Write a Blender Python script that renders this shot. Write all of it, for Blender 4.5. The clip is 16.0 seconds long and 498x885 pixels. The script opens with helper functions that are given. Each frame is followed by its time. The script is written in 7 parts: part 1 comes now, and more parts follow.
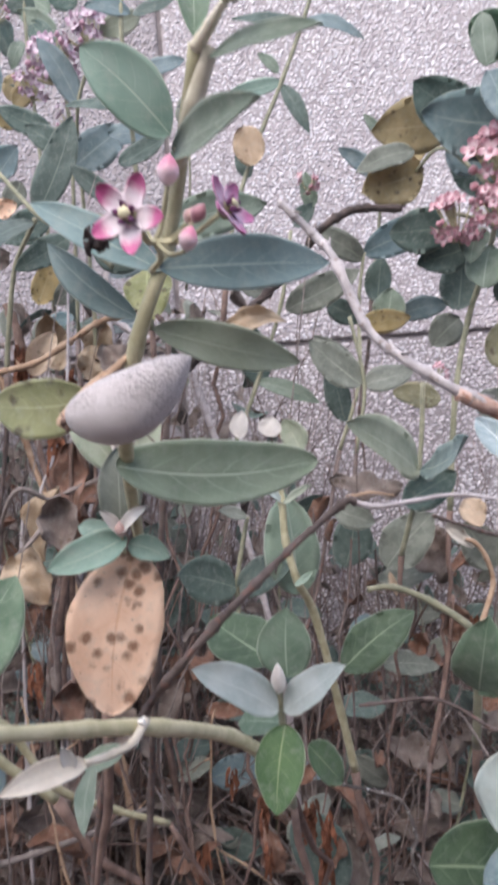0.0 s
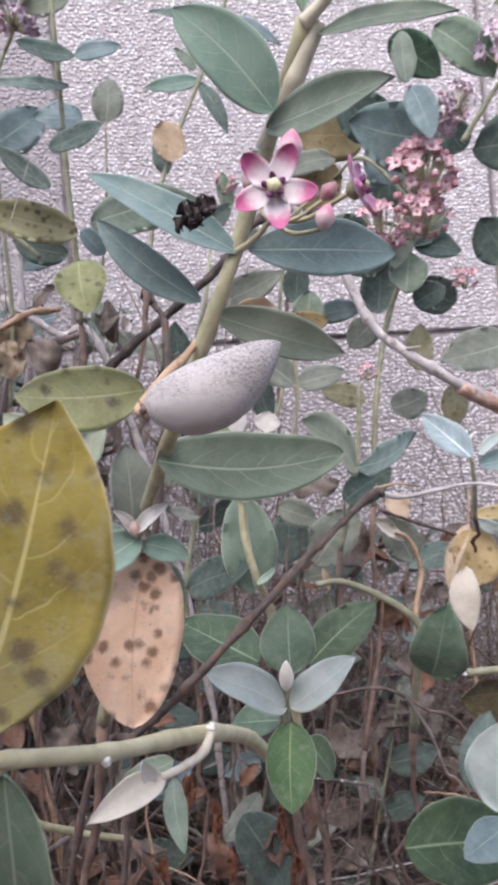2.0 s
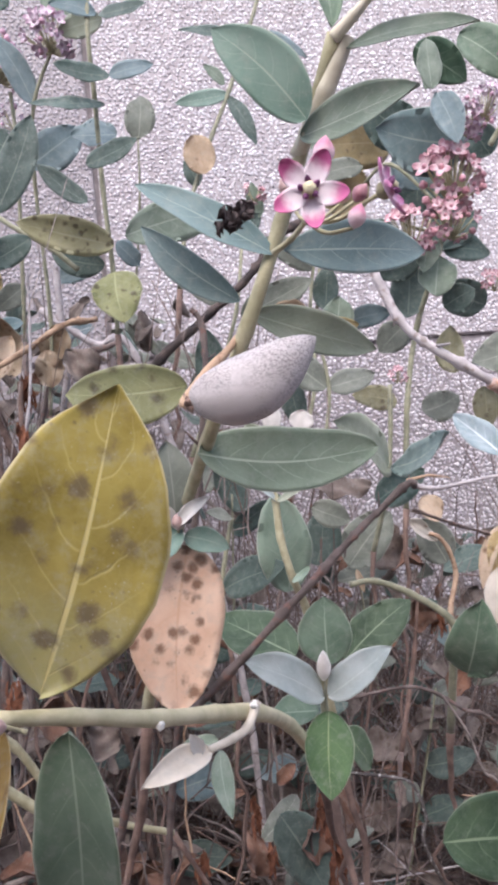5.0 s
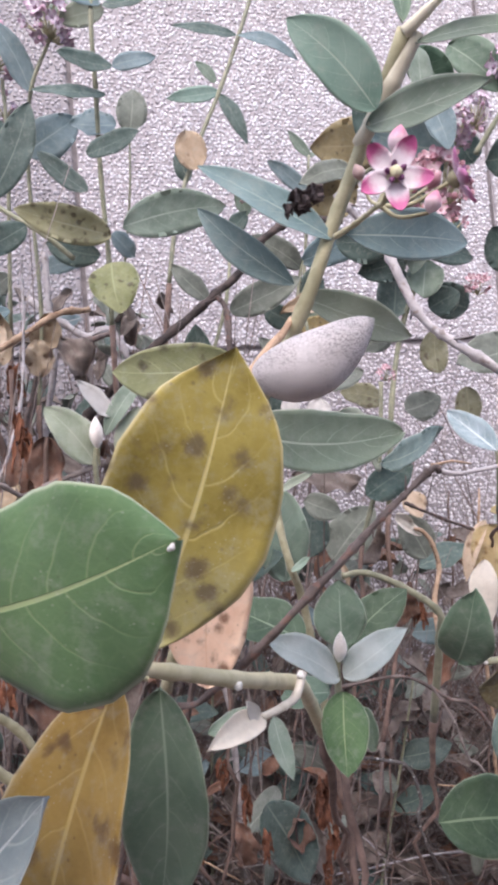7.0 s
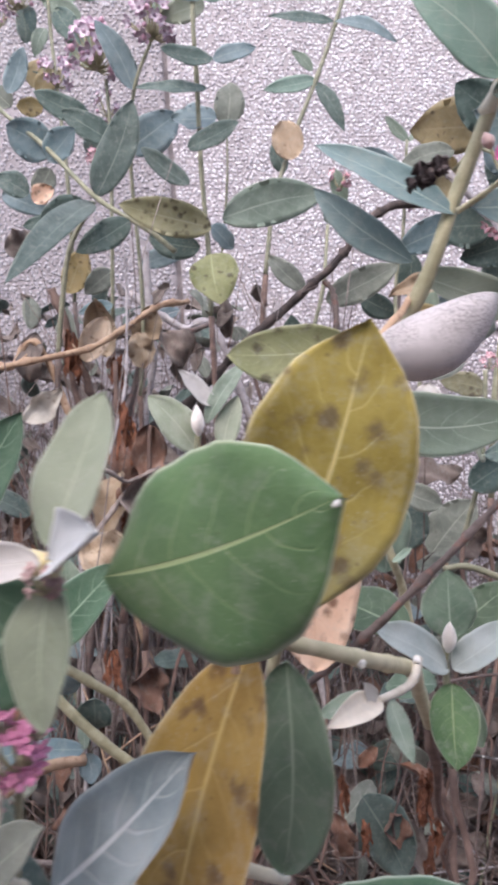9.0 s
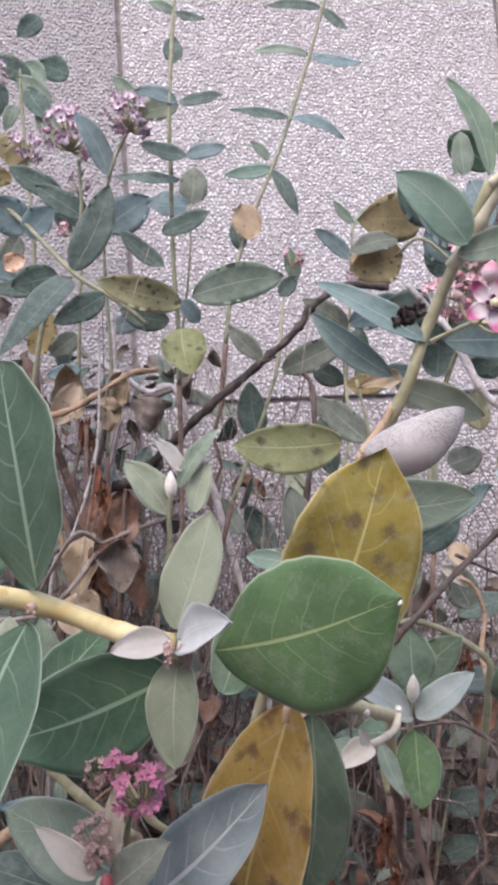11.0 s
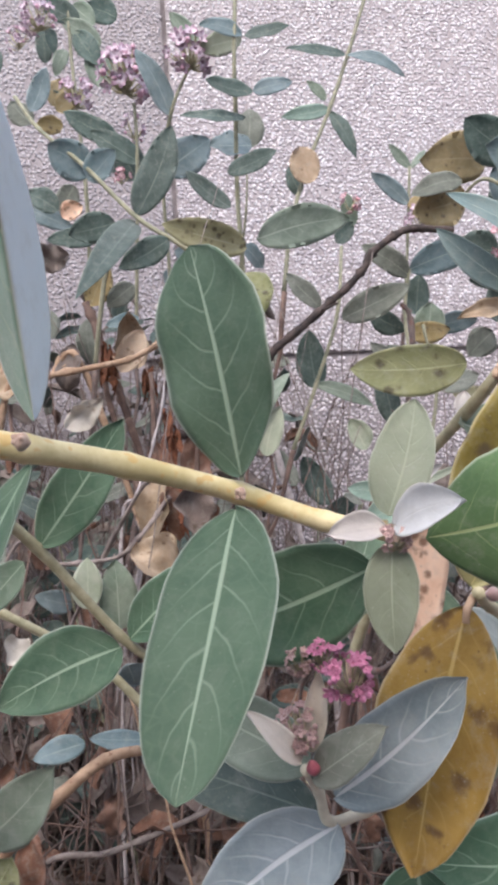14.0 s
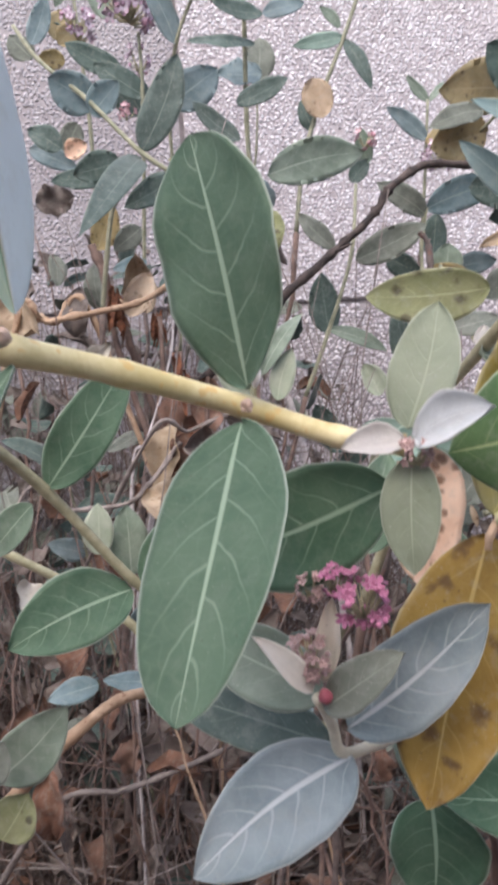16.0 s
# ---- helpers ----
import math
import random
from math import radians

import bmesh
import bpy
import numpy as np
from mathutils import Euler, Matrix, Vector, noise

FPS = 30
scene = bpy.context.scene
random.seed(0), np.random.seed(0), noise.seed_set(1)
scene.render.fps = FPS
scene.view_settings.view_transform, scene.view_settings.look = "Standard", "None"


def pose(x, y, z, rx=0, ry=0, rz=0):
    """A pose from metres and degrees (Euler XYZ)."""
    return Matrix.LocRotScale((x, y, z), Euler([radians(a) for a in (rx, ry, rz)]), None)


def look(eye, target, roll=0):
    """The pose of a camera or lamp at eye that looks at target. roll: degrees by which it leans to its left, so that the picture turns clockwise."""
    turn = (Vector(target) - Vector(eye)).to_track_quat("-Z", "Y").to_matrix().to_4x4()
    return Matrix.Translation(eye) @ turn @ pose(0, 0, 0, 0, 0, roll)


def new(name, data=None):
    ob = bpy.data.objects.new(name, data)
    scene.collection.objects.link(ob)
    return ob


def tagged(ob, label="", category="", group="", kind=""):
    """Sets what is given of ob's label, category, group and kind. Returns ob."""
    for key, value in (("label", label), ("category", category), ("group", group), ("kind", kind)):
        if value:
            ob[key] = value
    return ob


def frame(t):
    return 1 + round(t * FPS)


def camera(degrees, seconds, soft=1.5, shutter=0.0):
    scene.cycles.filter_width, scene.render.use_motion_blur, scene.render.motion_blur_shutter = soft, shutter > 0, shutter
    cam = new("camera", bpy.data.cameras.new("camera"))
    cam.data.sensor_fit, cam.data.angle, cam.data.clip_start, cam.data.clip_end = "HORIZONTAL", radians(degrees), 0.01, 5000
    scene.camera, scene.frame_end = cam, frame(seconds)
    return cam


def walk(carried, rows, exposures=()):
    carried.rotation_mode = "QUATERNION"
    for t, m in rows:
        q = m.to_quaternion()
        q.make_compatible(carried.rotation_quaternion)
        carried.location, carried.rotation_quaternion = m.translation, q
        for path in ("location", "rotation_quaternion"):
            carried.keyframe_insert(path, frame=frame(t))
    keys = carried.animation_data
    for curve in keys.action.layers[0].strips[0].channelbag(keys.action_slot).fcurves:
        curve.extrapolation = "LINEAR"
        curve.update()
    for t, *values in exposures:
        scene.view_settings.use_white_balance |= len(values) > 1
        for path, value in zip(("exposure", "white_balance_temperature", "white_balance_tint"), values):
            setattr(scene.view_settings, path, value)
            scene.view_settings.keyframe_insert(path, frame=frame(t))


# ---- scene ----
cam = camera(40.4, 16.0, soft=3.9, shutter=0.4)
PATH = [
    (0, (0.177, 0.15, 1.138), (0.16, 2.15, 1.174), -4.0),
    (0.5, (0.139, 0.151, 1.159), (0.274, 2.141, 1.305), -3.5),
    (1, (0.09, 0.149, 1.151), (0.427, 2.117, 1.266), -3.8),
    (1.5, (0.058, 0.158, 1.136), (0.524, 2.103, 1.183), -5.1),
    (2, (0.08, 0.168, 1.139), (0.453, 2.133, 1.157), -4.8),
    (2.5, (0.125, 0.177, 1.14), (0.266, 2.172, 1.169), -5.0),
    (3, (0.112, 0.148, 1.141), (0.296, 2.138, 1.209), -5.9),
    (3.2, (0.092, 0.141, 1.14), (0.296, 2.13, 1.208), -5.9),
    (5.3, (0.063, 0.152, 1.126), (0.352, 2.131, 1.181), -5.5),
    (5.5, (0.045, 0.142, 1.123), (0.289, 2.125, 1.207), -5.1),
    (6, (0.02, 0.138, 1.119), (0.314, 2.116, 1.158), -5.4),
    (6.5, (0.011, 0.145, 1.124), (0.379, 2.11, 1.179), -4.5),
    (7, (0.023, 0.15, 1.121), (0.431, 2.107, 1.173), -4.5),
    (7.5, (0.035, 0.149, 1.125), (0.378, 2.118, 1.205), -4.8),
    (8, (0.042, 0.155, 1.122), (0.339, 2.131, 1.192), -4.6),
    (8.5, (0.044, 0.163, 1.12), (0.248, 2.152, 1.164), -5.6),
    (9, (0.008, 0.152, 1.115), (0.162, 2.145, 1.17), -4.0),
    (9.5, (-0.042, 0.139, 1.119), (0.285, 2.111, 1.197), -2.0),
    (9.7, (-0.056, 0.129, 1.124), (0.332, 2.088, 1.235), -2.1),
    (11.8, (-0.033, 0.082, 1.137), (0.305, 2.045, 1.323), -4.5),
    (12, (-0.066, 0.08, 1.13), (0.346, 2.031, 1.29), -4.1),
    (12.5, (-0.132, 0.082, 1.113), (0.448, 1.993, 1.214), -3.2),
    (13, (-0.127, 0.107, 1.11), (0.383, 2.039, 1.186), -2.6),
    (13.5, (-0.097, 0.113, 1.11), (0.284, 2.075, 1.174), -3.2),
    (14, (-0.098, 0.11, 1.115), (0.169, 2.09, 1.197), -3.8),
    (14.5, (-0.105, 0.105, 1.114), (0.105, 2.092, 1.204), -3.3),
    (15, (-0.098, 0.114, 1.113), (0.157, 2.096, 1.198), -4.3),
    (15.5, (-0.104, 0.122, 1.113), (0.186, 2.1, 1.165), -3.0),
    (16, (-0.095, 0.127, 1.102), (0.126, 2.114, 1.053), -4.1),
]
walk(cam, [(t, look(eye, target, roll)) for t, eye, target, roll in PATH], [
    (0, 1.07, 6400, 12), (1.0, 1.0, 6400, 12), (2.0, 1.05, 6400, 12), (3.2, 1.19, 6400, 12), (5.5, 1.17, 6400, 15), (8.5, 1.16, 6400, 15), (9.7, 1.08, 6400, 15),
    (11.8, 0.94, 6550, 12), (12.5, 1.0, 6550, 12), (14, 1.04, 6550, 12), (16, 1.07, 6550, 12),
])


# ---- light ----
world = bpy.data.worlds.new("world")
scene.world = world
world.use_nodes = True
sky = world.node_tree.nodes.new("ShaderNodeTexSky")
sky.sky_type, sky.sun_disc = "NISHITA", False
sky.sun_elevation, sky.sun_rotation = radians(50), radians(200)
sky.air_density, sky.dust_density, sky.ozone_density = 1.0, 3.0, 1.0
background = world.node_tree.nodes["Background"]
world.node_tree.links.new(sky.outputs["Color"], background.inputs["Color"])
background.inputs["Strength"].default_value = 0.15
lamp = bpy.data.lights.new("sun", "SUN")
lamp.energy, lamp.angle, lamp.color = 1.5, radians(95), (1.0, 0.97, 0.94)
sun = new("sun", lamp)
sun.matrix_world = look((-1.0, -2.7, 3.4), (0, 0, 0))


# ---- materials ----
def shader(name):
    m = bpy.data.materials.new(name)
    m.use_nodes = True
    nodes, links = m.node_tree.nodes, m.node_tree.links
    return m, nodes, links, nodes["Principled BSDF"]


class Nodes:
    """Short hand for node graphs."""

    def __init__(self, nodes, links):
        self.nodes, self.links = nodes, links

    def put(self, socket, value):
        if isinstance(value, bpy.types.NodeSocket):
            self.links.new(value, socket)
        elif isinstance(value, tuple) and len(value) == 3 and socket.type == "RGBA":
            socket.default_value = (*value, 1)
        else:
            socket.default_value = value

    def math(self, op, a, b=0.0, c=0.0):
        n = self.nodes.new("ShaderNodeMath")
        n.operation = op
        for s, v in zip(n.inputs, (a, b, c)):
            self.put(s, v)
        return n.outputs[0]

    def mix(self, f, a, b, kind="MIX"):
        n = self.nodes.new("ShaderNodeMix")
        n.data_type, n.blend_type = "RGBA", kind
        self.put(n.inputs[0], f)
        self.put(n.inputs[6], a)
        self.put(n.inputs[7], b)
        return n.outputs[2]

    def step(self, v, lo, hi, a=0.0, b=1.0):
        n = self.nodes.new("ShaderNodeMapRange")
        n.interpolation_type = "SMOOTHSTEP"
        for s, x in zip(n.inputs, (v, lo, hi, a, b)):
            self.put(s, x)
        return n.outputs[0]

    def noise(self, scale, vector=None, detail=4.0, rough=0.55):
        n = self.nodes.new("ShaderNodeTexNoise")
        n.inputs["Scale"].default_value = scale
        n.inputs["Detail"].default_value, n.inputs["Roughness"].default_value = detail, rough
        if vector is not None:
            self.links.new(vector, n.inputs["Vector"])
        return n.outputs["Fac"]

    def voronoi(self, scale, vector=None, feature="F1"):
        n = self.nodes.new("ShaderNodeTexVoronoi")
        n.feature = feature
        n.inputs["Scale"].default_value = scale
        if vector is not None:
            self.links.new(vector, n.inputs["Vector"])
        return n

    def bump(self, height, strength, distance):
        n = self.nodes.new("ShaderNodeBump")
        n.inputs["Strength"].default_value, n.inputs["Distance"].default_value = strength, distance
        self.links.new(height, n.inputs["Height"])
        return n.outputs[0]


def leaf_material(name, deep, light, vein, edge, spots=0.0, spot_colour=(0.05, 0.03, 0.02), rough=0.55, through_light=0.3, fuzz=0.20, vein_strength=0.8, base=None, sky_sheen=None, rich=0.85, rib_size=1.0, dust=1.0):
    m, nodes, links, bsdf = shader(name)
    g = Nodes(nodes, links)
    uv = nodes.new("ShaderNodeTexCoord")
    split = nodes.new("ShaderNodeSeparateXYZ")
    links.new(uv.outputs["UV"], split.inputs[0])
    u, v = split.outputs[0], split.outputs[1]
    info = nodes.new("ShaderNodeObjectInfo")
    shift = nodes.new("ShaderNodeVectorMath")
    shift.operation = "MULTIPLY_ADD"
    links.new(info.outputs["Random"], shift.inputs[0])
    shift.inputs[1].default_value = (7.0, 5.0, 3.0)
    links.new(uv.outputs["Object"], shift.inputs[2])
    place = shift.outputs[0]
    off = g.math("ABSOLUTE", g.math("SUBTRACT", v, 0.5))
    # broad mottling and fine grain
    broad, fine = g.noise(45, place, 3.0), g.noise(420, place, 5.0, 0.65)
    col = g.mix(g.step(broad, 0.3, 0.72), deep, light)
    col = g.mix(g.math("MULTIPLY", g.step(fine, 0.35, 0.8), 0.35), col, light)
    if base:
        col = g.mix(g.step(g.math("ADD", u, g.math("MULTIPLY", g.math("SUBTRACT", broad, 0.5), 0.5)), 0.05, 0.5, 0.75, 0.0), col, base)
    # side veins run out and forward from the midrib
    wobble = g.math("MULTIPLY", g.math("SUBTRACT", broad, 0.5), 0.12)
    bow = g.math("MULTIPLY", g.math("POWER", off, 1.4), 0.75)
    along = g.math("ADD", g.math("SUBTRACT", u, bow), wobble)
    side = g.math("ADD", g.math("MULTIPLY", along, 6.0), g.math("MULTIPLY", g.step(v, 0.499, 0.501), 0.42))
    tri = g.math("ABSOLUTE", g.math("SUBTRACT", g.math("FRACT", side), 0.5))
    lines = g.math("MULTIPLY", g.step(tri, 0.0, 0.055 * rib_size, 1.0, 0.0), g.step(off, 0.1, 0.46, 0.85, 0.1))
    net = g.voronoi(190, place, "DISTANCE_TO_EDGE")
    mesh_lines = g.math("MULTIPLY", g.step(net.outputs["Distance"], 0.0, 0.1, 1.0, 0.0), 0.05)
    width = g.math("MULTIPLY_ADD", g.math("SUBTRACT", 1.0, u), 0.021 * rib_size, 0.006 * rib_size)
    rib = g.math("SUBTRACT", 1.0, g.step(g.math("DIVIDE", off, width), 0.55, 1.15))
    veins = g.math("MAXIMUM", g.math("MAXIMUM", rib, g.math("MULTIPLY", lines, 0.5)), mesh_lines)
    col = g.mix(g.math("MULTIPLY", veins, vein_strength), col, vein)
    col = g.mix(g.math("MULTIPLY", g.step(off, 0.472, 0.497), 0.8), col, edge)
    if spots > 0:
        cell = g.voronoi(88, place)
        blot = g.math("ADD", cell.outputs["Distance"], g.math("MULTIPLY", g.math("SUBTRACT", g.noise(300, place, 5.0, 0.7), 0.5), 0.5))
        pick = g.step(g.noise(47, place, 2.0), 0.62 - 0.2 * spots, 0.70 - 0.2 * spots)
        size = g.math("MULTIPLY_ADD", g.noise(60, place, 1.0), 0.5, 0.06)
        mark = g.math("MULTIPLY", g.step(g.math("SUBTRACT", blot, size), -0.16, 0.16, 0.86, 0.0), pick)
        specks = g.math("MULTIPLY", g.step(g.voronoi(240, place).outputs["Distance"], 0.10, 0.2, 0.5, 0.0), g.step(g.noise(75, place), 0.52, 0.6))
        col = g.mix(g.math("MAXIMUM", mark, specks), col, spot_colour)
    # painted highlight: pale sky gloss coloured over one half of the blade
    if sky_sheen:
        col = g.mix(g.math("MULTIPLY", g.step(v, 0.47, 0.53, 1.0, 0.0), 0.85), col, sky_sheen)
    # dust film, pale grit and dark pin-pricks
    film = g.math("MULTIPLY", g.step(g.noise(130, place, 6.0, 0.7), 0.48, 0.68), 0.22 * dust)
    col = g.mix(film, col, (0.40, 0.41, 0.37))
    grit = g.math("MULTIPLY", g.step(g.voronoi(520, place).outputs["Distance"], 0.08, 0.2, 0.3 * dust, 0.0), g.step(g.noise(60, place), 0.45, 0.6))
    col = g.mix(grit, col, (0.55, 0.55, 0.50))
    pricks = g.math("MULTIPLY", g.step(g.voronoi(330, place).outputs["Distance"], 0.06, 0.17, 0.3, 0.0), g.math("MULTIPLY", g.step(off, 0.42, 0.46, 1.0, 0.0), g.step(g.noise(38, place), 0.52, 0.62)))
    col = g.mix(pricks, col, (0.06, 0.05, 0.03))
    # every leaf a little lighter or darker than the next
    hue = nodes.new("ShaderNodeHueSaturation")
    links.new(col, hue.inputs["Color"])
    g.put(hue.inputs["Value"], g.math("MULTIPLY_ADD", info.outputs["Random"], 0.30, 0.95))
    g.put(hue.inputs["Saturation"], g.math("MULTIPLY_ADD", g.math("FRACT", g.math("MULTIPLY", info.outputs["Random"], 9.7)), 0.2, rich))
    col = hue.outputs[0]
    links.new(col, bsdf.inputs["Base Color"])
    g.put(bsdf.inputs["Roughness"], g.math("MULTIPLY_ADD", fine, 0.25, rough - 0.1))
    bsdf.inputs["Specular IOR Level"].default_value = 0.22
    bsdf.inputs["Sheen Weight"].default_value = fuzz
    bsdf.inputs["Sheen Roughness"].default_value = 0.6
    height = g.math("ADD", g.math("MULTIPLY", veins, 0.8), g.math("MULTIPLY", fine, 0.5))
    links.new(g.bump(height, 0.35, 0.0012), bsdf.inputs["Normal"])
    glow = nodes.new("ShaderNodeBsdfTranslucent")
    links.new(col, glow.inputs["Color"])
    both = nodes.new("ShaderNodeMixShader")
    both.inputs[0].default_value = through_light
    links.new(bsdf.outputs[0], both.inputs[1])
    links.new(glow.outputs[0], both.inputs[2])
    links.new(both.outputs[0], nodes["Material Output"].inputs["Surface"])
    return m


LEAF = {
    "g": leaf_material("dusty_green_leaf", (0.104, 0.177, 0.116), (0.183, 0.262, 0.183), (0.36, 0.45, 0.33), (0.42, 0.48, 0.38), rich=0.85),
    "gl": leaf_material("fresh_green_leaf", (0.082, 0.150, 0.072), (0.126, 0.208, 0.100), (0.40, 0.48, 0.27), (0.5, 0.55, 0.42), rich=0.92, rib_size=0.8),
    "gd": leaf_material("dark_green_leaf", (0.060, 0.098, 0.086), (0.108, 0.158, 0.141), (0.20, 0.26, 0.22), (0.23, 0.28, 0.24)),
    "gb": leaf_material("blue_green_leaf", (0.118, 0.182, 0.200), (0.195, 0.268, 0.292), (0.30, 0.38, 0.37), (0.36, 0.42, 0.41)),
    "gm": leaf_material("deep_green_leaf", (0.063, 0.120, 0.077), (0.102, 0.168, 0.113), (0.33, 0.44, 0.33), (0.42, 0.49, 0.42), fuzz=0.08, rich=0.95, rib_size=1.3, dust=0.3),
    # folded leaf whose glossy half is painted pale in the base colour
    "gt": leaf_material("sheen_painted_leaf", (0.13, 0.215, 0.165), (0.20, 0.295, 0.235), (0.42, 0.46, 0.30), (0.60, 0.64, 0.62), through_light=0.12, sky_sheen=(0.66, 0.72, 0.76)),
    "gf": leaf_material("frosted_young_leaf", (0.34, 0.41, 0.40), (0.48, 0.54, 0.53), (0.62, 0.68, 0.64), (0.62, 0.66, 0.62), fuzz=0.15, vein_strength=0.5),
    "ga": leaf_material("milky_blue_leaf", (0.150, 0.225, 0.228), (0.235, 0.320, 0.322), (0.42, 0.50, 0.47), (0.44, 0.50, 0.47), rich=0.95),
    "gn": leaf_material("dull_grey_leaf", (0.135, 0.152, 0.128), (0.205, 0.225, 0.192), (0.33, 0.36, 0.30), (0.34, 0.36, 0.32)),
    "gv2": leaf_material("clear_veined_leaf", (0.190, 0.248, 0.180), (0.265, 0.328, 0.245), (0.50, 0.57, 0.46), (0.52, 0.57, 0.48), vein_strength=1.0, rich=0.97),
    "gs2": leaf_material("pale_dusty_leaf", (0.170, 0.268, 0.220), (0.255, 0.355, 0.300), (0.42, 0.50, 0.42), (0.44, 0.49, 0.43), rich=0.92),
    "gs": leaf_material("silvery_blue_leaf", (0.205, 0.278, 0.302), (0.345, 0.42, 0.455), (0.64, 0.69, 0.71), (0.55, 0.60, 0.60), fuzz=0.15, vein_strength=1.0, rib_size=1.7),
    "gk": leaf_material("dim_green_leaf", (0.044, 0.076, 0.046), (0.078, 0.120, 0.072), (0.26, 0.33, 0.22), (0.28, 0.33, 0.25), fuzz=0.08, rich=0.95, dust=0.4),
    "gx": leaf_material("pale_mint_leaf", (0.205, 0.300, 0.230), (0.295, 0.395, 0.312), (0.50, 0.58, 0.48), (0.54, 0.60, 0.52), vein_strength=0.8),
    "gq": leaf_material("milky_green_leaf", (0.255, 0.300, 0.215), (0.355, 0.400, 0.300), (0.50, 0.55, 0.42), (0.52, 0.56, 0.46), vein_strength=0.6),
    "gg": leaf_material("grey_green_leaf", (0.150, 0.205, 0.155), (0.235, 0.295, 0.235), (0.38, 0.44, 0.36), (0.40, 0.44, 0.39)),
    "gp": leaf_material("pale_young_leaf", (0.30, 0.355, 0.255), (0.42, 0.465, 0.365), (0.60, 0.64, 0.52), (0.6, 0.62, 0.56), fuzz=0.15, vein_strength=0.5),
    "wc": leaf_material("downy_cream_bract", (0.64, 0.58, 0.50), (0.78, 0.72, 0.64), (0.68, 0.63, 0.54), (0.76, 0.72, 0.66), fuzz=0.2, vein_strength=0.3),
    "w": leaf_material("downy_white_leaf", (0.54, 0.515, 0.50), (0.70, 0.675, 0.655), (0.62, 0.60, 0.55), (0.7, 0.68, 0.65), fuzz=0.2, vein_strength=0.4),
    "wb": leaf_material("downy_bluish_bract", (0.50, 0.525, 0.55), (0.65, 0.67, 0.69), (0.6, 0.61, 0.6), (0.7, 0.7, 0.69), fuzz=0.2, vein_strength=0.3),
    "y": leaf_material("yellowed_leaf", (0.215, 0.165, 0.030), (0.345, 0.280, 0.070), (0.60, 0.53, 0.24), (0.58, 0.52, 0.30), 1.4, (0.125, 0.092, 0.055), through_light=0.2, vein_strength=0.8, base=(0.40, 0.39, 0.19), rich=0.86),
    "yg": leaf_material("yellow_green_leaf", (0.195, 0.215, 0.095), (0.295, 0.305, 0.155), (0.40, 0.42, 0.24), (0.42, 0.43, 0.30), 0.9, (0.07, 0.058, 0.03), rich=0.9),
    "yp": leaf_material("pale_tan_leaf", (0.34, 0.33, 0.19), (0.47, 0.45, 0.29), (0.55, 0.54, 0.38), (0.5, 0.48, 0.36), 0.7, (0.12, 0.10, 0.06), rich=0.92),
    "br": leaf_material("brown_yellow_leaf", (0.255, 0.148, 0.020), (0.375, 0.235, 0.042), (0.55, 0.40, 0.13), (0.5, 0.40, 0.22), 1.0, (0.115, 0.06, 0.022), through_light=0.25, vein_strength=0.7, rich=0.92),
    "or": leaf_material("orange_dying_leaf", (0.66, 0.43, 0.29), (0.77, 0.57, 0.43), (0.58, 0.32, 0.17), (0.70, 0.50, 0.34), 1.5, (0.19, 0.085, 0.045), vein_strength=0.4, rich=0.92),
    "ol": leaf_material("olive_brown_leaf", (0.29, 0.235, 0.115), (0.41, 0.325, 0.175), (0.44, 0.37, 0.22), (0.40, 0.34, 0.22), 0.6, (0.10, 0.07, 0.04), rich=0.9),
    "dry": leaf_material("dry_tan_leaf", (0.34, 0.25, 0.17), (0.52, 0.42, 0.31), (0.42, 0.32, 0.22), (0.4, 0.3, 0.2), 0.35, (0.16, 0.09, 0.05), rough=0.8, fuzz=0.1),
    "od": leaf_material("dull_olive_leaf", (0.150, 0.145, 0.088), (0.235, 0.225, 0.145), (0.30, 0.29, 0.19), (0.30, 0.28, 0.19), 0.6, (0.09, 0.07, 0.05), rich=0.9),
    "ob": leaf_material("dark_olive_brown_leaf", (0.085, 0.066, 0.034), (0.19, 0.155, 0.075), (0.24, 0.2, 0.10), (0.26, 0.22, 0.12), 0.5, (0.05, 0.035, 0.02), rich=0.9),
    "tm": leaf_material("mottled_tan_leaf", (0.39, 0.30, 0.165), (0.55, 0.45, 0.28), (0.48, 0.38, 0.23), (0.50, 0.40, 0.25), 1.2, (0.24, 0.155, 0.08), rough=0.75, fuzz=0.1, rich=0.95),
    "dt": leaf_material("tan_disc_leaf", (0.44, 0.33, 0.23), (0.60, 0.48, 0.36), (0.5, 0.38, 0.27), (0.42, 0.32, 0.22), 0.5, (0.22, 0.13, 0.08), rough=0.8),
    "dw": leaf_material("bleached_dead_leaf", (0.56, 0.52, 0.46), (0.72, 0.69, 0.64), (0.6, 0.56, 0.5), (0.6, 0.56, 0.5), 0.3, (0.3, 0.22, 0.15), rough=0.8, fuzz=0.1),
    "rd": leaf_material("rust_dead_leaf", (0.138, 0.074, 0.053), (0.25, 0.132, 0.092), (0.20, 0.11, 0.07), (0.17, 0.09, 0.06), 0.3, (0.06, 0.03, 0.02), rough=0.8, fuzz=0.1),
    "gy": leaf_material("grey_dead_leaf", (0.150, 0.116, 0.104), (0.245, 0.200, 0.180), (0.18, 0.15, 0.13), (0.16, 0.13, 0.12), 0.3, (0.1, 0.07, 0.05), rough=0.85, fuzz=0.1),
}


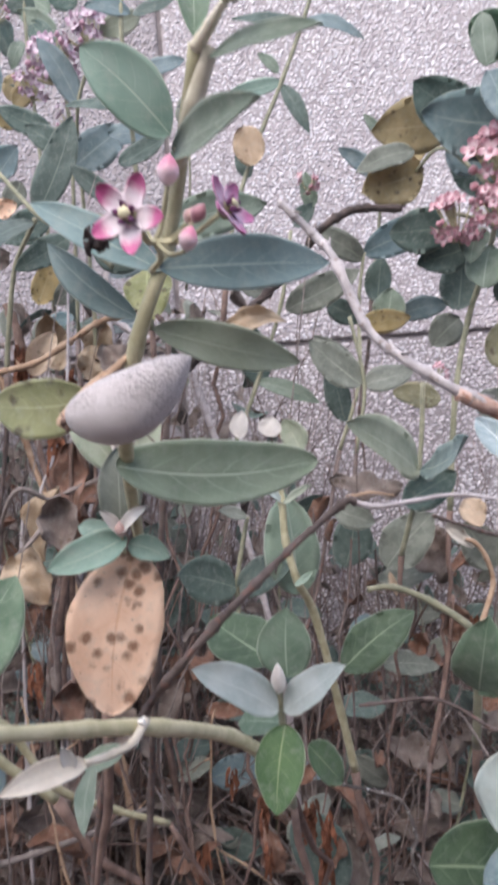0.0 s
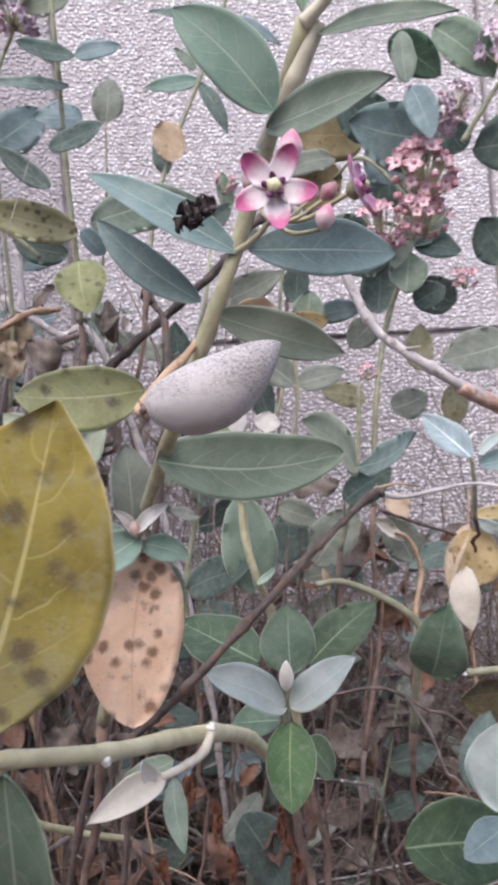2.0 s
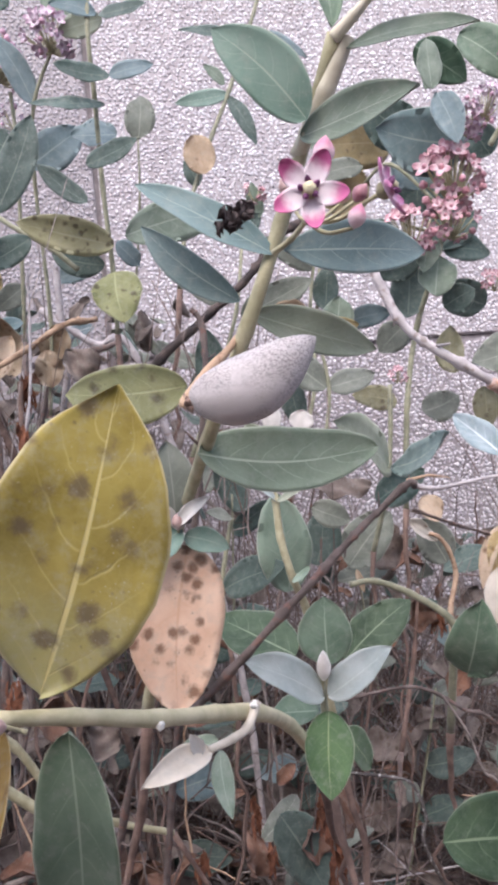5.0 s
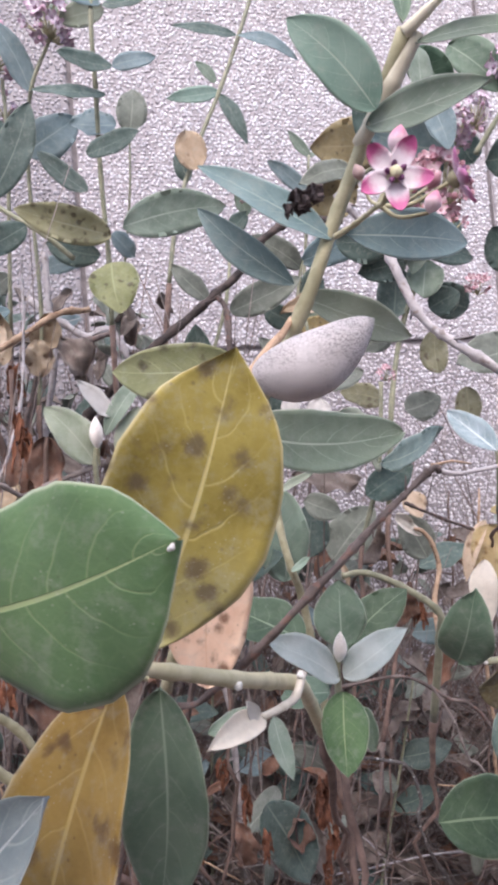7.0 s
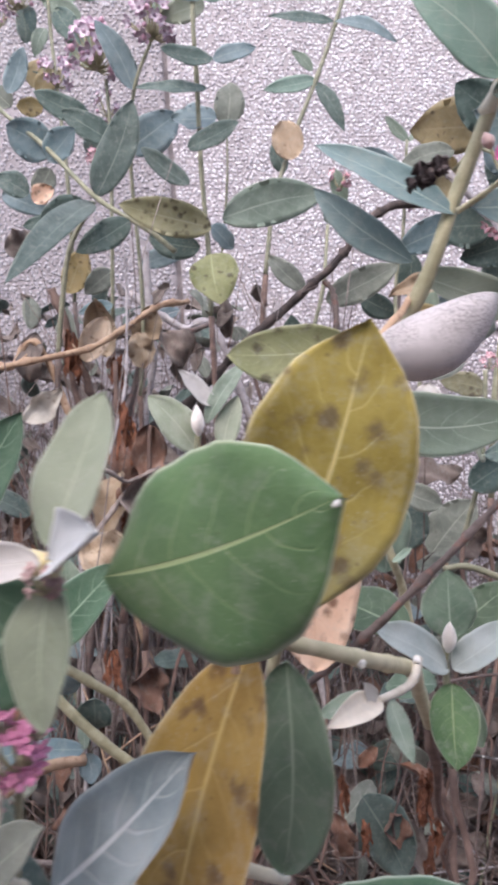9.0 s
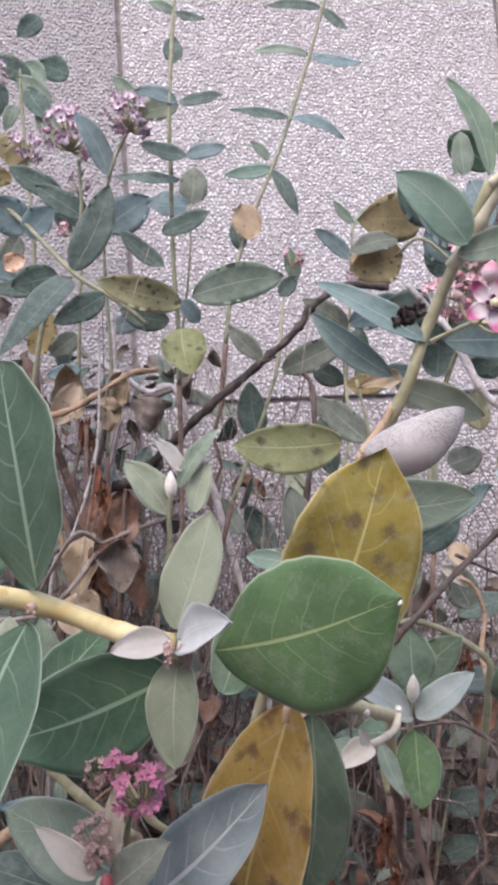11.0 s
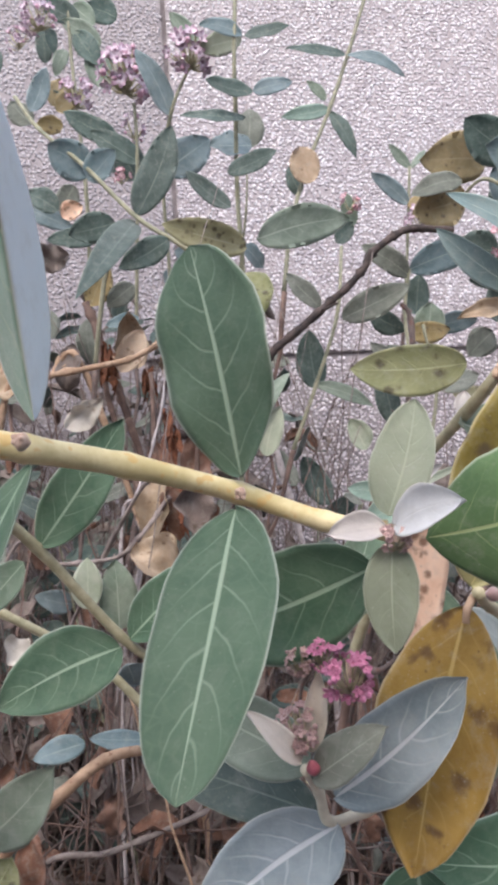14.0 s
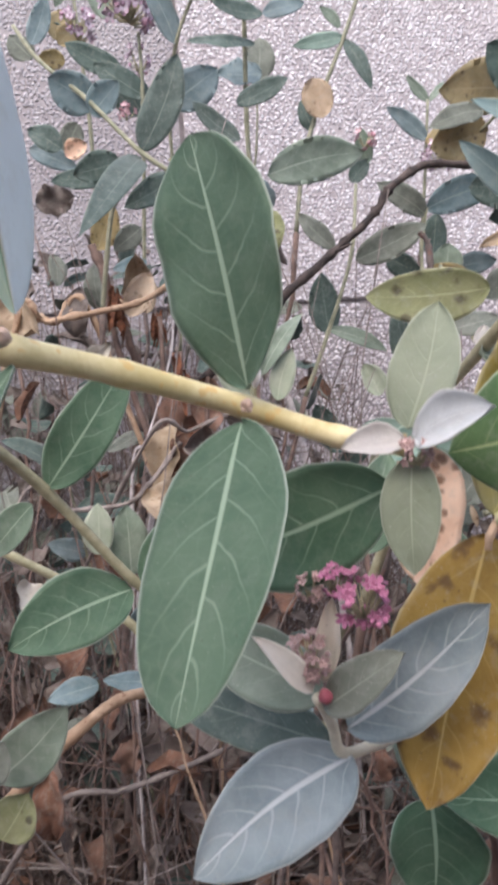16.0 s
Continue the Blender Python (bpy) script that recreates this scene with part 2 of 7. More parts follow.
def plain_material(name, dark, light, scale, rough=0.7, bump=0.3, distance=0.001, fuzz=0.0, stretch=None, patch=None):
    m, nodes, links, bsdf = shader(name)
    g = Nodes(nodes, links)
    coord = nodes.new("ShaderNodeTexCoord")
    info = nodes.new("ShaderNodeObjectInfo")
    vec = nodes.new("ShaderNodeVectorMath")
    vec.operation = "MULTIPLY_ADD"
    links.new(info.outputs["Random"], vec.inputs[0])
    vec.inputs[1].default_value = (9.0, 4.0, 6.0)
    if stretch:
        bend = nodes.new("ShaderNodeMapping")
        bend.inputs["Scale"].default_value = stretch
        links.new(coord.outputs["UV"], bend.inputs["Vector"])
        links.new(bend.outputs[0], vec.inputs[2])
    else:
        links.new(coord.outputs["Object"], vec.inputs[2])
    place = vec.outputs[0]
    broad, fine = g.noise(scale, place, 3.0), g.noise(scale * 9, place, 5.0, 0.65)
    col = g.mix(g.step(broad, 0.3, 0.7), dark, light)
    col = g.mix(g.math("MULTIPLY", g.step(fine, 0.45, 0.75), 0.5), col, dark)
    if patch:
        col = g.mix(g.step(g.noise(scale * 2.3, place, 2.0), 0.58, 0.66, 0.0, 0.7), col, patch)
    hue = nodes.new("ShaderNodeHueSaturation")
    links.new(col, hue.inputs["Color"])
    g.put(hue.inputs["Value"], g.math("MULTIPLY_ADD", info.outputs["Random"], 0.4, 0.8))
    links.new(hue.outputs[0], bsdf.inputs["Base Color"])
    bsdf.inputs["Roughness"].default_value = rough
    bsdf.inputs["Specular IOR Level"].default_value = 0.3
    bsdf.inputs["Sheen Weight"].default_value = fuzz
    height = g.math("ADD", broad, g.math("MULTIPLY", fine, 0.6))
    links.new(g.bump(height, bump, distance), bsdf.inputs["Normal"])
    return m


STEM_TAN = plain_material("tan_green_stem", (0.31, 0.29, 0.18), (0.46, 0.43, 0.29), 90, 0.65, 0.3, 0.0008, 0.1)
STEM_PALE = plain_material("pale_green_stem", (0.50, 0.46, 0.28), (0.68, 0.62, 0.42), 90, 0.6, 0.25, 0.0008, 0.08)
# orange-tan patch colour stands in for the stem's shaded underside streaks
STEM_YELLOW = plain_material("yellow_green_stem", (0.54, 0.45, 0.215), (0.74, 0.66, 0.41), 80, 0.55, 0.25, 0.0006, 0.3, patch=(0.60, 0.40, 0.15))
STEM_THIN = plain_material("thin_green_stem", (0.180, 0.185, 0.125), (0.295, 0.29, 0.205), 70, 0.65, 0.3, 0.0008, 0.2)
STEM_GREY = plain_material("grey_tan_stem", (0.52, 0.48, 0.37), (0.68, 0.64, 0.52), 90, 0.65, 0.3, 0.0008, 0.1)
BARK = {
    "dark": plain_material("dark_bark", (0.102, 0.080, 0.075), (0.205, 0.163, 0.153), 60, 0.85, 0.7, 0.002, patch=(0.22, 0.12, 0.10)),
    "grey": plain_material("grey_bark", (0.34, 0.31, 0.32), (0.54, 0.50, 0.51), 55, 0.85, 0.6, 0.0015, patch=(0.24, 0.19, 0.17)),
    "black": plain_material("black_bark", (0.039, 0.033, 0.033), (0.111, 0.085, 0.078), 60, 0.85, 0.7, 0.002),
    "tan": plain_material("orange_bark", (0.30, 0.20, 0.135), (0.46, 0.33, 0.235), 60, 0.75, 0.4, 0.001, patch=(0.2, 0.11, 0.07)),
    "dull": plain_material("dull_grey_bark", (0.15, 0.125, 0.118), (0.29, 0.25, 0.235), 60, 0.9, 0.6, 0.0015),
    "lichen": plain_material("lichen_bark", (0.07, 0.062, 0.06), (0.17, 0.15, 0.145), 120, 0.9, 0.6, 0.0015, patch=(0.72, 0.72, 0.70)),
    "rust": plain_material("rust_bark", (0.128, 0.088, 0.076), (0.24, 0.165, 0.14), 60, 0.85, 0.5, 0.0015),
}
PETAL_TIP, PETAL_BASE = (0.50, 0.09, 0.26), (0.86, 0.76, 0.82)


def petal_material(name, tip, base, heart):
    m, nodes, links, bsdf = shader(name)
    g = Nodes(nodes, links)
    coord = nodes.new("ShaderNodeTexCoord")
    split = nodes.new("ShaderNodeSeparateXYZ")
    links.new(coord.outputs["UV"], split.inputs[0])
    grain = g.noise(500, coord.outputs["Object"], 4.0)
    u = g.math("ADD", split.outputs[0], g.math("MULTIPLY", g.math("SUBTRACT", grain, 0.5), 0.25))
    col = g.mix(g.step(u, 0.35, 0.8), base, tip)
    col = g.mix(g.step(u, 0.05, 0.2, 0.6, 0.0), col, heart)
    links.new(col, bsdf.inputs["Base Color"])
    bsdf.inputs["Roughness"].default_value = 0.5
    bsdf.inputs["Sheen Weight"].default_value = 0.3
    links.new(g.bump(grain, 0.2, 0.0006), bsdf.inputs["Normal"])
    return m


PETAL = petal_material("pink_white_petal", PETAL_TIP, PETAL_BASE, (0.25, 0.06, 0.16))
PETAL_PALE = petal_material("mauve_petal", (0.42, 0.27, 0.37), (0.66, 0.56, 0.63), (0.25, 0.12, 0.2))
PETAL_PURPLE = petal_material("purple_petal", (0.40, 0.12, 0.27), (0.58, 0.38, 0.52), (0.2, 0.06, 0.15))
PETAL_ROSE = petal_material("rose_petal", (0.46, 0.22, 0.27), (0.64, 0.47, 0.5), (0.3, 0.1, 0.12))
BUD = {
    "pink": petal_material("pink_bud", (0.62, 0.22, 0.34), (0.80, 0.62, 0.68), (0.6, 0.5, 0.5)),
    "rose": plain_material("rose_bud", (0.38, 0.16, 0.2), (0.52, 0.28, 0.32), 160, 0.5, 0.2, 0.0006, 0.3),
    "mauve": plain_material("mauve_bud", (0.40, 0.20, 0.28), (0.56, 0.36, 0.44), 160, 0.5, 0.2, 0.0006, 0.4),
    "magenta": plain_material("magenta_bud", (0.40, 0.11, 0.235), (0.56, 0.25, 0.38), 160, 0.5, 0.2, 0.0006, 0.3),
    "rosy": plain_material("dull_rosy_bud", (0.36, 0.21, 0.20), (0.58, 0.42, 0.40), 160, 0.6, 0.3, 0.0008, 0.5),
    "red": plain_material("red_bud", (0.27, 0.06, 0.09), (0.42, 0.13, 0.16), 160, 0.5, 0.2, 0.0006, 0.2),
    "white": plain_material("downy_white_bud", (0.62, 0.57, 0.53), (0.76, 0.71, 0.67), 160, 0.7, 0.3, 0.0008, 0.8),
}
JOINT = plain_material("pinkish_joint", (0.40, 0.26, 0.20), (0.58, 0.44, 0.36), 160, 0.6, 0.3, 0.0008, 0.3)
SHRED = plain_material("peeling_rust_bark", (0.12, 0.05, 0.032), (0.25, 0.105, 0.06), 120, 0.9, 0.6, 0.001)
CROWN = plain_material("cream_crown", (0.55, 0.50, 0.30), (0.72, 0.68, 0.48), 200, 0.5, 0.2, 0.0005)
PURPLE = plain_material("purple_lobe", (0.10, 0.03, 0.09), (0.22, 0.08, 0.18), 200, 0.5, 0.2, 0.0005)
WITHERED = plain_material("withered_black", (0.052, 0.042, 0.045), (0.125, 0.098, 0.098), 200, 0.9, 0.6, 0.001)
FLAKE = plain_material("flaking_rust_bark", (0.34, 0.215, 0.175), (0.54, 0.40, 0.35), 120, 0.85, 0.8, 0.0015, patch=(0.36, 0.17, 0.11))
SHOOT = plain_material("downy_pale_shoot", (0.44, 0.395, 0.33), (0.56, 0.515, 0.45), 160, 0.8, 0.4, 0.0008, 0.3)
DOWN = plain_material("white_down", (0.68, 0.66, 0.62), (0.8, 0.78, 0.75), 300, 0.9, 0.6, 0.001, 0.8)


def pod_material():
    m, nodes, links, bsdf = shader("fuzzy_grey_pod")
    g = Nodes(nodes, links)
    coord = nodes.new("ShaderNodeTexCoord")
    split = nodes.new("ShaderNodeSeparateXYZ")
    links.new(coord.outputs["Object"], split.inputs[0])
    flow = nodes.new("ShaderNodeMapping")
    flow.inputs["Scale"].default_value = (0.45, 1.0, 1.0)
    links.new(coord.outputs["Object"], flow.inputs["Vector"])
    broad, fine = g.noise(70, flow.outputs[0], 3.0), g.noise(1700, flow.outputs[0], 4.0, 0.65)
    col = g.mix(g.step(broad, 0.3, 0.7), (0.52, 0.485, 0.49), (0.64, 0.60, 0.61))
    patches = g.step(g.math("ADD", g.noise(30, coord.outputs["Object"], 3.0), g.math("MULTIPLY", g.math("SUBTRACT", split.outputs[2], 1.172), 10.0)), 0.22, 0.46)
    flecks = g.math("MULTIPLY", g.step(fine, 0.48, 0.56), patches)
    col = g.mix(g.math("MULTIPLY", flecks, 0.75), col, (0.17, 0.15, 0.15))
    links.new(col, bsdf.inputs["Base Color"])
    bsdf.inputs["Roughness"].default_value = 0.9
    bsdf.inputs["Sheen Weight"].default_value = 0.15
    links.new(g.bump(g.math("ADD", fine, broad), 0.6, 0.0015), bsdf.inputs["Normal"])
    return m


POD = pod_material()


def pebble_material():
    m, nodes, links, bsdf = shader("washed_pebbles")
    g = Nodes(nodes, links)
    geo = nodes.new("ShaderNodeNewGeometry")
    coord = nodes.new("ShaderNodeTexCoord")
    ramp = nodes.new("ShaderNodeValToRGB")
    links.new(geo.outputs["Random Per Island"], ramp.inputs[0])
    stops = ramp.color_ramp.elements
    stops[0].position, stops[0].color = 0.0, (0.36, 0.33, 0.355, 1)
    stops[1].position, stops[1].color = 1.0, (0.655, 0.64, 0.67, 1)
    for at, c in ((0.12, (0.42, 0.39, 0.42, 1)), (0.28, (0.50, 0.47, 0.505, 1)), (0.55, (0.565, 0.54, 0.575, 1)), (0.80, (0.62, 0.60, 0.635, 1))):
        stops.new(at).color = c
    stain = g.noise(2.2, coord.outputs["Object"], 5.0)
    grime = g.noise(14.0, coord.outputs["Object"], 4.0)
    col = g.mix(g.step(stain, 0.4, 0.75, 0.0, 0.35), ramp.outputs[0], (0.42, 0.36, 0.38))
    col = g.mix(g.step(grime, 0.45, 0.75, 0.0, 0.35), col, (0.40, 0.35, 0.35))
    # left of the joint the pebbles are mixed towards a darker grey
    across = nodes.new("ShaderNodeSeparateXYZ")
    links.new(coord.outputs["Object"], across.inputs[0])
    other = g.math("LESS_THAN", across.outputs[0], -0.009)
    col = g.mix(g.math("MULTIPLY", other, 0.52), col, (0.22, 0.205, 0.22))
    links.new(col, bsdf.inputs["Base Color"])
    bsdf.inputs["Roughness"].default_value = 0.8
    bsdf.inputs["Specular IOR Level"].default_value = 0.2
    links.new(g.bump(g.noise(900, coord.outputs["Object"]), 0.25, 0.001), bsdf.inputs["Normal"])
    return m


PEBBLE = pebble_material()
MORTAR = plain_material("grey_mortar", (0.25, 0.225, 0.236), (0.335, 0.305, 0.318), 25, 0.9, 0.6, 0.003)
FILL_COAT = plain_material("pale_fill_coat", (0.56, 0.54, 0.52), (0.68, 0.66, 0.63), 6, 0.9, 0.5, 0.003, patch=(0.5, 0.47, 0.44))
GROOVE = plain_material("dark_groove_mortar", (0.16, 0.14, 0.145), (0.26, 0.23, 0.235), 25, 0.9, 0.6, 0.003)
SOIL = plain_material("brown_soil", (0.125, 0.094, 0.086), (0.215, 0.165, 0.150), 9, 0.95, 0.9, 0.01, patch=(0.13, 0.095, 0.08))


# ---- building helpers ----
def part(name, bm, material, parent, label="", smooth=True):
    mesh = bpy.data.meshes.new(name)
    bm.to_mesh(mesh)
    bm.free()
    mesh.materials.append(material)
    if smooth:
        for p in mesh.polygons:
            p.use_smooth = True
    ob = new(name, mesh)
    if parent is not None:
        ob.parent = parent
        ob.matrix_parent_inverse = Matrix.Translation(-parent.location)
    return tagged(ob, label)


def plant(name, root, label):
    ob = new(name)
    ob.location, ob.empty_display_size = root, 0.02
    bpy.context.view_layer.update()
    return tagged(ob, label, "shrub", "milkweed shrubs by the wall")


def smooth_line(points, steps):
    """A Catmull-Rom line through the points."""
    p = [Vector(a) for a in points]
    p = [2 * p[0] - p[1], *p, 2 * p[-1] - p[-2]]
    line = []
    for n in range(1, len(p) - 2):
        a, b, c, d = p[n - 1 : n + 3]
        for k in range(steps):
            t = k / steps
            line.append(0.5 * (2 * b + (c - a) * t + (2 * a - 5 * b + 4 * c - d) * t * t + (3 * b - a - 3 * c + d) * t**3))
    return [*line, p[-2]]


def tube(bm, line, radii, sides=10, uneven=0.0):
    """A closed tube along a line."""
    rings, n = [], None
    uv = bm.loops.layers.uv.verify()
    for k, c in enumerate(line):
        d = (line[min(k + 1, len(line) - 1)] - line[max(k - 1, 0)]).normalized()
        n = d.orthogonal().normalized() if n is None else (n - d * n.dot(d)).normalized()
        b, ring = d.cross(n), []
        for s in range(sides):
            a = 2 * math.pi * s / sides
            r = radii[k] * (1 + uneven * noise.noise(c * 60 + Vector((math.cos(a), math.sin(a), 0))))
            ring.append(bm.verts.new(c + (n * math.cos(a) + b * math.sin(a)) * r))
        rings.append(ring)
    for k in range(len(rings) - 1):
        for s in range(sides):
            f = bm.faces.new((rings[k][s], rings[k][(s + 1) % sides], rings[k + 1][(s + 1) % sides], rings[k + 1][s]))
            for loop, (x, y) in zip(f.loops, ((k, s), (k, s + 1), (k + 1, s + 1), (k + 1, s))):
                loop[uv].uv = (x * 0.1, y / sides)
    bm.faces.new(rings[0][::-1])
    bm.faces.new(rings[-1])


def stem(owner, points, r0, r1, material):
    """A jointed green stem with slightly swollen nodes."""
    steps = 7
    line = smooth_line(points, steps)
    last, radii = len(line) - 1, []
    for k in range(len(line)):
        r = r0 + (r1 - r0) * k / last
        swell = 0.16 * math.exp(-(((k % steps) - 0.0) ** 2) / 0.8) if k >= steps else 0.0
        radii.append(r * (1 + swell))
    bm = bmesh.new()
    tube(bm, line, radii, 12, 0.06)
    return part("stem", bm, material, owner)


def woody_base(owner, points, r0, r1):
    """The old brown foot of a stem, down to the earth."""
    line = smooth_line(points, 9)
    last = len(line) - 1
    line = [c + Vector((noise.noise(c * 17), noise.noise(c * 17 + Vector((4, 2, 0))), 0)) * 0.03 * math.sin(math.pi * k / last) for k, c in enumerate(line)]
    bm = bmesh.new()
    tube(bm, line, [0.8 * r0 + (r1 - 0.8 * r0) * (k / last) ** 3 + 0.0006 * noise.noise(c * 50) for k, c in enumerate(line)], 9, 0.35)
    return part("woody_base", bm, BARK["dark" if len(owner.children) % 3 else "rust"], owner, "brown woody foot of the stem")


def twig(points, r0, r1, material, label):
    """A bare branch: one crooked tapered tube with knots and a few side spurs."""
    rng = random.Random(label + str(points[0]))
    line = smooth_line(points, 12)
    last, radii = len(line) - 1, []
    for k, c in enumerate(line):
        r = r0 + (r1 - r0) * k / last
        radii.append(r * (1 + 0.3 * noise.noise(c * 60) + (0.4 if k % 9 == 4 else 0.0)))
        line[k] = c + Vector((noise.noise(c * 22), noise.noise(c * 22 + Vector((5, 0, 0))), noise.noise(c * 22 + Vector((0, 7, 0))))) * r * 0.5
    bm = bmesh.new()
    tube(bm, line, radii, 10, 0.4)
    branch = tagged(part("bare_branch", bm, material, None), label, "branch", "bare branches")
    for k in range(8, last - 2, 13):
        d = Vector((rng.uniform(-1, 1), rng.uniform(-1, 1), rng.uniform(-0.3, 1))).normalized()
        r = radii[k] * 0.45
        size = rng.uniform(3, 7) * radii[k]
        bm = bmesh.new()
        tube(bm, [line[k], line[k] + d * size * 0.5, line[k] + d * size], [r, r * 0.8, r * 0.4], 6, 0.1)
        part("side_spur", bm, material, branch)
    return branch


def blade(base, tip, width, face, cup, bend, rows, cols, rng, thick=0.0005, a=0.50, b=0.62, wave=0.02, fold=0.0, sway=None):
    """A leaf blade with two skins: ovate outline, raised margins, arched midrib and uneven edge."""
    base, tip, face = Vector(base), Vector(tip), Vector(face).normalized()
    along = tip - base
    length = along.length
    x = along / length
    y = face.cross(x).normalized()
    z = x.cross(y)
    top = (a / (a + b)) ** a * (b / (a + b)) ** b
    f1, f2, tw = rng.uniform(4, 8), rng.uniform(0, 6.3), rng.uniform(-0.25, 0.25)
    skew, swing = rng.uniform(-0.08, 0.08), rng.uniform(-0.05, 0.05)
    swing = swing if sway is None else sway
    bm = bmesh.new()
    uv = bm.loops.layers.uv.verify()
    sheets = []
    for side in (0, 1):
        grid = []
        for i in range(rows + 1):
            u = 0.5 - 0.5 * math.cos(math.pi * i / rows)
            w = max(0.02, (max(u, 1e-4) ** a) * (max(1 - u, 1e-4) ** b) / top)
            w = min(w, (4.2 if b > 0.65 else 9.0) * (1 - u) + 0.012) * width / 2
            line = []
            for j in range(cols + 1):
                s = -1 + 2 * j / cols
                h = cup * width * (s * s - 0.35 * abs(s)) * (0.4 + 0.6 * math.sin(math.pi * u)) + bend * length * (4 * u * (1 - u) - 0.9 * u * u * 0.5)
                h += wave * width * math.sin(f1 * u * 2 + f2 + (2.1 if s > 0 else 0)) * s * s
                h += tw * s * w * (u - 0.3) + fold * abs(s) * w
                if wave > 0.1:
                    h += wave * width * 0.9 * noise.noise(Vector((u * 3.5, s * 1.6, f1)))
                h -= side * thick * (1.0 if 0 < j < cols else 0.4)
                edge = 1 + 0.012 * math.sin(f1 * 5 * u + f2 * s) + (0.25 * noise.noise(Vector((u * 6, s, f2))) if wave > 0.1 else 0.0)
                p = base + x * (u * length) + y * (s * w * edge * (1 + skew * s) + swing * length * math.sin(math.pi * u)) + z * h
                line.append((bm.verts.new(p), u, j / cols))
            grid.append(line)
        sheets.append(grid)
        for i in range(rows):
            for j in range(cols):
                q = [grid[i][j], grid[i + 1][j], grid[i + 1][j + 1], grid[i][j + 1]]
                q = q if side else q[::-1]
                f = bm.faces.new([v[0] for v in q])
                for loop, v in zip(f.loops, q):
                    loop[uv].uv = (v[1], v[2])
    one, two = sheets
    rim = [one[i][0] for i in range(rows + 1)] + [one[rows][j] for j in range(1, cols + 1)] + [one[i][cols] for i in range(rows - 1, -1, -1)] + [one[0][j] for j in range(cols - 1, 0, -1)]
    rim2 = [two[i][0] for i in range(rows + 1)] + [two[rows][j] for j in range(1, cols + 1)] + [two[i][cols] for i in range(rows - 1, -1, -1)] + [two[0][j] for j in range(cols - 1, 0, -1)]
    for k in range(len(rim)):
        m = (k + 1) % len(rim)
        q = [rim[k], rim[m], rim2[m], rim2[k]]
        f = bm.faces.new([v[0] for v in q])
        for loop, v in zip(f.loops, q):
            loop[uv].uv = (v[1], v[2])
    return bm


leaf_count = 0


def leaf(owner, base, tip, width, face, material, cup=0.12, bend=0.05, shape=None, fold=0.0, sway=None):
    global leaf_count
    leaf_count += 1
    rng = random.Random(leaf_count)
    near = base[1] < 0.8
    long = (Vector(tip) - Vector(base)).length
    slim = width / long < 0.34
    dead = material in (LEAF["dry"], LEAF["rd"], LEAF["gy"], LEAF["dw"])
    wave = 0.2 if dead else 0.032 if near else 0.05
    cup = cup * rng.uniform(0.8, 2.2) if dead else cup
    bend = rng.choice((-1, 1)) * rng.uniform(0.1, 0.3) if dead else bend if near else bend + rng.uniform(-0.08, 0.06)
    fine = near or dead
    return part("leaf", blade(base, tip, width, face, cup, bend, 22 if fine else 12, 12 if fine else 6, rng, 0.0006, *(shape or ((0.7, 0.85) if slim else (0.57, 0.76))), wave, fold, sway), material, owner)


def ball(bm, centre, axis, r, long, sides=12, rings=9, point=1.0):
    """An egg-shaped body along an axis, with uv along it."""
    axis = Vector(axis).normalized()
    n = axis.orthogonal().normalized()
    b = axis.cross(n)
    uv = bm.loops.layers.uv.verify()
    grid = []
    for i in range(rings + 1):
        u = i / rings
        w = math.sin(math.pi * u) ** 0.8 * (1 - (point - 1) * 0.35 * u)
        grid.append([(bm.verts.new(Vector(centre) + axis * ((u - 0.5) * long) + (n * math.cos(2 * math.pi * s / sides) + b * math.sin(2 * math.pi * s / sides)) * max(w, 0.03) * r * (1 + 0.06 * math.cos(10 * math.pi * s / sides))), u, s / sides) for s in range(sides)])
    for i in range(rings):
        for s in range(sides):
            q = (grid[i][s], grid[i][(s + 1) % sides], grid[i + 1][(s + 1) % sides], grid[i + 1][s])
            f = bm.faces.new([v[0] for v in q])
            for loop, v in zip(f.loops, q):
                loop[uv].uv = (v[1], v[2])
    bm.faces.new([v[0] for v in grid[0]][::-1])
    bm.faces.new([v[0] for v in grid[-1]])


def stalk(owner, name, top, foot, r):
    """A thin curved flower stalk."""
    top, foot = Vector(top), Vector(foot)
    bm = bmesh.new()
    mid = top.lerp(foot, 0.55) + Vector((0, 0.002, -0.12 * (top - foot).length))
    line = smooth_line([foot, mid, top], 5)
    tube(bm, line, [r * 1.15 - 0.03 * r * k for k in range(len(line))], 7)
    part(name, bm, STEM_TAN, owner)


def bud(owner, centre, face, r, colour, tilt=0, foot=None):
    """A closed bud on a short stalk, leaning by tilt degrees."""
    axis = Vector((-math.sin(radians(tilt)), 0.25 * face[1] - 0.1, math.cos(radians(tilt)))).normalized()
    bm = bmesh.new()
    long = 4.6 if colour == "white" else 2.5
    ball(bm, centre, axis, r, long * r, 15, 10, 1.6)
    ob = part("bud", bm, BUD[colour], owner)
    end = Vector(centre) - axis * r * long * 0.45
    stalk(owner, "bud_stalk", end, foot or end - axis * r * 1.6 + Vector((0, r, -r)), r * 0.24)
    return ob


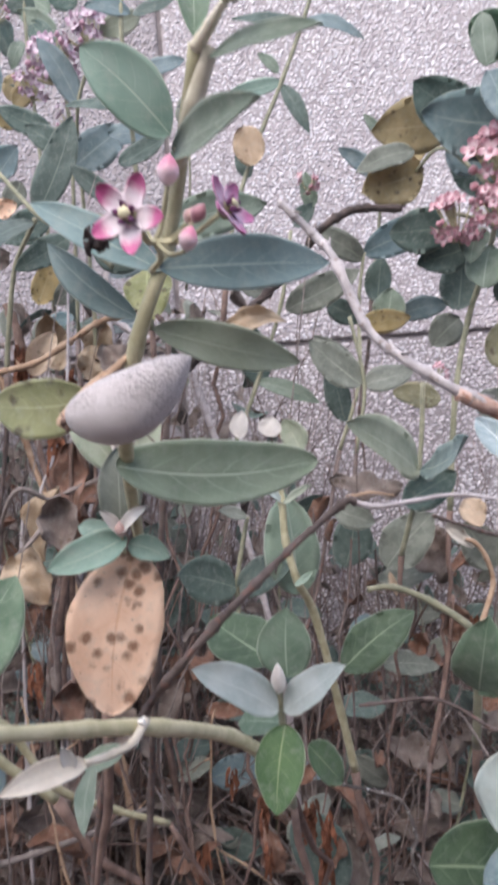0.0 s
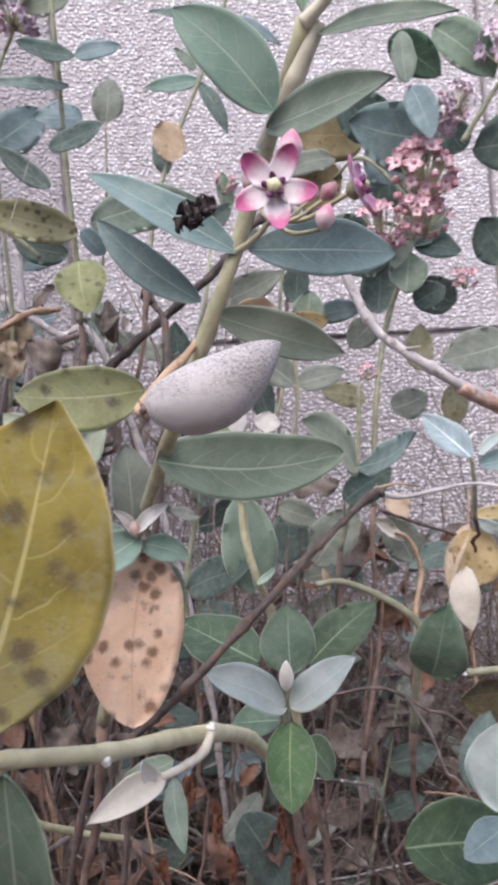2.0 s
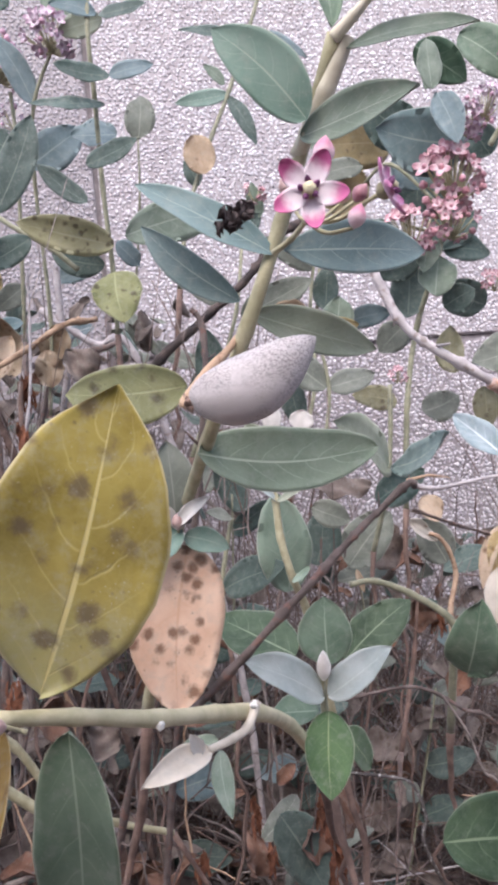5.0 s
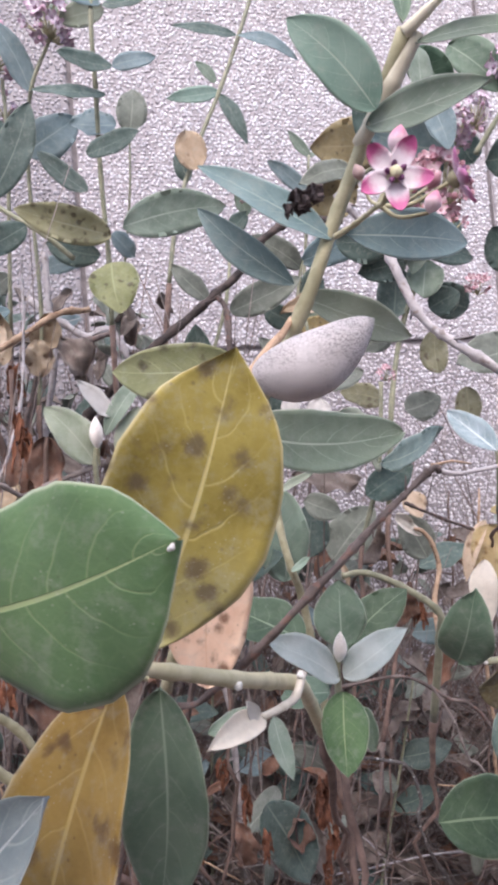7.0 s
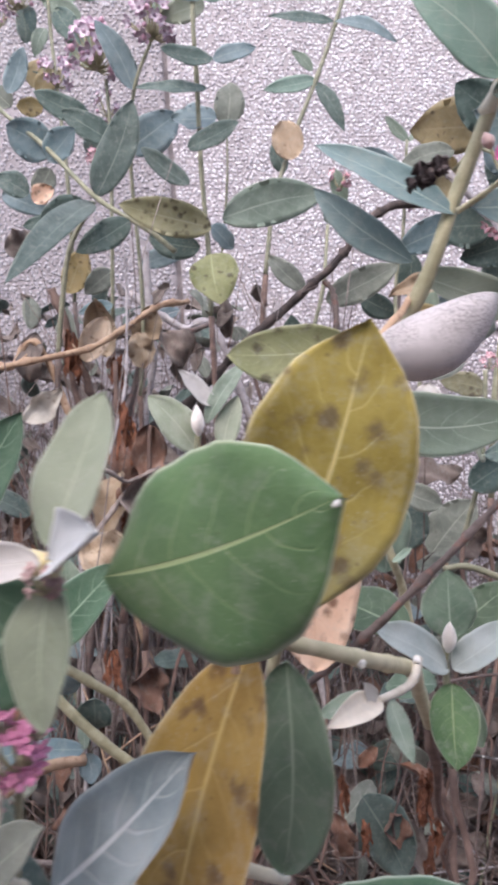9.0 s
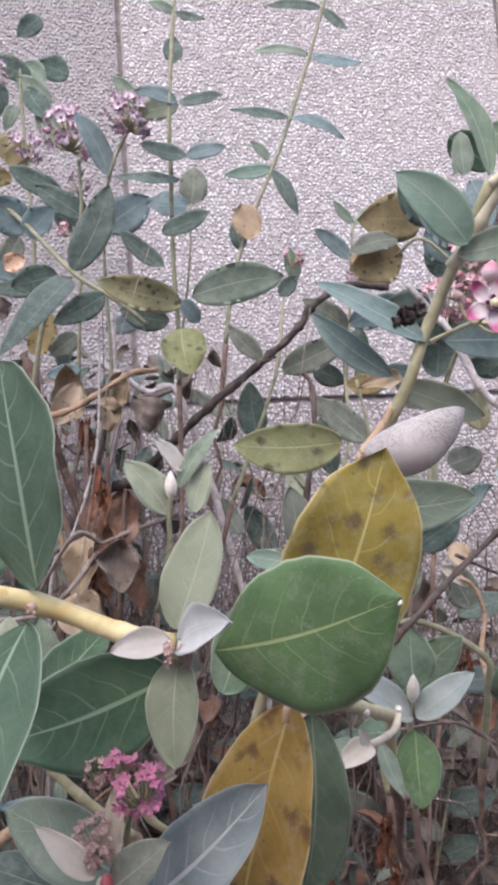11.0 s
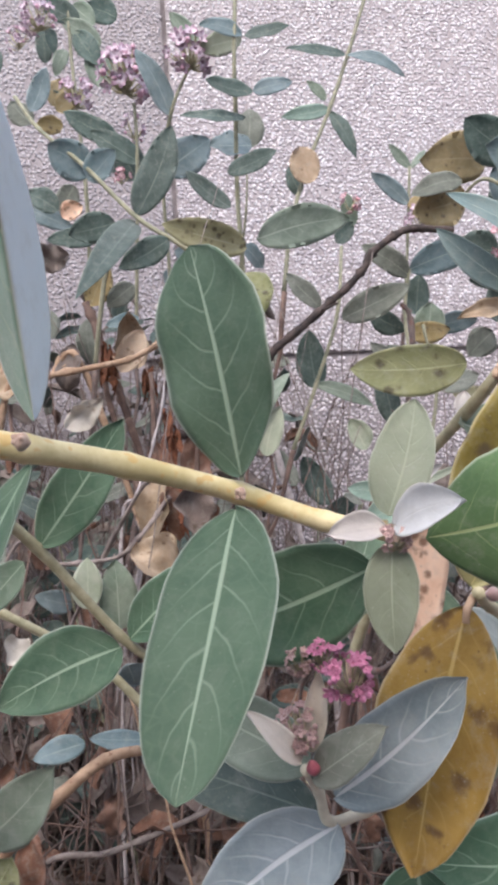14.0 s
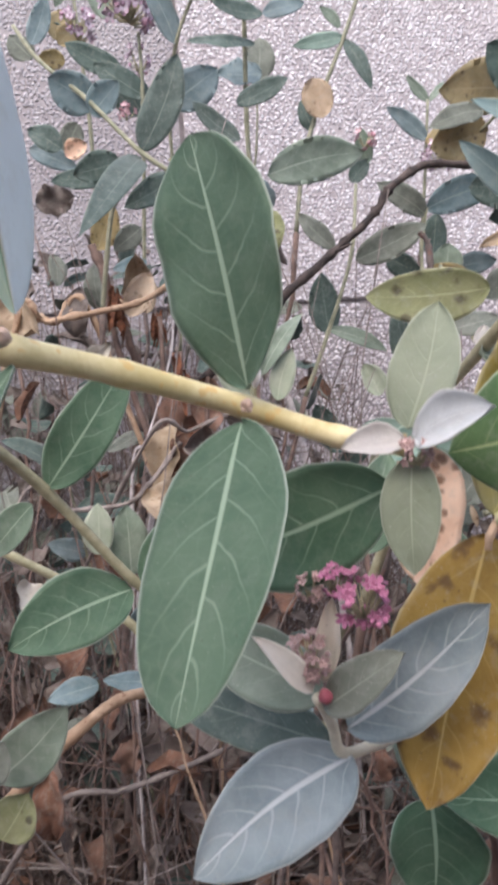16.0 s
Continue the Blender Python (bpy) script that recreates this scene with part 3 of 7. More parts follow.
def star_flower(owner, centre, face, r, petal=None, foot=None):
    """Five spread petals round a cream crown with purple lobes."""
    centre, face = Vector(centre), Vector(face).normalized()
    face = (face + Vector((0.05, 0, 0.25))).normalized()
    right = face.cross(Vector((0, 0, 1))).normalized()
    up = right.cross(face)
    bm = bmesh.new()
    ball(bm, centre - face * r * 0.12, face, r * 0.3, r * 0.5, 15, 6)
    flower = part("flower", bm, STEM_TAN, owner, "pink and white star flower with five petals")
    for k in range(5):
        a = radians(265 + 72 * k)
        d = right * math.cos(a) + up * math.sin(a)
        rng = random.Random(k)
        b = blade(centre + d * r * 0.1, centre + d * r * 1.0 + face * r * 0.22, r * 0.60, face, 0.2, -0.06, 12, 8, rng, 0.0007, 0.42, 0.55, 0.03)
        part("petal", b, petal or PETAL, flower)
    for k in range(5):
        a = radians(265 + 72 * k + 36)
        d = right * math.cos(a) + up * math.sin(a)
        bm = bmesh.new()
        ball(bm, centre + d * r * 0.2 + face * r * 0.22, (face + d * 0.5), r * 0.085, r * 0.36, 8, 6)
        part("crown_lobe", bm, PURPLE, flower)
    bm = bmesh.new()
    ball(bm, centre + face * r * 0.28, face, r * 0.17, r * 0.24, 10, 6)
    part("crown", bm, CROWN, flower)
    stalk(owner, "flower_stalk", centre - face * r * 0.3, foot, r * 0.08)


def side_flower(owner, centre, face, r, foot=None):
    """A star flower seen edge-on."""
    star_flower(owner, centre, (0.85, -0.6, 0.05), r, PETAL_PURPLE, foot)


def small_flower_mesh(petal, name):
    bm = bmesh.new()
    ball(bm, (0, 0, 0), (0, 0, 1), 0.28, 0.6, 10, 5)
    for k in range(5):
        a = radians(72 * k)
        d = Vector((math.cos(a), math.sin(a), 0))
        piece = blade(d * 0.12, d * 1.0 + Vector((0, 0, 0.45)), 0.66, (0, 0, 1), 0.2, -0.05, 5, 4, random.Random(k), 0.05, 0.42, 0.5, 0.02)
        joined = bpy.data.meshes.new("petal")
        piece.to_mesh(joined)
        piece.free()
        bm.from_mesh(joined)
        bpy.data.meshes.remove(joined)
    mesh = bpy.data.meshes.new(name)
    bm.to_mesh(mesh)
    bm.free()
    mesh.materials.append(petal)
    for p in mesh.polygons:
        p.use_smooth = True
    return mesh


def small_bud_mesh(material, name):
    bm = bmesh.new()
    ball(bm, (0, 0, 0.2), (0, 0, 1), 0.55, 1.3, 10, 6)
    mesh = bpy.data.meshes.new(name)
    bm.to_mesh(mesh)
    bm.free()
    mesh.materials.append(material)
    for p in mesh.polygons:
        p.use_smooth = True
    return mesh


SMALL = {
    "mauve": (small_flower_mesh(PETAL_PALE, "mauve_flower"), small_bud_mesh(BUD["mauve"], "mauve_bud")),
    "rose": (small_flower_mesh(PETAL_ROSE, "rose_flower"), small_bud_mesh(BUD["rose"], "rose_bud")),
    "magenta": (small_flower_mesh(BUD["magenta"], "magenta_flower"), small_bud_mesh(BUD["magenta"], "magenta_bud")),
    "rosy": (small_flower_mesh(BUD["rosy"], "rosy_flower"), small_bud_mesh(BUD["rosy"], "rosy_bud")),
}
cluster_count = 0


def flower_cluster(owner, centre, face, r, count, colour):
    """A rounded head of small flowers and buds on radiating stalks."""
    global cluster_count
    cluster_count += 1
    rng = random.Random(500 + cluster_count)
    count = int(count * 1.6) if count <= 30 else count
    centre, face = Vector(centre), Vector(face)
    root = centre - Vector((0, 0, 1)) * r * 0.75 - face * r * 0.35
    bm = bmesh.new()
    made = []
    for k in range(count):
        d = Vector((rng.uniform(-1, 1), rng.uniform(-1, 0.7), rng.uniform(-0.9, 1)))
        d = d.normalized() * rng.uniform(0.7, 1.0)
        p = centre + d * r
        tube(bm, [root, root.lerp(p, 0.5) + Vector((0, 0, -0.1 * r)), p], [r * 0.045, r * 0.035, r * 0.03], 5)
        made.append((p, d))
    head = part("flower_head", bm, STEM_TAN, owner, colour + " flower cluster of small blossoms and buds")
    size = r * (0.30 if count > 14 else 0.40)
    for k, (p, d) in enumerate(made):
        kind = 1 if k % 3 == 2 else 0
        ob = new("bud" if kind else "flower", SMALL[colour][kind])
        ob.parent = head
        ob.matrix_parent_inverse = head.matrix_world.inverted()
        turn = (d.normalized() + face * 0.5).to_track_quat("Z", "Y").to_matrix().to_4x4()
        ob.matrix_basis = Matrix.Translation(p) @ turn @ pose(0, 0, 0, 0, 0, rng.uniform(0, 72)) @ Matrix.Scale(size * (0.75 if kind else 1.0) * rng.uniform(0.8, 1.15), 4)


def pod(owner, centre, face, r, foot=None):
    """A fuzzy boat-shaped seed pod hanging on a short brown stalk."""
    c = Vector(centre)
    long, wide = 1.88 * r, 0.49 * r
    right = Vector((0.88, -0.12, 0.30)).normalized()
    out = (Vector(face) - right * right.dot(Vector(face))).normalized()
    up = out.cross(right)
    bm = bmesh.new()
    rings, sides = 28, 28
    grid = []
    for i in range(rings + 1):
        u = i / rings
        w = (max(u, 1e-4) ** 0.55) * (max(1 - u, 1e-4) ** 0.74) / 0.413
        w = max(w, 0.03)
        mid = c + right * ((u - 0.5) * long) + up * (-0.15 * r * math.sin(math.pi * u) ** 1.0 + 0.12 * r * u)
        ring = []
        for s in range(sides):
            a = 2 * math.pi * s / sides
            keel = 1 + 0.10 * max(0.0, math.cos(a - 0.4)) ** 8
            dent = 1 + 0.03 * noise.noise(Vector((u * 5, math.cos(a) * 1.5, math.sin(a) * 1.5)))
            ring.append(bm.verts.new(mid + (up * math.cos(a) * (0.8 if math.cos(a) > 0 else 1.0) + out * math.sin(a) * 0.9) * wide * w * keel * dent))
        grid.append(ring)
    for i in range(rings):
        for s in range(sides):
            bm.faces.new((grid[i][s], grid[i][(s + 1) % sides], grid[i + 1][(s + 1) % sides], grid[i + 1][s]))
    bm.faces.new(grid[0][::-1])
    bm.faces.new(grid[-1])
    part("seed_pod", bm, POD, owner, "fuzzy grey boat-shaped seed pod")
    bm = bmesh.new()
    end = c - right * long * 0.5
    line = smooth_line([end + right * r * 0.08, end - right * r * 0.05 + up * r * 0.04, end.lerp(Vector(foot), 0.4) + up * r * 0.07 + out * r * 0.16, end.lerp(Vector(foot), 0.75) + out * r * 0.1, foot], 6)
    tube(bm, line, [r * (0.068 - 0.0008 * k) for k in range(len(line))], 9, 0.25)
    part("pod_stalk", bm, BARK["tan"], owner, "orange-tan curved stalk")
    bm = bmesh.new()
    for k in range(5):
        a = radians(72 * k)
        d = (up * math.cos(a) + out * math.sin(a)) * 0.7 + right * 0.4
        tube(bm, [end - right * r * 0.06, end - right * r * 0.03 + d * r * 0.11, end - right * r * 0.1 + d * r * 0.22], [r * 0.05, r * 0.06, r * 0.012], 6)
    part("calyx", bm, BARK["rust"], owner, "withered brown calyx")


def withered_flower(owner, centre, face, r):
    """A blackened crumpled flower."""
    c = Vector(centre)
    bm = bmesh.new()
    rng = random.Random(77)
    for k in range(16):
        d = Vector((rng.uniform(-1, 1), rng.uniform(-1, 0.6), rng.uniform(-1, 1))).normalized()
        piece = blade(c + d * r * 0.05, c + d * r * rng.uniform(0.6, 1.05), r * 0.5, d.orthogonal(), 0.7, 0.25, 6, 5, rng, 0.0005, 0.5, 0.5, 0.3)
        mesh = bpy.data.meshes.new("shred")
        piece.to_mesh(mesh)
        piece.free()
        bm.from_mesh(mesh)
        bpy.data.meshes.remove(mesh)
    part("withered_flower", bm, WITHERED, owner, "black shrivelled dead flower")


def white_node(owner, centre, face, r):
    """A small white lump: a downy scar at a stem joint, or a leaf-tip drop."""
    bm = bmesh.new()
    rng = random.Random(str(centre))
    for k in range(7):
        d = Vector((rng.uniform(-1, 1), rng.uniform(-1, 0), rng.uniform(-1, 1)))
        ball(bm, Vector(centre) + d * r * 0.5, d, r * 0.55, r * 1.1, 8, 5)
    part("joint_scar", bm, DOWN, owner, "white downy joint scar or leaf-tip drop")


def stem_joint(owner, centre, face, r):
    """A pinkish swollen joint where a pair of leaves leaves the stem."""
    bm = bmesh.new()
    rng = random.Random(str(centre))
    c = Vector(centre) + Vector(face) * r * 0.3
    ball(bm, c, (0.9, 0.2, -0.2), r * 0.8, r * 1.5, 12, 8)
    for k in range(5):
        d = Vector((rng.uniform(-0.8, 0.8), rng.uniform(-0.9, -0.2), rng.uniform(-0.9, 0.9)))
        ball(bm, c + d * r * 0.6, d, r * 0.35, r * 0.8, 8, 5)
    part("stem_joint", bm, JOINT, owner, "pinkish-brown swollen leaf joint")


def bark_shred(owner, centre, face, r):
    """A ragged bundle of rusty bark strips hanging from a dead stem."""
    rng = random.Random(str(centre))
    c = Vector(centre)
    bm = bmesh.new()
    for k in range(11):
        a = c + Vector((rng.uniform(-0.22, 0.22), rng.uniform(-0.2, 0.2), rng.uniform(0.1, 1.0))) * r
        b = a + Vector((rng.uniform(-0.2, 0.2), rng.uniform(-0.2, 0.2), -rng.uniform(0.5, 1.2))) * r
        piece = blade(a, b, r * rng.uniform(0.08, 0.2), (rng.uniform(-1, 1), -1, 0.2), 0.6, rng.uniform(-0.12, 0.12), 10, 4, rng, 0.0005, 0.3, 0.4, 0.4)
        mesh = bpy.data.meshes.new("strip")
        piece.to_mesh(mesh)
        piece.free()
        bm.from_mesh(mesh)
        bpy.data.meshes.remove(mesh)
    part("bark_shred", bm, SHRED, owner, "ragged rust-coloured strips of peeling bark")


# ---- wall and ground ----
WALL, GROOVE_X, GROOVE_Z = 2.0, (-3.717, -2.481, -1.245, -0.009, 1.227, 2.463, 3.699), (0.19, 1.433)


def box(name, lo, hi, material, parent, label=""):
    bm = bmesh.new()
    bmesh.ops.create_cube(bm, size=1)
    for v in bm.verts:
        v.co = Vector([lo[n] + (v.co[n] + 0.5) * (hi[n] - lo[n]) for n in range(3)])
    bmesh.ops.bevel(bm, geom=bm.edges[:], offset=0.004, segments=2, affect="EDGES")
    return part(name, bm, material, parent, label, smooth=False)


wall = box("wall_north", (-5.0, WALL + 0.014, -0.3), (5.0, WALL + 0.25, 3.4), GROOVE, None)
tagged(wall, "pebble-dashed grey panel wall with recessed joints", "wall", kind="structure")
edges_x = [-5.0, *GROOVE_X, 5.0]
edges_z = [-0.3, *GROOVE_Z, 3.4]
half = 0.0065
for a, b in zip(edges_x, edges_x[1:]):
    for c, d in zip(edges_z, edges_z[1:]):
        box("panel", (a + half, WALL + 0.002, c + half), (b - half, WALL + 0.03, d - half), MORTAR, wall)


def pebble_sheet(x0, x1, z0, z1, pitch):
    """Domed pebbles pressed into the mortar, clear of the joints."""
    rng = np.random.default_rng(4)
    nx, nz = int((x1 - x0) / pitch), int((z1 - z0) / (pitch * 0.88))
    i, j = np.meshgrid(np.arange(nx), np.arange(nz))
    px = (x0 + (i + 0.5 * (j % 2)) * pitch + rng.uniform(-0.3, 0.3, i.shape) * pitch).ravel()
    pz = (z0 + j * pitch * 0.88 + rng.uniform(-0.3, 0.3, i.shape) * pitch).ravel()
    keep = np.ones(len(px), bool)
    for g in GROOVE_X:
        keep &= np.abs(px - g) > half + 0.004
    for g in GROOVE_Z:
        keep &= np.abs(pz - g) > half + 0.004
    keep &= rng.uniform(0, 1, len(px)) < 0.96
    px, pz = px[keep], pz[keep]
    n = len(px)
    sides = 6
    size = pitch * rng.uniform(0.38, 0.6, n)
    squash, turn = rng.uniform(0.62, 1.0, n), rng.uniform(0, math.pi, n)
    rise = pitch * rng.uniform(0.12, 0.28, n)
    tilt_x, tilt_z = rng.normal(0, 0.25, n), rng.normal(0, 0.25, n)
    verts = np.zeros((n, 2 * sides + 1, 3))
    for ring, (rad, high) in enumerate(((1.0, -0.3), (0.84, 0.8))):
        for s in range(sides):
            a = 2 * math.pi * (s + 0.5 * ring) / sides
            wob = rng.uniform(0.8, 1.15, n)
            lx, lz = np.cos(a) * rad * wob * size, np.sin(a) * rad * wob * size * squash
            verts[:, ring * sides + s, 0] = px + lx * np.cos(turn) - lz * np.sin(turn)
            verts[:, ring * sides + s, 2] = pz + lx * np.sin(turn) + lz * np.cos(turn)
            verts[:, ring * sides + s, 1] = WALL + 0.002 - high * rise + (lx * tilt_x + lz * tilt_z) * (0.6 if ring else 0)
    verts[:, -1, 0], verts[:, -1, 2], verts[:, -1, 1] = px, pz, WALL + 0.002 - rise
    faces = []
    for s in range(sides):
        m = (s + 1) % sides
        faces += [(s, m, sides + s), (m, sides + m, sides + s), (sides + s, sides + m, 2 * sides)]
    faces = (np.array(faces)[None] + (np.arange(n) * (2 * sides + 1))[:, None, None]).reshape(-1, 3)
    mesh = bpy.data.meshes.new("pebbles")
    mesh.vertices.add(n * (2 * sides + 1))
    mesh.vertices.foreach_set("co", verts.ravel())
    mesh.loops.add(faces.size)
    mesh.loops.foreach_set("vertex_index", faces.ravel().astype(np.int32))
    mesh.polygons.add(len(faces))
    mesh.polygons.foreach_set("loop_start", np.arange(0, faces.size, 3, dtype=np.int32))
    mesh.polygons.foreach_set("loop_total", np.full(len(faces), 3, dtype=np.int32))
    mesh.polygons.foreach_set("use_smooth", np.ones(len(faces), bool))
    mesh.update(calc_edges=True)
    mesh.materials.append(PEBBLE)
    ob = new("pebbles", mesh)
    ob.parent = wall
    return tagged(ob, "small white, grey and pinkish washed pebbles", kind="stuff")


pebble_sheet(-1.35, 1.75, -0.05, 3.1, 0.0125)


# unseen wall added to cut low sky light and bounce fill forward
back = box("wall_south", (-5.0, -1.75, -0.3), (5.0, -1.55, 2.4), FILL_COAT, None)
tagged(back, "added unseen pale wall that blocks low light and bounces fill", "wall", kind="structure")


def ground_sheet():
    """Bare earth, finely uneven near the wall and running out to the horizon."""
    bm = bmesh.new()
    coords = [-400, -120, -40, -15, -6, -3, *[-2 + 0.05 * k for k in range(81)], 3, 6, 15, 40, 120, 400]
    rows = [[bm.verts.new((x, y, 0.25 if abs(x) > 2.5 or abs(y) > 2.5 else 0.25 + 0.03 * noise.noise(Vector((x * 3, y * 3, 0))) + 0.012 * noise.noise(Vector((x * 14, y * 14, 3))))) for x in coords] for y in coords]
    for a, b in zip(rows, rows[1:]):
        for k in range(len(coords) - 1):
            bm.faces.new((a[k], a[k + 1], b[k + 1], b[k]))
    return tagged(part("ground", bm, SOIL, None, "dry brown earth under the shrubs"), category="ground", kind="structure")


ground_sheet()

# ---- shrubs ----
U = plant("dead_shrub", (-0.1, 1.12, 0.25), "dead shrub with rust-brown and grey withered leaves")
woody_base(U, [(-0.097, 1.117, 0.23), (-0.093, 1.076, 0.605), (-0.074, 1.022, 0.887)], 0.0019, 0.0041)
stem(U, [(-0.074, 1.022, 0.887), (-0.057, 0.984, 1.043), (-0.047, 0.975, 1.167)], 0.0041, 0.0026, BARK["rust"])
woody_base(U, [(-0.149, 1.119, 0.23), (-0.141, 1.081, 0.616), (-0.106, 1.069, 0.912)], 0.0021, 0.0047)
stem(U, [(-0.106, 1.069, 0.912), (-0.084, 1.069, 1.029), (-0.062, 1.069, 1.124)], 0.0047, 0.0032, BARK["rust"])
woody_base(U, [(-0.048, 1.255, 0.23), (-0.061, 1.187, 0.708), (-0.123, 1.164, 1.067)], 0.0024, 0.0052)
stem(U, [(-0.123, 1.164, 1.067), (-0.168, 1.193, 1.23), (-0.19, 1.212, 1.381)], 0.0052, 0.0037, BARK["rust"])
woody_base(U, [(-0.119, 1.167, 0.23), (-0.117, 1.129, 0.653), (-0.109, 1.117, 0.983)], 0.0021, 0.0048)
stem(U, [(-0.109, 1.117, 0.983), (-0.103, 1.117, 1.141), (-0.101, 1.136, 1.272)], 0.0048, 0.0033, BARK["rust"])
woody_base(U, [(0.356, 1.167, 0.23), (0.362, 1.129, 0.493), (0.393, 1.117, 0.687)], 0.0018, 0.0040)
stem(U, [(0.393, 1.117, 0.687), (0.426, 1.117, 0.818), (0.443, 1.117, 0.919)], 0.0040, 0.0024, BARK["rust"])
leaf(U, (-0.048, 0.975, 1.167), (-0.048, 0.975, 1.092), 0.0411, (0.04, -1, 0), LEAF["rd"], 0.4, 0.1)
leaf(U, (-0.059, 0.946, 1.105), (-0.059, 0.946, 1.041), 0.0465, (0.23, -0.97, 0), LEAF["gy"], 0.3, 0.1)
leaf(U, (-0.039, 0.975, 1.078), (-0.037, 0.975, 1.006), 0.0306, (0.53, -0.85, 0.01), LEAF["rd"], 0.5, 0.1)
leaf(U, (-0.068, 0.975, 0.879), (-0.064, 0.975, 0.825), 0.0409, (0.42, -0.91, 0.03), LEAF["rd"], 0.4, 0.1)
leaf(U, (0.154, 1.069, 0.637), (0.16, 1.069, 0.575), 0.0345, (0.36, -0.93, 0.03), LEAF["rd"], 0.4, 0.1)
leaf(U, (0.237, 1.069, 0.626), (0.244, 1.069, 0.579), 0.0348, (0.3, -0.95, 0.04), LEAF["rd"], 0.4, 0.1)
leaf(U, (0, 1.022, 0.79), (-0.039, 1.022, 0.815), 0.0441, (0.37, -0.73, 0.58), LEAF["gy"], 0.4, 0.1)
leaf(U, (-0.051, 1.069, 1.119), (-0.078, 1.05, 1.026), 0.0523, (-0.33, -0.9, 0.28), LEAF["rd"], 0.5, 0.12)
leaf(U, (-0.093, 1.069, 1.113), (-0.116, 1.05, 1.016), 0.0437, (-0.3, -0.92, 0.25), LEAF["dry"], 0.4, 0.1)
leaf(U, (-0.131, 0.993, 1.031), (-0.085, 0.975, 0.973), 0.0544, (0.06, -0.94, 0.34), LEAF["dry"], 0.6, 0.15)
leaf(U, (-0.178, 1.069, 0.691), (-0.185, 1.069, 0.631), 0.0346, (-0.32, -0.95, 0.04), LEAF["rd"], 0.4, 0.1)
leaf(U, (-0.267, 0.928, 0.718), (-0.267, 0.928, 0.633), 0.0402, (-0.15, -0.99, 0), LEAF["rd"], 0.4, 0.1)
leaf(U, (-0.295, 0.975, 0.93), (-0.257, 0.975, 0.897), 0.0327, (0.39, -0.8, 0.45), LEAF["dw"], 0.4, 0.1)
leaf(U, (-0.364, 1.117, 1.298), (-0.271, 1.098, 1.25), 0.0765, (-0.1, -0.98, 0.19), LEAF["dry"], 0.3, 0.1)
leaf(U, (-0.123, 1.212, 1.291), (-0.137, 1.212, 1.378), 0.0525, (0.16, -0.99, 0.03), LEAF["dry"], 0.3, 0.1)
leaf(U, (-0.067, 1.212, 1.27), (-0.073, 1.212, 1.331), 0.0415, (0.13, -0.99, 0.01), LEAF["dry"], 0.3, 0.1)
leaf(U, (-0.24, 1.308, 1.579), (-0.204, 1.308, 1.6), 0.0347, (0.1, -0.98, -0.17), LEAF["or"], 0.3, 0.1)
leaf(U, (-0.228, 1.164, 1.252), (-0.217, 1.164, 1.327), 0.0391, (-0.04, -1, 0.01), LEAF["gy"], 0.3, 0.1)
leaf(U, (-0.228, 1.117, 1.193), (-0.174, 1.117, 1.234), 0.0386, (0.02, -1, -0.03), LEAF["dw"], 0.3, 0.1)
leaf(U, (-0.07, 1.212, 1.304), (-0.045, 1.212, 1.365), 0.0466, (-0.04, -1, 0.02), LEAF["dry"], 0.3, 0.1)
leaf(U, (-0.105, 1.117, 1.169), (-0.101, 1.117, 1.073), 0.0355, (0.28, -0.96, 0.01), LEAF["rd"], 0.5, 0.1)
leaf(U, (-0.149, 1.164, 1.279), (-0.112, 1.164, 1.345), 0.0425, (0.03, -1, -0.02), LEAF["dt"], 0.5, 0.1)
leaf(U, (-0.005, 1.117, 1.255), (-0.03, 1.117, 1.311), 0.0467, (0.17, -0.98, 0.07), LEAF["gy"], 0.4, 0.1)
leaf(U, (0.478, 1.117, 0.753), (0.521, 1.117, 0.806), 0.0348, (-0.51, -0.76, 0.41), LEAF["rd"], 0.4, 0.1)
leaf(U, (0.446, 1.117, 0.855), (0.434, 1.117, 0.912), 0.0424, (0.08, -1, 0.02), LEAF["rd"], 0.5, 0.1)
leaf(U, (0.387, 1.117, 0.838), (0.402, 1.117, 0.868), 0.0287, (-0.59, -0.75, 0.3), LEAF["rd"], 0.5, 0.1)

A = plant("milkweed_shrub", (0.04, 0.97, 0.25), "grey-green milkweed stem with pink star flowers and a fuzzy pod")
stem(A, [(0.136, 0.454, 1.224), (0.142, 0.442, 1.226), (0.143, 0.417, 1.225)], 0.0015, 0.0011, STEM_TAN)
woody_base(A, [(0.042, 0.971, 0.23), (0.049, 0.916, 0.789), (0.079, 0.704, 1.061)], 0.0019, 0.0041)
stem(A, [(0.079, 0.704, 1.061), (0.104, 0.533, 1.143), (0.123, 0.475, 1.193), (0.143, 0.466, 1.241), (0.165, 0.422, 1.306)], 0.0041, 0.0033, STEM_TAN)
stem(A, [(0.151, 0.451, 1.268), (0.154, 0.442, 1.273), (0.161, 0.432, 1.286), (0.17, 0.423, 1.305)], 0.0037, 0.0039, STEM_GREY)
stem(A, [(0.164, 0.422, 1.304), (0.171, 0.415, 1.309), (0.177, 0.408, 1.313)], 0.0031, 0.0016, STEM_GREY)
leaf(A, (0.159, 0.649, 1.231), (0.207, 0.649, 1.237), 0.0161, (-0.02, -0.99, 0.17), LEAF["dry"], 0.3, 0.05)
leaf(A, (0.151, 0.429, 1.273), (0.114, 0.433, 1.316), 0.0261, (-0.25, -0.96, -0.13), LEAF["gs2"], 0.12, 0.05)
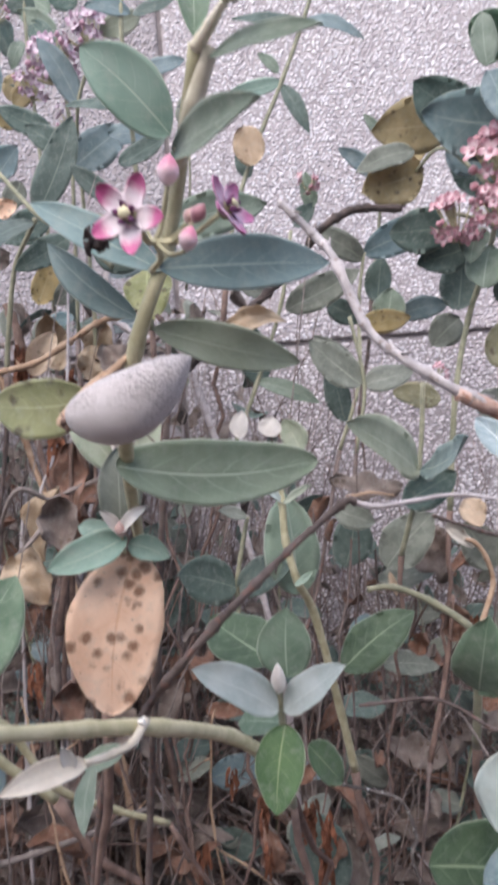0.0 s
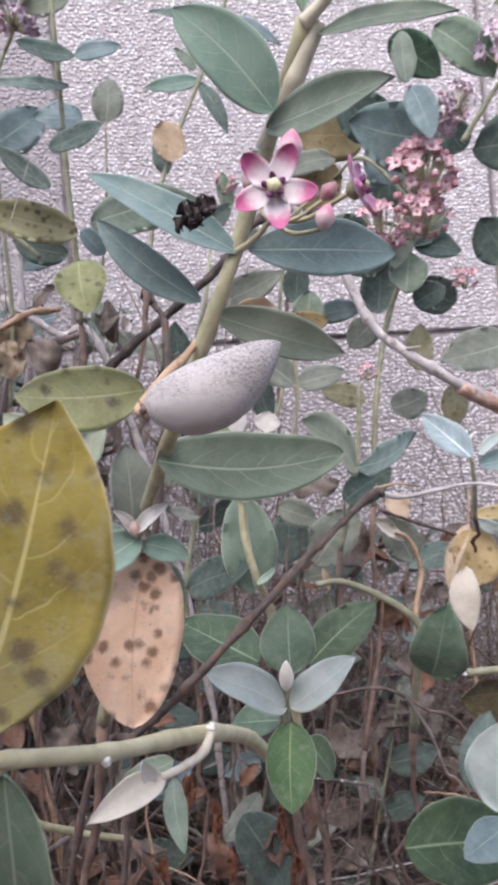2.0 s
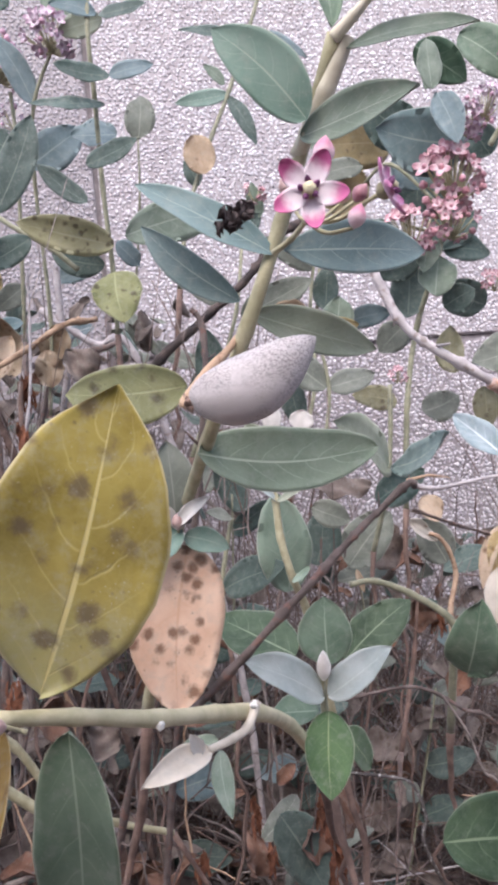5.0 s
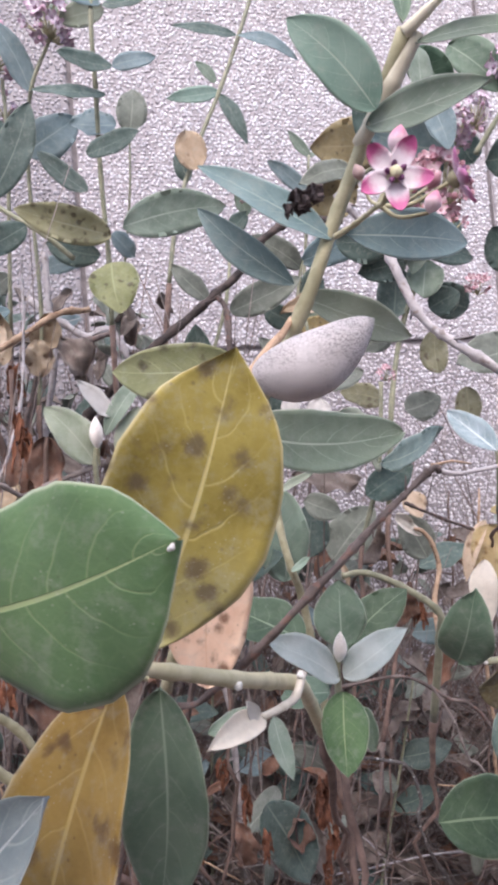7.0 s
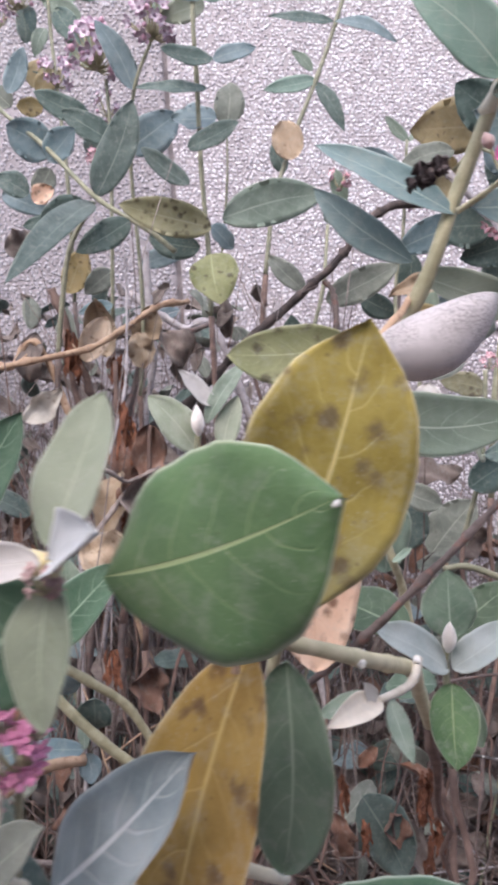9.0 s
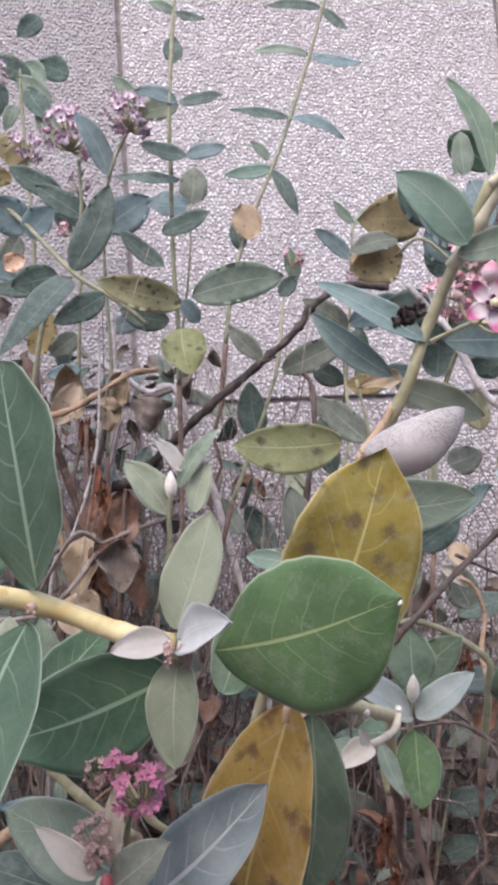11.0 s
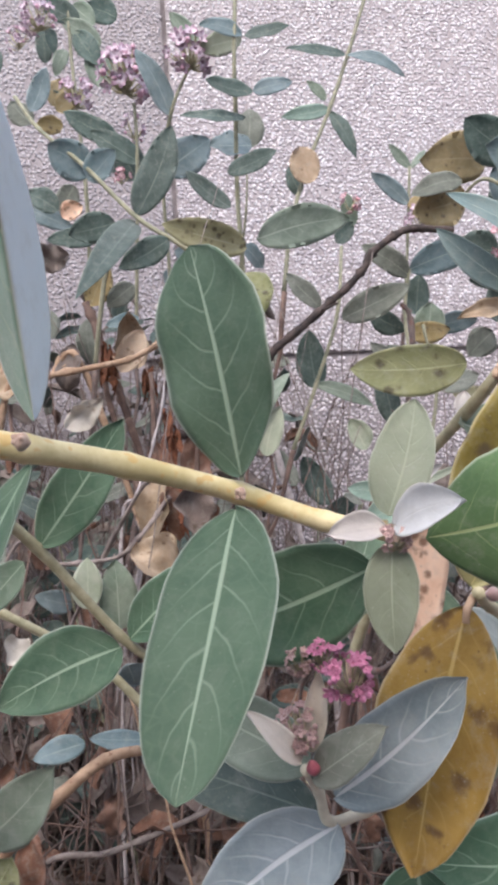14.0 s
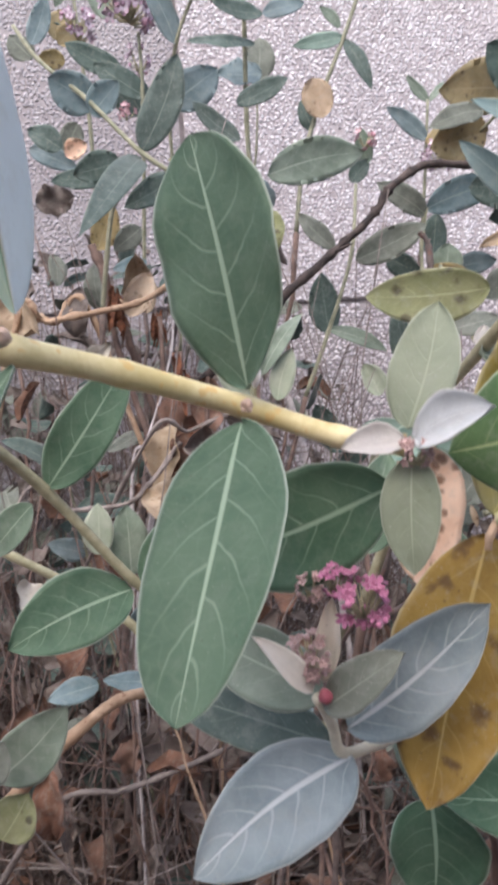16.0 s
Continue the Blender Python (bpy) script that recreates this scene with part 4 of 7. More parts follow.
leaf(A, (0.169, 0.422, 1.3), (0.211, 0.388, 1.29), 0.0115, (-0.52, -0.76, 0.4), LEAF["gg"], 0.15, 0.05)
leaf(A, (0.164, 0.422, 1.309), (0.158, 0.446, 1.383), 0.0180, (0.2, -0.93, 0.32), LEAF["g"], 0.2, 0.05)
leaf(A, (0.151, 0.440, 1.271), (0.187, 0.395, 1.269), 0.0200, (-0.45, -0.85, 0.10), LEAF["gg"], 0.25, 0.05)
leaf(A, (0.14, 0.448, 1.223), (0.22, 0.475, 1.228), 0.0253, (0.32, -0.94, -0.13), LEAF["ga"], 0.12, 0.06)
leaf(A, (0.139, 0.466, 1.227), (0.076, 0.475, 1.268), 0.0201, (0.03, -0.97, 0.26), LEAF["ga"], 0.15, 0.04)
leaf(A, (0.123, 0.485, 1.21), (0.077, 0.495, 1.254), 0.0179, (-0.31, -0.94, -0.11), LEAF["ga"], 0.15, 0.05)
leaf(A, (0.129, 0.495, 1.206), (0.206, 0.524, 1.187), 0.0235, (0.33, -0.94, -0.1), LEAF["gq"], 0.15, 0.05)
leaf(A, (0.094, 0.504, 1.172), (0.028, 0.533, 1.176), 0.0331, (-0.41, -0.91, -0.08), LEAF["yg"], 0.12, 0.05)
leaf(A, (0.098, 0.53, 1.137), (0.214, 0.570, 1.131), 0.0400, (0.35, -0.92, 0.15), LEAF["gv2"], 0.12, -0.04, (0.50, 0.62), 0.0, -0.05)

B = plant("milkweed_shrub", (0, 0.81, 0.25), "short milkweed shoot with a spotted orange dying leaf")
woody_base(B, [(0.001, 0.807, 0.23), (0.01, 0.762, 0.654), (0.052, 0.667, 0.953)], 0.0022, 0.0048)
stem(B, [(0.052, 0.667, 0.953), (0.07, 0.63, 1.029), (0.083, 0.601, 1.094)], 0.0048, 0.0028, STEM_TAN)
leaf(B, (0.009, 0.514, 1.023), (0.037, 0.533, 1.079), 0.0379, (0.25, -0.95, 0.2), LEAF["g"], 0.12, 0.05)
leaf(B, (0.084, 0.601, 1.096), (0.083, 0.61, 1.149), 0.0300, (0.35, -0.92, 0.16), LEAF["gn"], 0.2, 0.05)
leaf(B, (0.087, 0.601, 1.089), (0.042, 0.572, 1.074), 0.0250, (0.31, -0.77, 0.56), LEAF["gs2"], 0.2, 0.05)
leaf(B, (0.079, 0.61, 1.09), (0.048, 0.63, 1.096), 0.0164, (-0.49, -0.83, 0.26), LEAF["gs2"], 0.2, 0.05)
leaf(B, (0.089, 0.601, 1.085), (0.117, 0.591, 1.075), 0.0176, (-0.17, -0.9, 0.41), LEAF["gs2"], 0.15, 0.05)
leaf(B, (0.085, 0.596, 1.093), (0.106, 0.581, 1.11), 0.0102, (-0.65, -0.74, 0.15), LEAF["w"], 0.4, 0.05)
leaf(B, (0.083, 0.596, 1.093), (0.073, 0.591, 1.108), 0.0087, (0.64, -0.75, 0.17), LEAF["w"], 0.4, 0.05)
leaf(B, (0.091, 0.606, 1.078), (0.074, 0.583, 0.978), 0.0620, (0.1, -0.97, 0.22), LEAF["or"], 0.08, 0.04, (0.52, 0.62))

C = plant("milkweed_shrub", (0.25, 0.88, 0.25), "thick pale milkweed stem with spotted yellow and brown leaves")
woody_base(C, [(0.245, 0.877, 0.23), (0.233, 0.827, 0.665), (0.175, 0.677, 0.9)], 0.0020, 0.0046)
stem(C, [(0.175, 0.677, 0.9), (0.148, 0.61, 0.949), (0.116, 0.514, 0.996), (0.09, 0.466, 1.016), (0.066, 0.42, 1.034), (0.039, 0.388, 1.05), (0.021, 0.36, 1.062)], 0.0052, 0.0022, STEM_PALE)
stem(C, [(0.113, 0.493, 1.009), (0.107, 0.485, 1.001), (0.099, 0.478, 0.999), (0.086, 0.473, 0.997)], 0.0024, 0.0018, SHOOT)
stem(C, [(0.021, 0.364, 1.06), (0.016, 0.36, 1.056), (0.015, 0.36, 1.051)], 0.0017, 0.0013, BARK["tan"])
leaf(C, (0.029, 0.384, 1.06), (0.064, 0.355, 1.156), 0.0565, (-0.21, -0.95, -0.21), LEAF["y"], 0.08, 0.04, (0.74, 0.72))
leaf(C, (0.02, 0.369, 1.055), (-0.014, 0.36, 0.959), 0.0488, (-0.64, -0.71, 0.29), LEAF["br"], 0.1, 0.05, (0.66, 0.76))
leaf(C, (0.035, 0.398, 1.042), (0.03, 0.417, 0.954), 0.0330, (-0.34, -0.92, -0.18), LEAF["g"], 0.12, 0.05, (0.6, 0.6))
leaf(C, (0.087, 0.474, 0.997), (0.056, 0.442, 0.999), 0.0135, (0.45, -0.55, 0.70), LEAF["wc"], 0.3, 0.08)
leaf(C, (0.082, 0.467, 0.998), (0.078, 0.464, 1.009), 0.0070, (0.3, -0.9, 0.1), LEAF["w"], 0.3, 0.05)
leaf(C, (0.091, 0.469, 0.998), (0.092, 0.442, 0.980), 0.0100, (-0.25, -0.65, 0.72), LEAF["gg"], 0.2, 0.05)
leaf(C, (0.094, 0.524, 0.981), (0.066, 0.533, 0.97), 0.0135, (-0.45, -0.69, 0.57), LEAF["gg"], 0.2, 0.05)

D = plant("milkweed_shrub", (-0.57, 0.58, 0.25), "yellow-green milkweed stem with broad green leaves and a pale tip")
woody_base(D, [(-0.568, 0.583, 0.23), (-0.525, 0.534, 0.846), (-0.331, 0.398, 1.146)], 0.0024, 0.0054)
stem(D, [(-0.331, 0.398, 1.146), (-0.23, 0.331, 1.142), (-0.175, 0.294, 1.133), (-0.153, 0.294, 1.129), (-0.134, 0.3, 1.125), (-0.108, 0.317, 1.119), (-0.073, 0.332, 1.108), (-0.046, 0.326, 1.097), (-0.028, 0.318, 1.093)], 0.0046, 0.0031, STEM_YELLOW)
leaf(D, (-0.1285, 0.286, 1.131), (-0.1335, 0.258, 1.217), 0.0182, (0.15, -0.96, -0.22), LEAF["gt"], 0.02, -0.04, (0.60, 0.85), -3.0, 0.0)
leaf(D, (-0.072, 0.327, 1.113), (-0.084, 0.335, 1.192), 0.0430, (-0.66, -0.75, 0.05), LEAF["gm"], 0.08, 0.03, (0.62, 0.56), 0.0, -0.035)
leaf(D, (-0.075, 0.322, 1.103), (-0.1, 0.268, 1.041), 0.0350, (-0.42, -0.75, 0.50), LEAF["gm"], 0.1, 0.06, (0.6, 0.6))
leaf(D, (-0.029, 0.331, 1.08), (-0.09, 0.36, 1.056), 0.0373, (-0.45, -0.89, 0.07), LEAF["gm"], 0.1, 0.05)
leaf(D, (-0.131, 0.292, 1.120), (-0.150, 0.256, 1.072), 0.0165, (-0.45, -0.62, 0.66), LEAF["gm"], 0.25, 0.05)
leaf(D, (-0.028, 0.315, 1.098), (-0.014, 0.321, 1.135), 0.0198, (-0.47, -0.86, 0.21), LEAF["gq"], 0.14, 0.05)
leaf(D, (-0.027, 0.312, 1.095), (-0.014, 0.291, 1.103), 0.0150, (-0.80, -0.45, 0.38), LEAF["wb"], 0.3, 0.08)
leaf(D, (-0.030, 0.313, 1.095), (-0.049, 0.311, 1.094), 0.0100, (0.2, -0.85, 0.5), LEAF["w"], 0.35, 0.08)
leaf(D, (-0.028, 0.313, 1.090), (-0.031, 0.309, 1.057), 0.0168, (-0.3, -0.93, 0.2), LEAF["gq"], 0.14, 0.06)
leaf(D, (-0.016, 0.316, 1.090), (0.034, 0.279, 1.107), 0.0472, (-0.62, -0.77, 0.02), LEAF["gl"], -0.10, 0.02, (0.80, 0.74), 0.0, -0.035)

E = plant("milkweed_shrub", (0.1, 0.55, 0.25), "milkweed shoot with blue-grey leaves and red flower buds")
woody_base(E, [(0.102, 0.547, 0.23), (0.09, 0.502, 0.657), (0.032, 0.43, 0.945)], 0.0018, 0.0025)
stem(E, [(0.032, 0.43, 0.945), (0.002, 0.392, 0.976), (-0.028, 0.366, 0.983), (-0.044, 0.358, 0.985), (-0.049, 0.35, 1), (-0.056, 0.335, 1.015)], 0.0025, 0.0017, STEM_GREY)
stem(E, [(-0.050, 0.348, 1.002), (-0.047, 0.345, 1.026), (-0.043, 0.333, 1.041)], 0.0012, 0.0009, STEM_TAN)
leaf(E, (-0.042, 0.355, 0.995), (0.001, 0.332, 1.04), 0.0293, (-0.68, -0.66, 0.32), LEAF["gs"], 0.14, 0.04)
leaf(E, (-0.041, 0.357, 0.984), (-0.099, 0.34, 0.96), 0.0333, (0.01, -0.83, 0.56), LEAF["gs"], 0.12, 0.06)
leaf(E, (-0.046, 0.369, 0.983), (-0.108, 0.388, 1.004), 0.0241, (-0.05, -0.81, 0.58), LEAF["gd"], 0.12, 0.05)
leaf(E, (-0.051, 0.352, 1.008), (-0.093, 0.375, 1.027), 0.0260, (-0.2, -0.93, 0.3), LEAF["gg"], 0.12, 0.05)
leaf(E, (-0.058, 0.333, 1.018), (-0.075, 0.327, 1.039), 0.0090, (0.1, -0.75, 0.65), LEAF["wc"], 0.3, 0.1)
leaf(E, (-0.053, 0.338, 1.019), (-0.049, 0.336, 1.046), 0.0085, (-0.4, -0.85, 0.35), LEAF["wc"], 0.3, 0.05)
leaf(E, (-0.054, 0.334, 1.012), (-0.034, 0.314, 1.034), 0.0150, (-0.62, -0.66, 0.42), LEAF["gn"], 0.12, 0.05)
leaf(E, (0.112, 0.417, 0.926), (0.011, 0.417, 0.930), 0.0459, (0.05, -0.89, 0.45), LEAF["gm"], 0.12, 0.05)
leaf(E, (0.015, 0.437, 0.917), (0.013, 0.437, 0.866), 0.0464, (-0.4, -0.92, 0.02), LEAF["gm"], 0.12, 0.05)
leaf(E, (0.131, 0.456, 0.862), (0.063, 0.456, 0.882), 0.0378, (0.11, -0.91, 0.39), LEAF["dw"], 0.12, 0.05)

F = plant("milkweed_shrub", (0.27, 0.82, 0.25), "thin milkweed stem with a star of pale young leaves")
woody_base(F, [(0.205, 0.72, 0.23), (0.195, 0.70, 0.6), (0.187, 0.668, 0.87)], 0.0022, 0.0034)
stem(F, [(0.187, 0.668, 0.87), (0.184, 0.658, 0.92), (0.182, 0.649, 0.967)], 0.0034, 0.0026, STEM_THIN)
leaf(F, (0.166, 0.667, 1.151), (0.169, 0.667, 1.172), 0.0156, (-0.39, -0.92, 0.06), LEAF["w"], 0.3, 0.05)
leaf(F, (0.187, 0.667, 1.151), (0.192, 0.667, 1.166), 0.0193, (-0.25, -0.96, 0.08), LEAF["w"], 0.3, 0.05)
leaf(F, (0.189, 0.654, 0.972), (0.192, 0.658, 1.022), 0.0410, (-0.14, -0.99, 0.09), LEAF["g"], 0.12, 0.05)
leaf(F, (0.18, 0.644, 0.952), (0.123, 0.62, 0.993), 0.0300, (0.59, -0.7, 0.4), LEAF["gf"], 0.2, 0.06)
leaf(F, (0.185, 0.644, 0.952), (0.228, 0.62, 0.989), 0.0269, (-0.69, -0.6, 0.41), LEAF["gf"], 0.2, 0.06)
leaf(F, (0.185, 0.649, 0.939), (0.174, 0.62, 0.889), 0.0358, (-0.09, -0.85, 0.51), LEAF["gl"], 0.1, 0.06)
leaf(F, (0.183, 0.677, 0.93), (0.148, 0.704, 0.923), 0.0296, (-0.48, -0.42, 0.77), LEAF["g"], 0.1, 0.05)
leaf(F, (0.202, 0.677, 0.911), (0.229, 0.704, 0.867), 0.0273, (0.73, -0.69, 0.02), LEAF["gl"], 0.1, 0.05)
leaf(F, (0.181, 0.738, 0.957), (0.122, 0.80, 0.985), 0.0550, (0.4, -0.85, 0.3), LEAF["gk"], 0.12, 0.05)
leaf(F, (0.199, 1.069, 0.652), (0.252, 1.069, 0.536), 0.0731, (0.21, -0.97, 0.1), LEAF["gd"], 0.12, 0.05)
leaf(F, (0.25, 0.839, 0.915), (0.325, 0.833, 0.971), 0.0480, (-0.47, -0.79, 0.39), LEAF["gk"], 0.12, 0.08)

G = plant("milkweed_shrub", (0.30, 1.0, 0.25), "slender tan milkweed stem with a pale-rimmed upright leaf")
woody_base(G, [(0.30, 1.0, 0.23), (0.29, 0.985, 0.5), (0.269, 0.962, 0.755)], 0.0040, 0.0050)
stem(G, [(0.269, 0.962, 0.755), (0.256, 0.948, 0.828), (0.231, 0.912, 0.952), (0.213, 0.885, 0.997), (0.203, 0.882, 1.042), (0.202, 0.885, 1.083), (0.199, 0.885, 1.108)], 0.0050, 0.0038, STEM_TAN)
leaf(G, (0.214, 0.918, 0.978), (0.206, 0.902, 1.093), 0.0620, (-0.05, -0.98, 0.12), LEAF["gx"], 0.15, 0.05, (0.56, 0.66))
leaf(G, (0.203, 0.882, 1.083), (0.23, 0.82, 1.104), 0.0120, (-0.5, -0.7, 0.5), LEAF["gp"], 0.35, 0.05)
leaf(G, (0.202, 0.882, 1.083), (0.170, 0.87, 1.107), 0.0110, (0.4, -0.75, 0.5), LEAF["gf"], 0.35, 0.05)
leaf(G, (0.209, 0.87, 0.996), (0.229, 0.86, 1.011), 0.0090, (-0.3, -0.7, 0.6), LEAF["gx"], 0.3, 0.05)

L = plant("milkweed_shrub", (0.15, 1.03, 0.25), "dim milkweed shoot with a pair of spreading blue-green leaves")
woody_base(L, [(0.15, 1.03, 0.23), (0.146, 1.01, 0.6), (0.143, 0.985, 0.93)], 0.0026, 0.0034)
stem(L, [(0.143, 0.985, 0.93), (0.143, 0.985, 0.978), (0.154, 0.98, 1.032), (0.162, 0.975, 1.063)], 0.0034, 0.0026, STEM_THIN)
leaf(L, (0.146, 0.98, 0.978), (0.208, 0.89, 1.012), 0.0450, (-0.3, -0.9, 0.35), LEAF["gd"], 0.15, 0.05)
leaf(L, (0.140, 0.98, 0.978), (0.076, 0.93, 1.006), 0.0600, (0.3, -0.9, 0.35), LEAF["gd"], 0.15, 0.05)
leaf(L, (0.161, 0.972, 1.064), (0.128, 0.94, 1.075), 0.0180, (0.3, -0.8, 0.5), LEAF["gn"], 0.2, 0.05)

H = plant("milkweed_shrub", (0.44, 1.26, 0.25), "dense dark milkweed with pink flower clusters before the wall")
woody_base(H, [(0.442, 1.262, 0.23), (0.447, 1.224, 0.68), (0.474, 1.212, 1.029)], 0.0022, 0.0049)
stem(H, [(0.474, 1.212, 1.029), (0.495, 1.212, 1.204), (0.525, 1.212, 1.327), (0.551, 1.164, 1.426), (0.566, 1.136, 1.525), (0.577, 1.117, 1.639)], 0.0049, 0.0035, STEM_THIN)
stem(H, [(0.575, 1.164, 1.493), (0.509, 1.212, 1.598), (0.471, 1.26, 1.583)], 0.0032, 0.0029, STEM_THIN)
stem(H, [(0.66, 1.164, 1.603), (0.684, 1.145, 1.642), (0.72, 1.136, 1.69), (0.74, 1.117, 1.722)], 0.0047, 0.0037, STEM_THIN)
stem(H, [(0.599, 1.164, 1.453), (0.538, 1.145, 1.459), (0.485, 1.136, 1.471)], 0.0032, 0.0026, STEM_THIN)
leaf(H, (0.593, 1.117, 1.585), (0.442, 1.098, 1.603), 0.0979, (0.05, -0.93, -0.3), LEAF["ga"], 0.12, 0.05)
leaf(H, (0.555, 1.193, 1.634), (0.461, 1.193, 1.698), 0.0787, (-0.3, -0.84, -0.45), LEAF["gd"], 0.12, 0.05)
leaf(H, (0.533, 1.26, 1.657), (0.405, 1.26, 1.656), 0.0909, (0, -0.9, -0.43), LEAF["ol"], 0.12, 0.05)
leaf(H, (0.485, 1.26, 1.582), (0.382, 1.26, 1.556), 0.0878, (0.07, -0.95, -0.29), LEAF["ol"], 0.12, 0.05)
leaf(H, (0.465, 1.231, 1.606), (0.369, 1.231, 1.579), 0.0430, (-0.05, -0.98, 0.19), LEAF["gn"], 0.12, 0.05)
leaf(H, (0.531, 1.069, 1.639), (0.542, 1.041, 1.55), 0.0441, (-0.57, -0.8, 0.18), LEAF["gb"], 0.15, 0.05)
leaf(H, (0.536, 1.136, 1.752), (0.616, 1.136, 1.694), 0.0600, (-0.36, -0.79, -0.49), LEAF["gm"], 0.12, 0.05)
leaf(H, (0.548, 1.117, 1.672), (0.547, 1.117, 1.752), 0.0390, (-0.08, -1, 0), LEAF["gg"], 0.12, 0.05)
leaf(H, (0.56, 1.212, 1.558), (0.517, 1.212, 1.621), 0.0624, (-0.41, -0.87, -0.28), LEAF["gb"], 0.12, 0.05)
leaf(H, (0.489, 1.164, 1.456), (0.4, 1.164, 1.455), 0.0692, (0, -0.95, -0.3), LEAF["gd"], 0.12, 0.05)
leaf(H, (0.532, 1.193, 1.435), (0.446, 1.193, 1.414), 0.0574, (0.04, -0.98, -0.18), LEAF["gd"], 0.12, 0.05)
leaf(H, (0.51, 1.212, 1.341), (0.524, 1.212, 1.434), 0.0639, (-0.32, -0.95, 0.05), LEAF["gd"], 0.12, 0.05)
leaf(H, (0.521, 1.117, 1.439), (0.496, 1.098, 1.386), 0.0416, (-0.14, -0.91, 0.39), LEAF["gg"], 0.12, 0.05)
leaf(H, (0.518, 1.117, 1.352), (0.541, 1.136, 1.419), 0.0588, (-0.25, -0.91, 0.34), LEAF["gg"], 0.12, 0.05)
leaf(H, (0.552, 1.164, 1.345), (0.593, 1.136, 1.364), 0.0503, (-0.48, -0.85, -0.23), LEAF["gd"], 0.12, 0.05)
leaf(H, (0.58, 1.26, 1.624), (0.571, 1.26, 1.531), 0.0840, (-0.35, -0.94, 0.03), LEAF["gd"], 0.12, 0.05)
leaf(H, (0.628, 1.212, 1.527), (0.582, 1.212, 1.448), 0.0804, (-0.2, -0.97, 0.11), LEAF["gd"], 0.12, 0.05)
leaf(H, (0.717, 1.164, 1.406), (0.678, 1.164, 1.479), 0.0757, (-0.51, -0.82, -0.27), LEAF["gd"], 0.12, 0.05)
leaf(H, (0.649, 1.212, 1.353), (0.579, 1.212, 1.394), 0.0638, (-0.21, -0.91, -0.36), LEAF["gd"], 0.12, 0.05)
leaf(H, (0.659, 1.136, 1.578), (0.809, 1.117, 1.605), 0.0963, (-0.06, -0.95, -0.31), LEAF["gd"], 0.12, 0.05)
leaf(H, (0.722, 1.136, 1.679), (0.781, 1.117, 1.663), 0.0465, (-0.38, -0.8, -0.46), LEAF["g"], 0.12, 0.05)
leaf(H, (0.768, 1.136, 1.547), (0.714, 1.136, 1.494), 0.0504, (-0.14, -0.98, 0.15), LEAF["gg"], 0.12, 0.05)
leaf(H, (0.705, 1.117, 1.8), (0.793, 1.117, 1.798), 0.0214, (0, -1, -0.09), LEAF["gp"], 0.12, 0.05)
leaf(H, (0.639, 1.289, 1.517), (0.625, 1.289, 1.606), 0.0622, (-0.48, -0.87, -0.08), LEAF["gd"], 0.12, 0.05)
leaf(H, (0.715, 1.26, 1.631), (0.687, 1.26, 1.688), 0.0617, (-0.53, -0.81, -0.26), LEAF["gd"], 0.12, 0.05)
leaf(H, (0.585, 1.212, 1.452), (0.669, 1.212, 1.441), 0.0475, (0, -1, 0), LEAF["gd"], 0.12, 0.05)
leaf(H, (0.787, 1.26, 1.442), (0.857, 1.26, 1.483), 0.0639, (-0.13, -0.96, 0.23), LEAF["gg"], 0.12, 0.05)
leaf(H, (0.788, 1.212, 1.519), (0.832, 1.212, 1.56), 0.0605, (-0.14, -0.98, 0.15), LEAF["gd"], 0.12, 0.05)
leaf(H, (0.627, 1.164, 1.788), (0.71, 1.136, 1.694), 0.0696, (-0.41, -0.91, -0.1), LEAF["g"], 0.15, 0.05)
leaf(H, (0.619, 1.212, 1.787), (0.581, 1.212, 1.726), 0.0486, (-0.11, -0.99, 0.07), LEAF["gg"], 0.12, 0.05)

I = plant("milkweed_shrub", (0.03, 1.24, 0.25), "upright milkweed stem with paired leaves before the wall")
woody_base(I, [(0.032, 1.238, 0.23), (0.034, 1.195, 0.847), (0.041, 1.117, 1.326)], 0.0020, 0.0045)
stem(I, [(0.041, 1.117, 1.326), (0.043, 1.098, 1.41), (0.04, 1.079, 1.523), (0.041, 1.05, 1.626), (0.041, 1.022, 1.707), (0.051, 1.022, 1.818), (0.061, 1.022, 1.907)], 0.0036, 0.0028, STEM_THIN)
leaf(I, (0.056, 1.022, 1.723), (0.118, 1.003, 1.726), 0.0237, (-0.29, -0.91, 0.28), LEAF["gd"], 0.12, 0.05)
leaf(I, (0.053, 1.022, 1.784), (0.053, 1.022, 1.825), 0.0295, (-0.13, -0.99, 0), LEAF["gd"], 0.12, 0.05)
leaf(I, (0.058, 1.022, 1.864), (0.1, 1.003, 1.841), 0.0142, (-0.42, -0.91, -0.01), LEAF["gd"], 0.12, 0.05)
leaf(I, (0.058, 1.022, 1.864), (0.019, 1.022, 1.877), 0.0171, (-0.04, -0.99, -0.13), LEAF["gg"], 0.12, 0.05)
leaf(I, (0.054, 1.022, 1.723), (-0.006, 1.022, 1.74), 0.0261, (0.03, -1, 0.09), LEAF["gb"], 0.12, 0.05)
leaf(I, (0.06, 1.069, 1.75), (-0.003, 1.098, 1.75), 0.0350, (-0.38, -0.83, -0.41), LEAF["gp"], 0.12, 0.05)
leaf(I, (0.063, 1.022, 1.643), (-0.005, 1.003, 1.648), 0.0273, (0.28, -0.96, 0.11), LEAF["gd"], 0.12, 0.05)
leaf(I, (0.063, 1.022, 1.643), (0.121, 1.022, 1.659), 0.0259, (-0.01, -1, 0.05), LEAF["gb"], 0.12, 0.05)
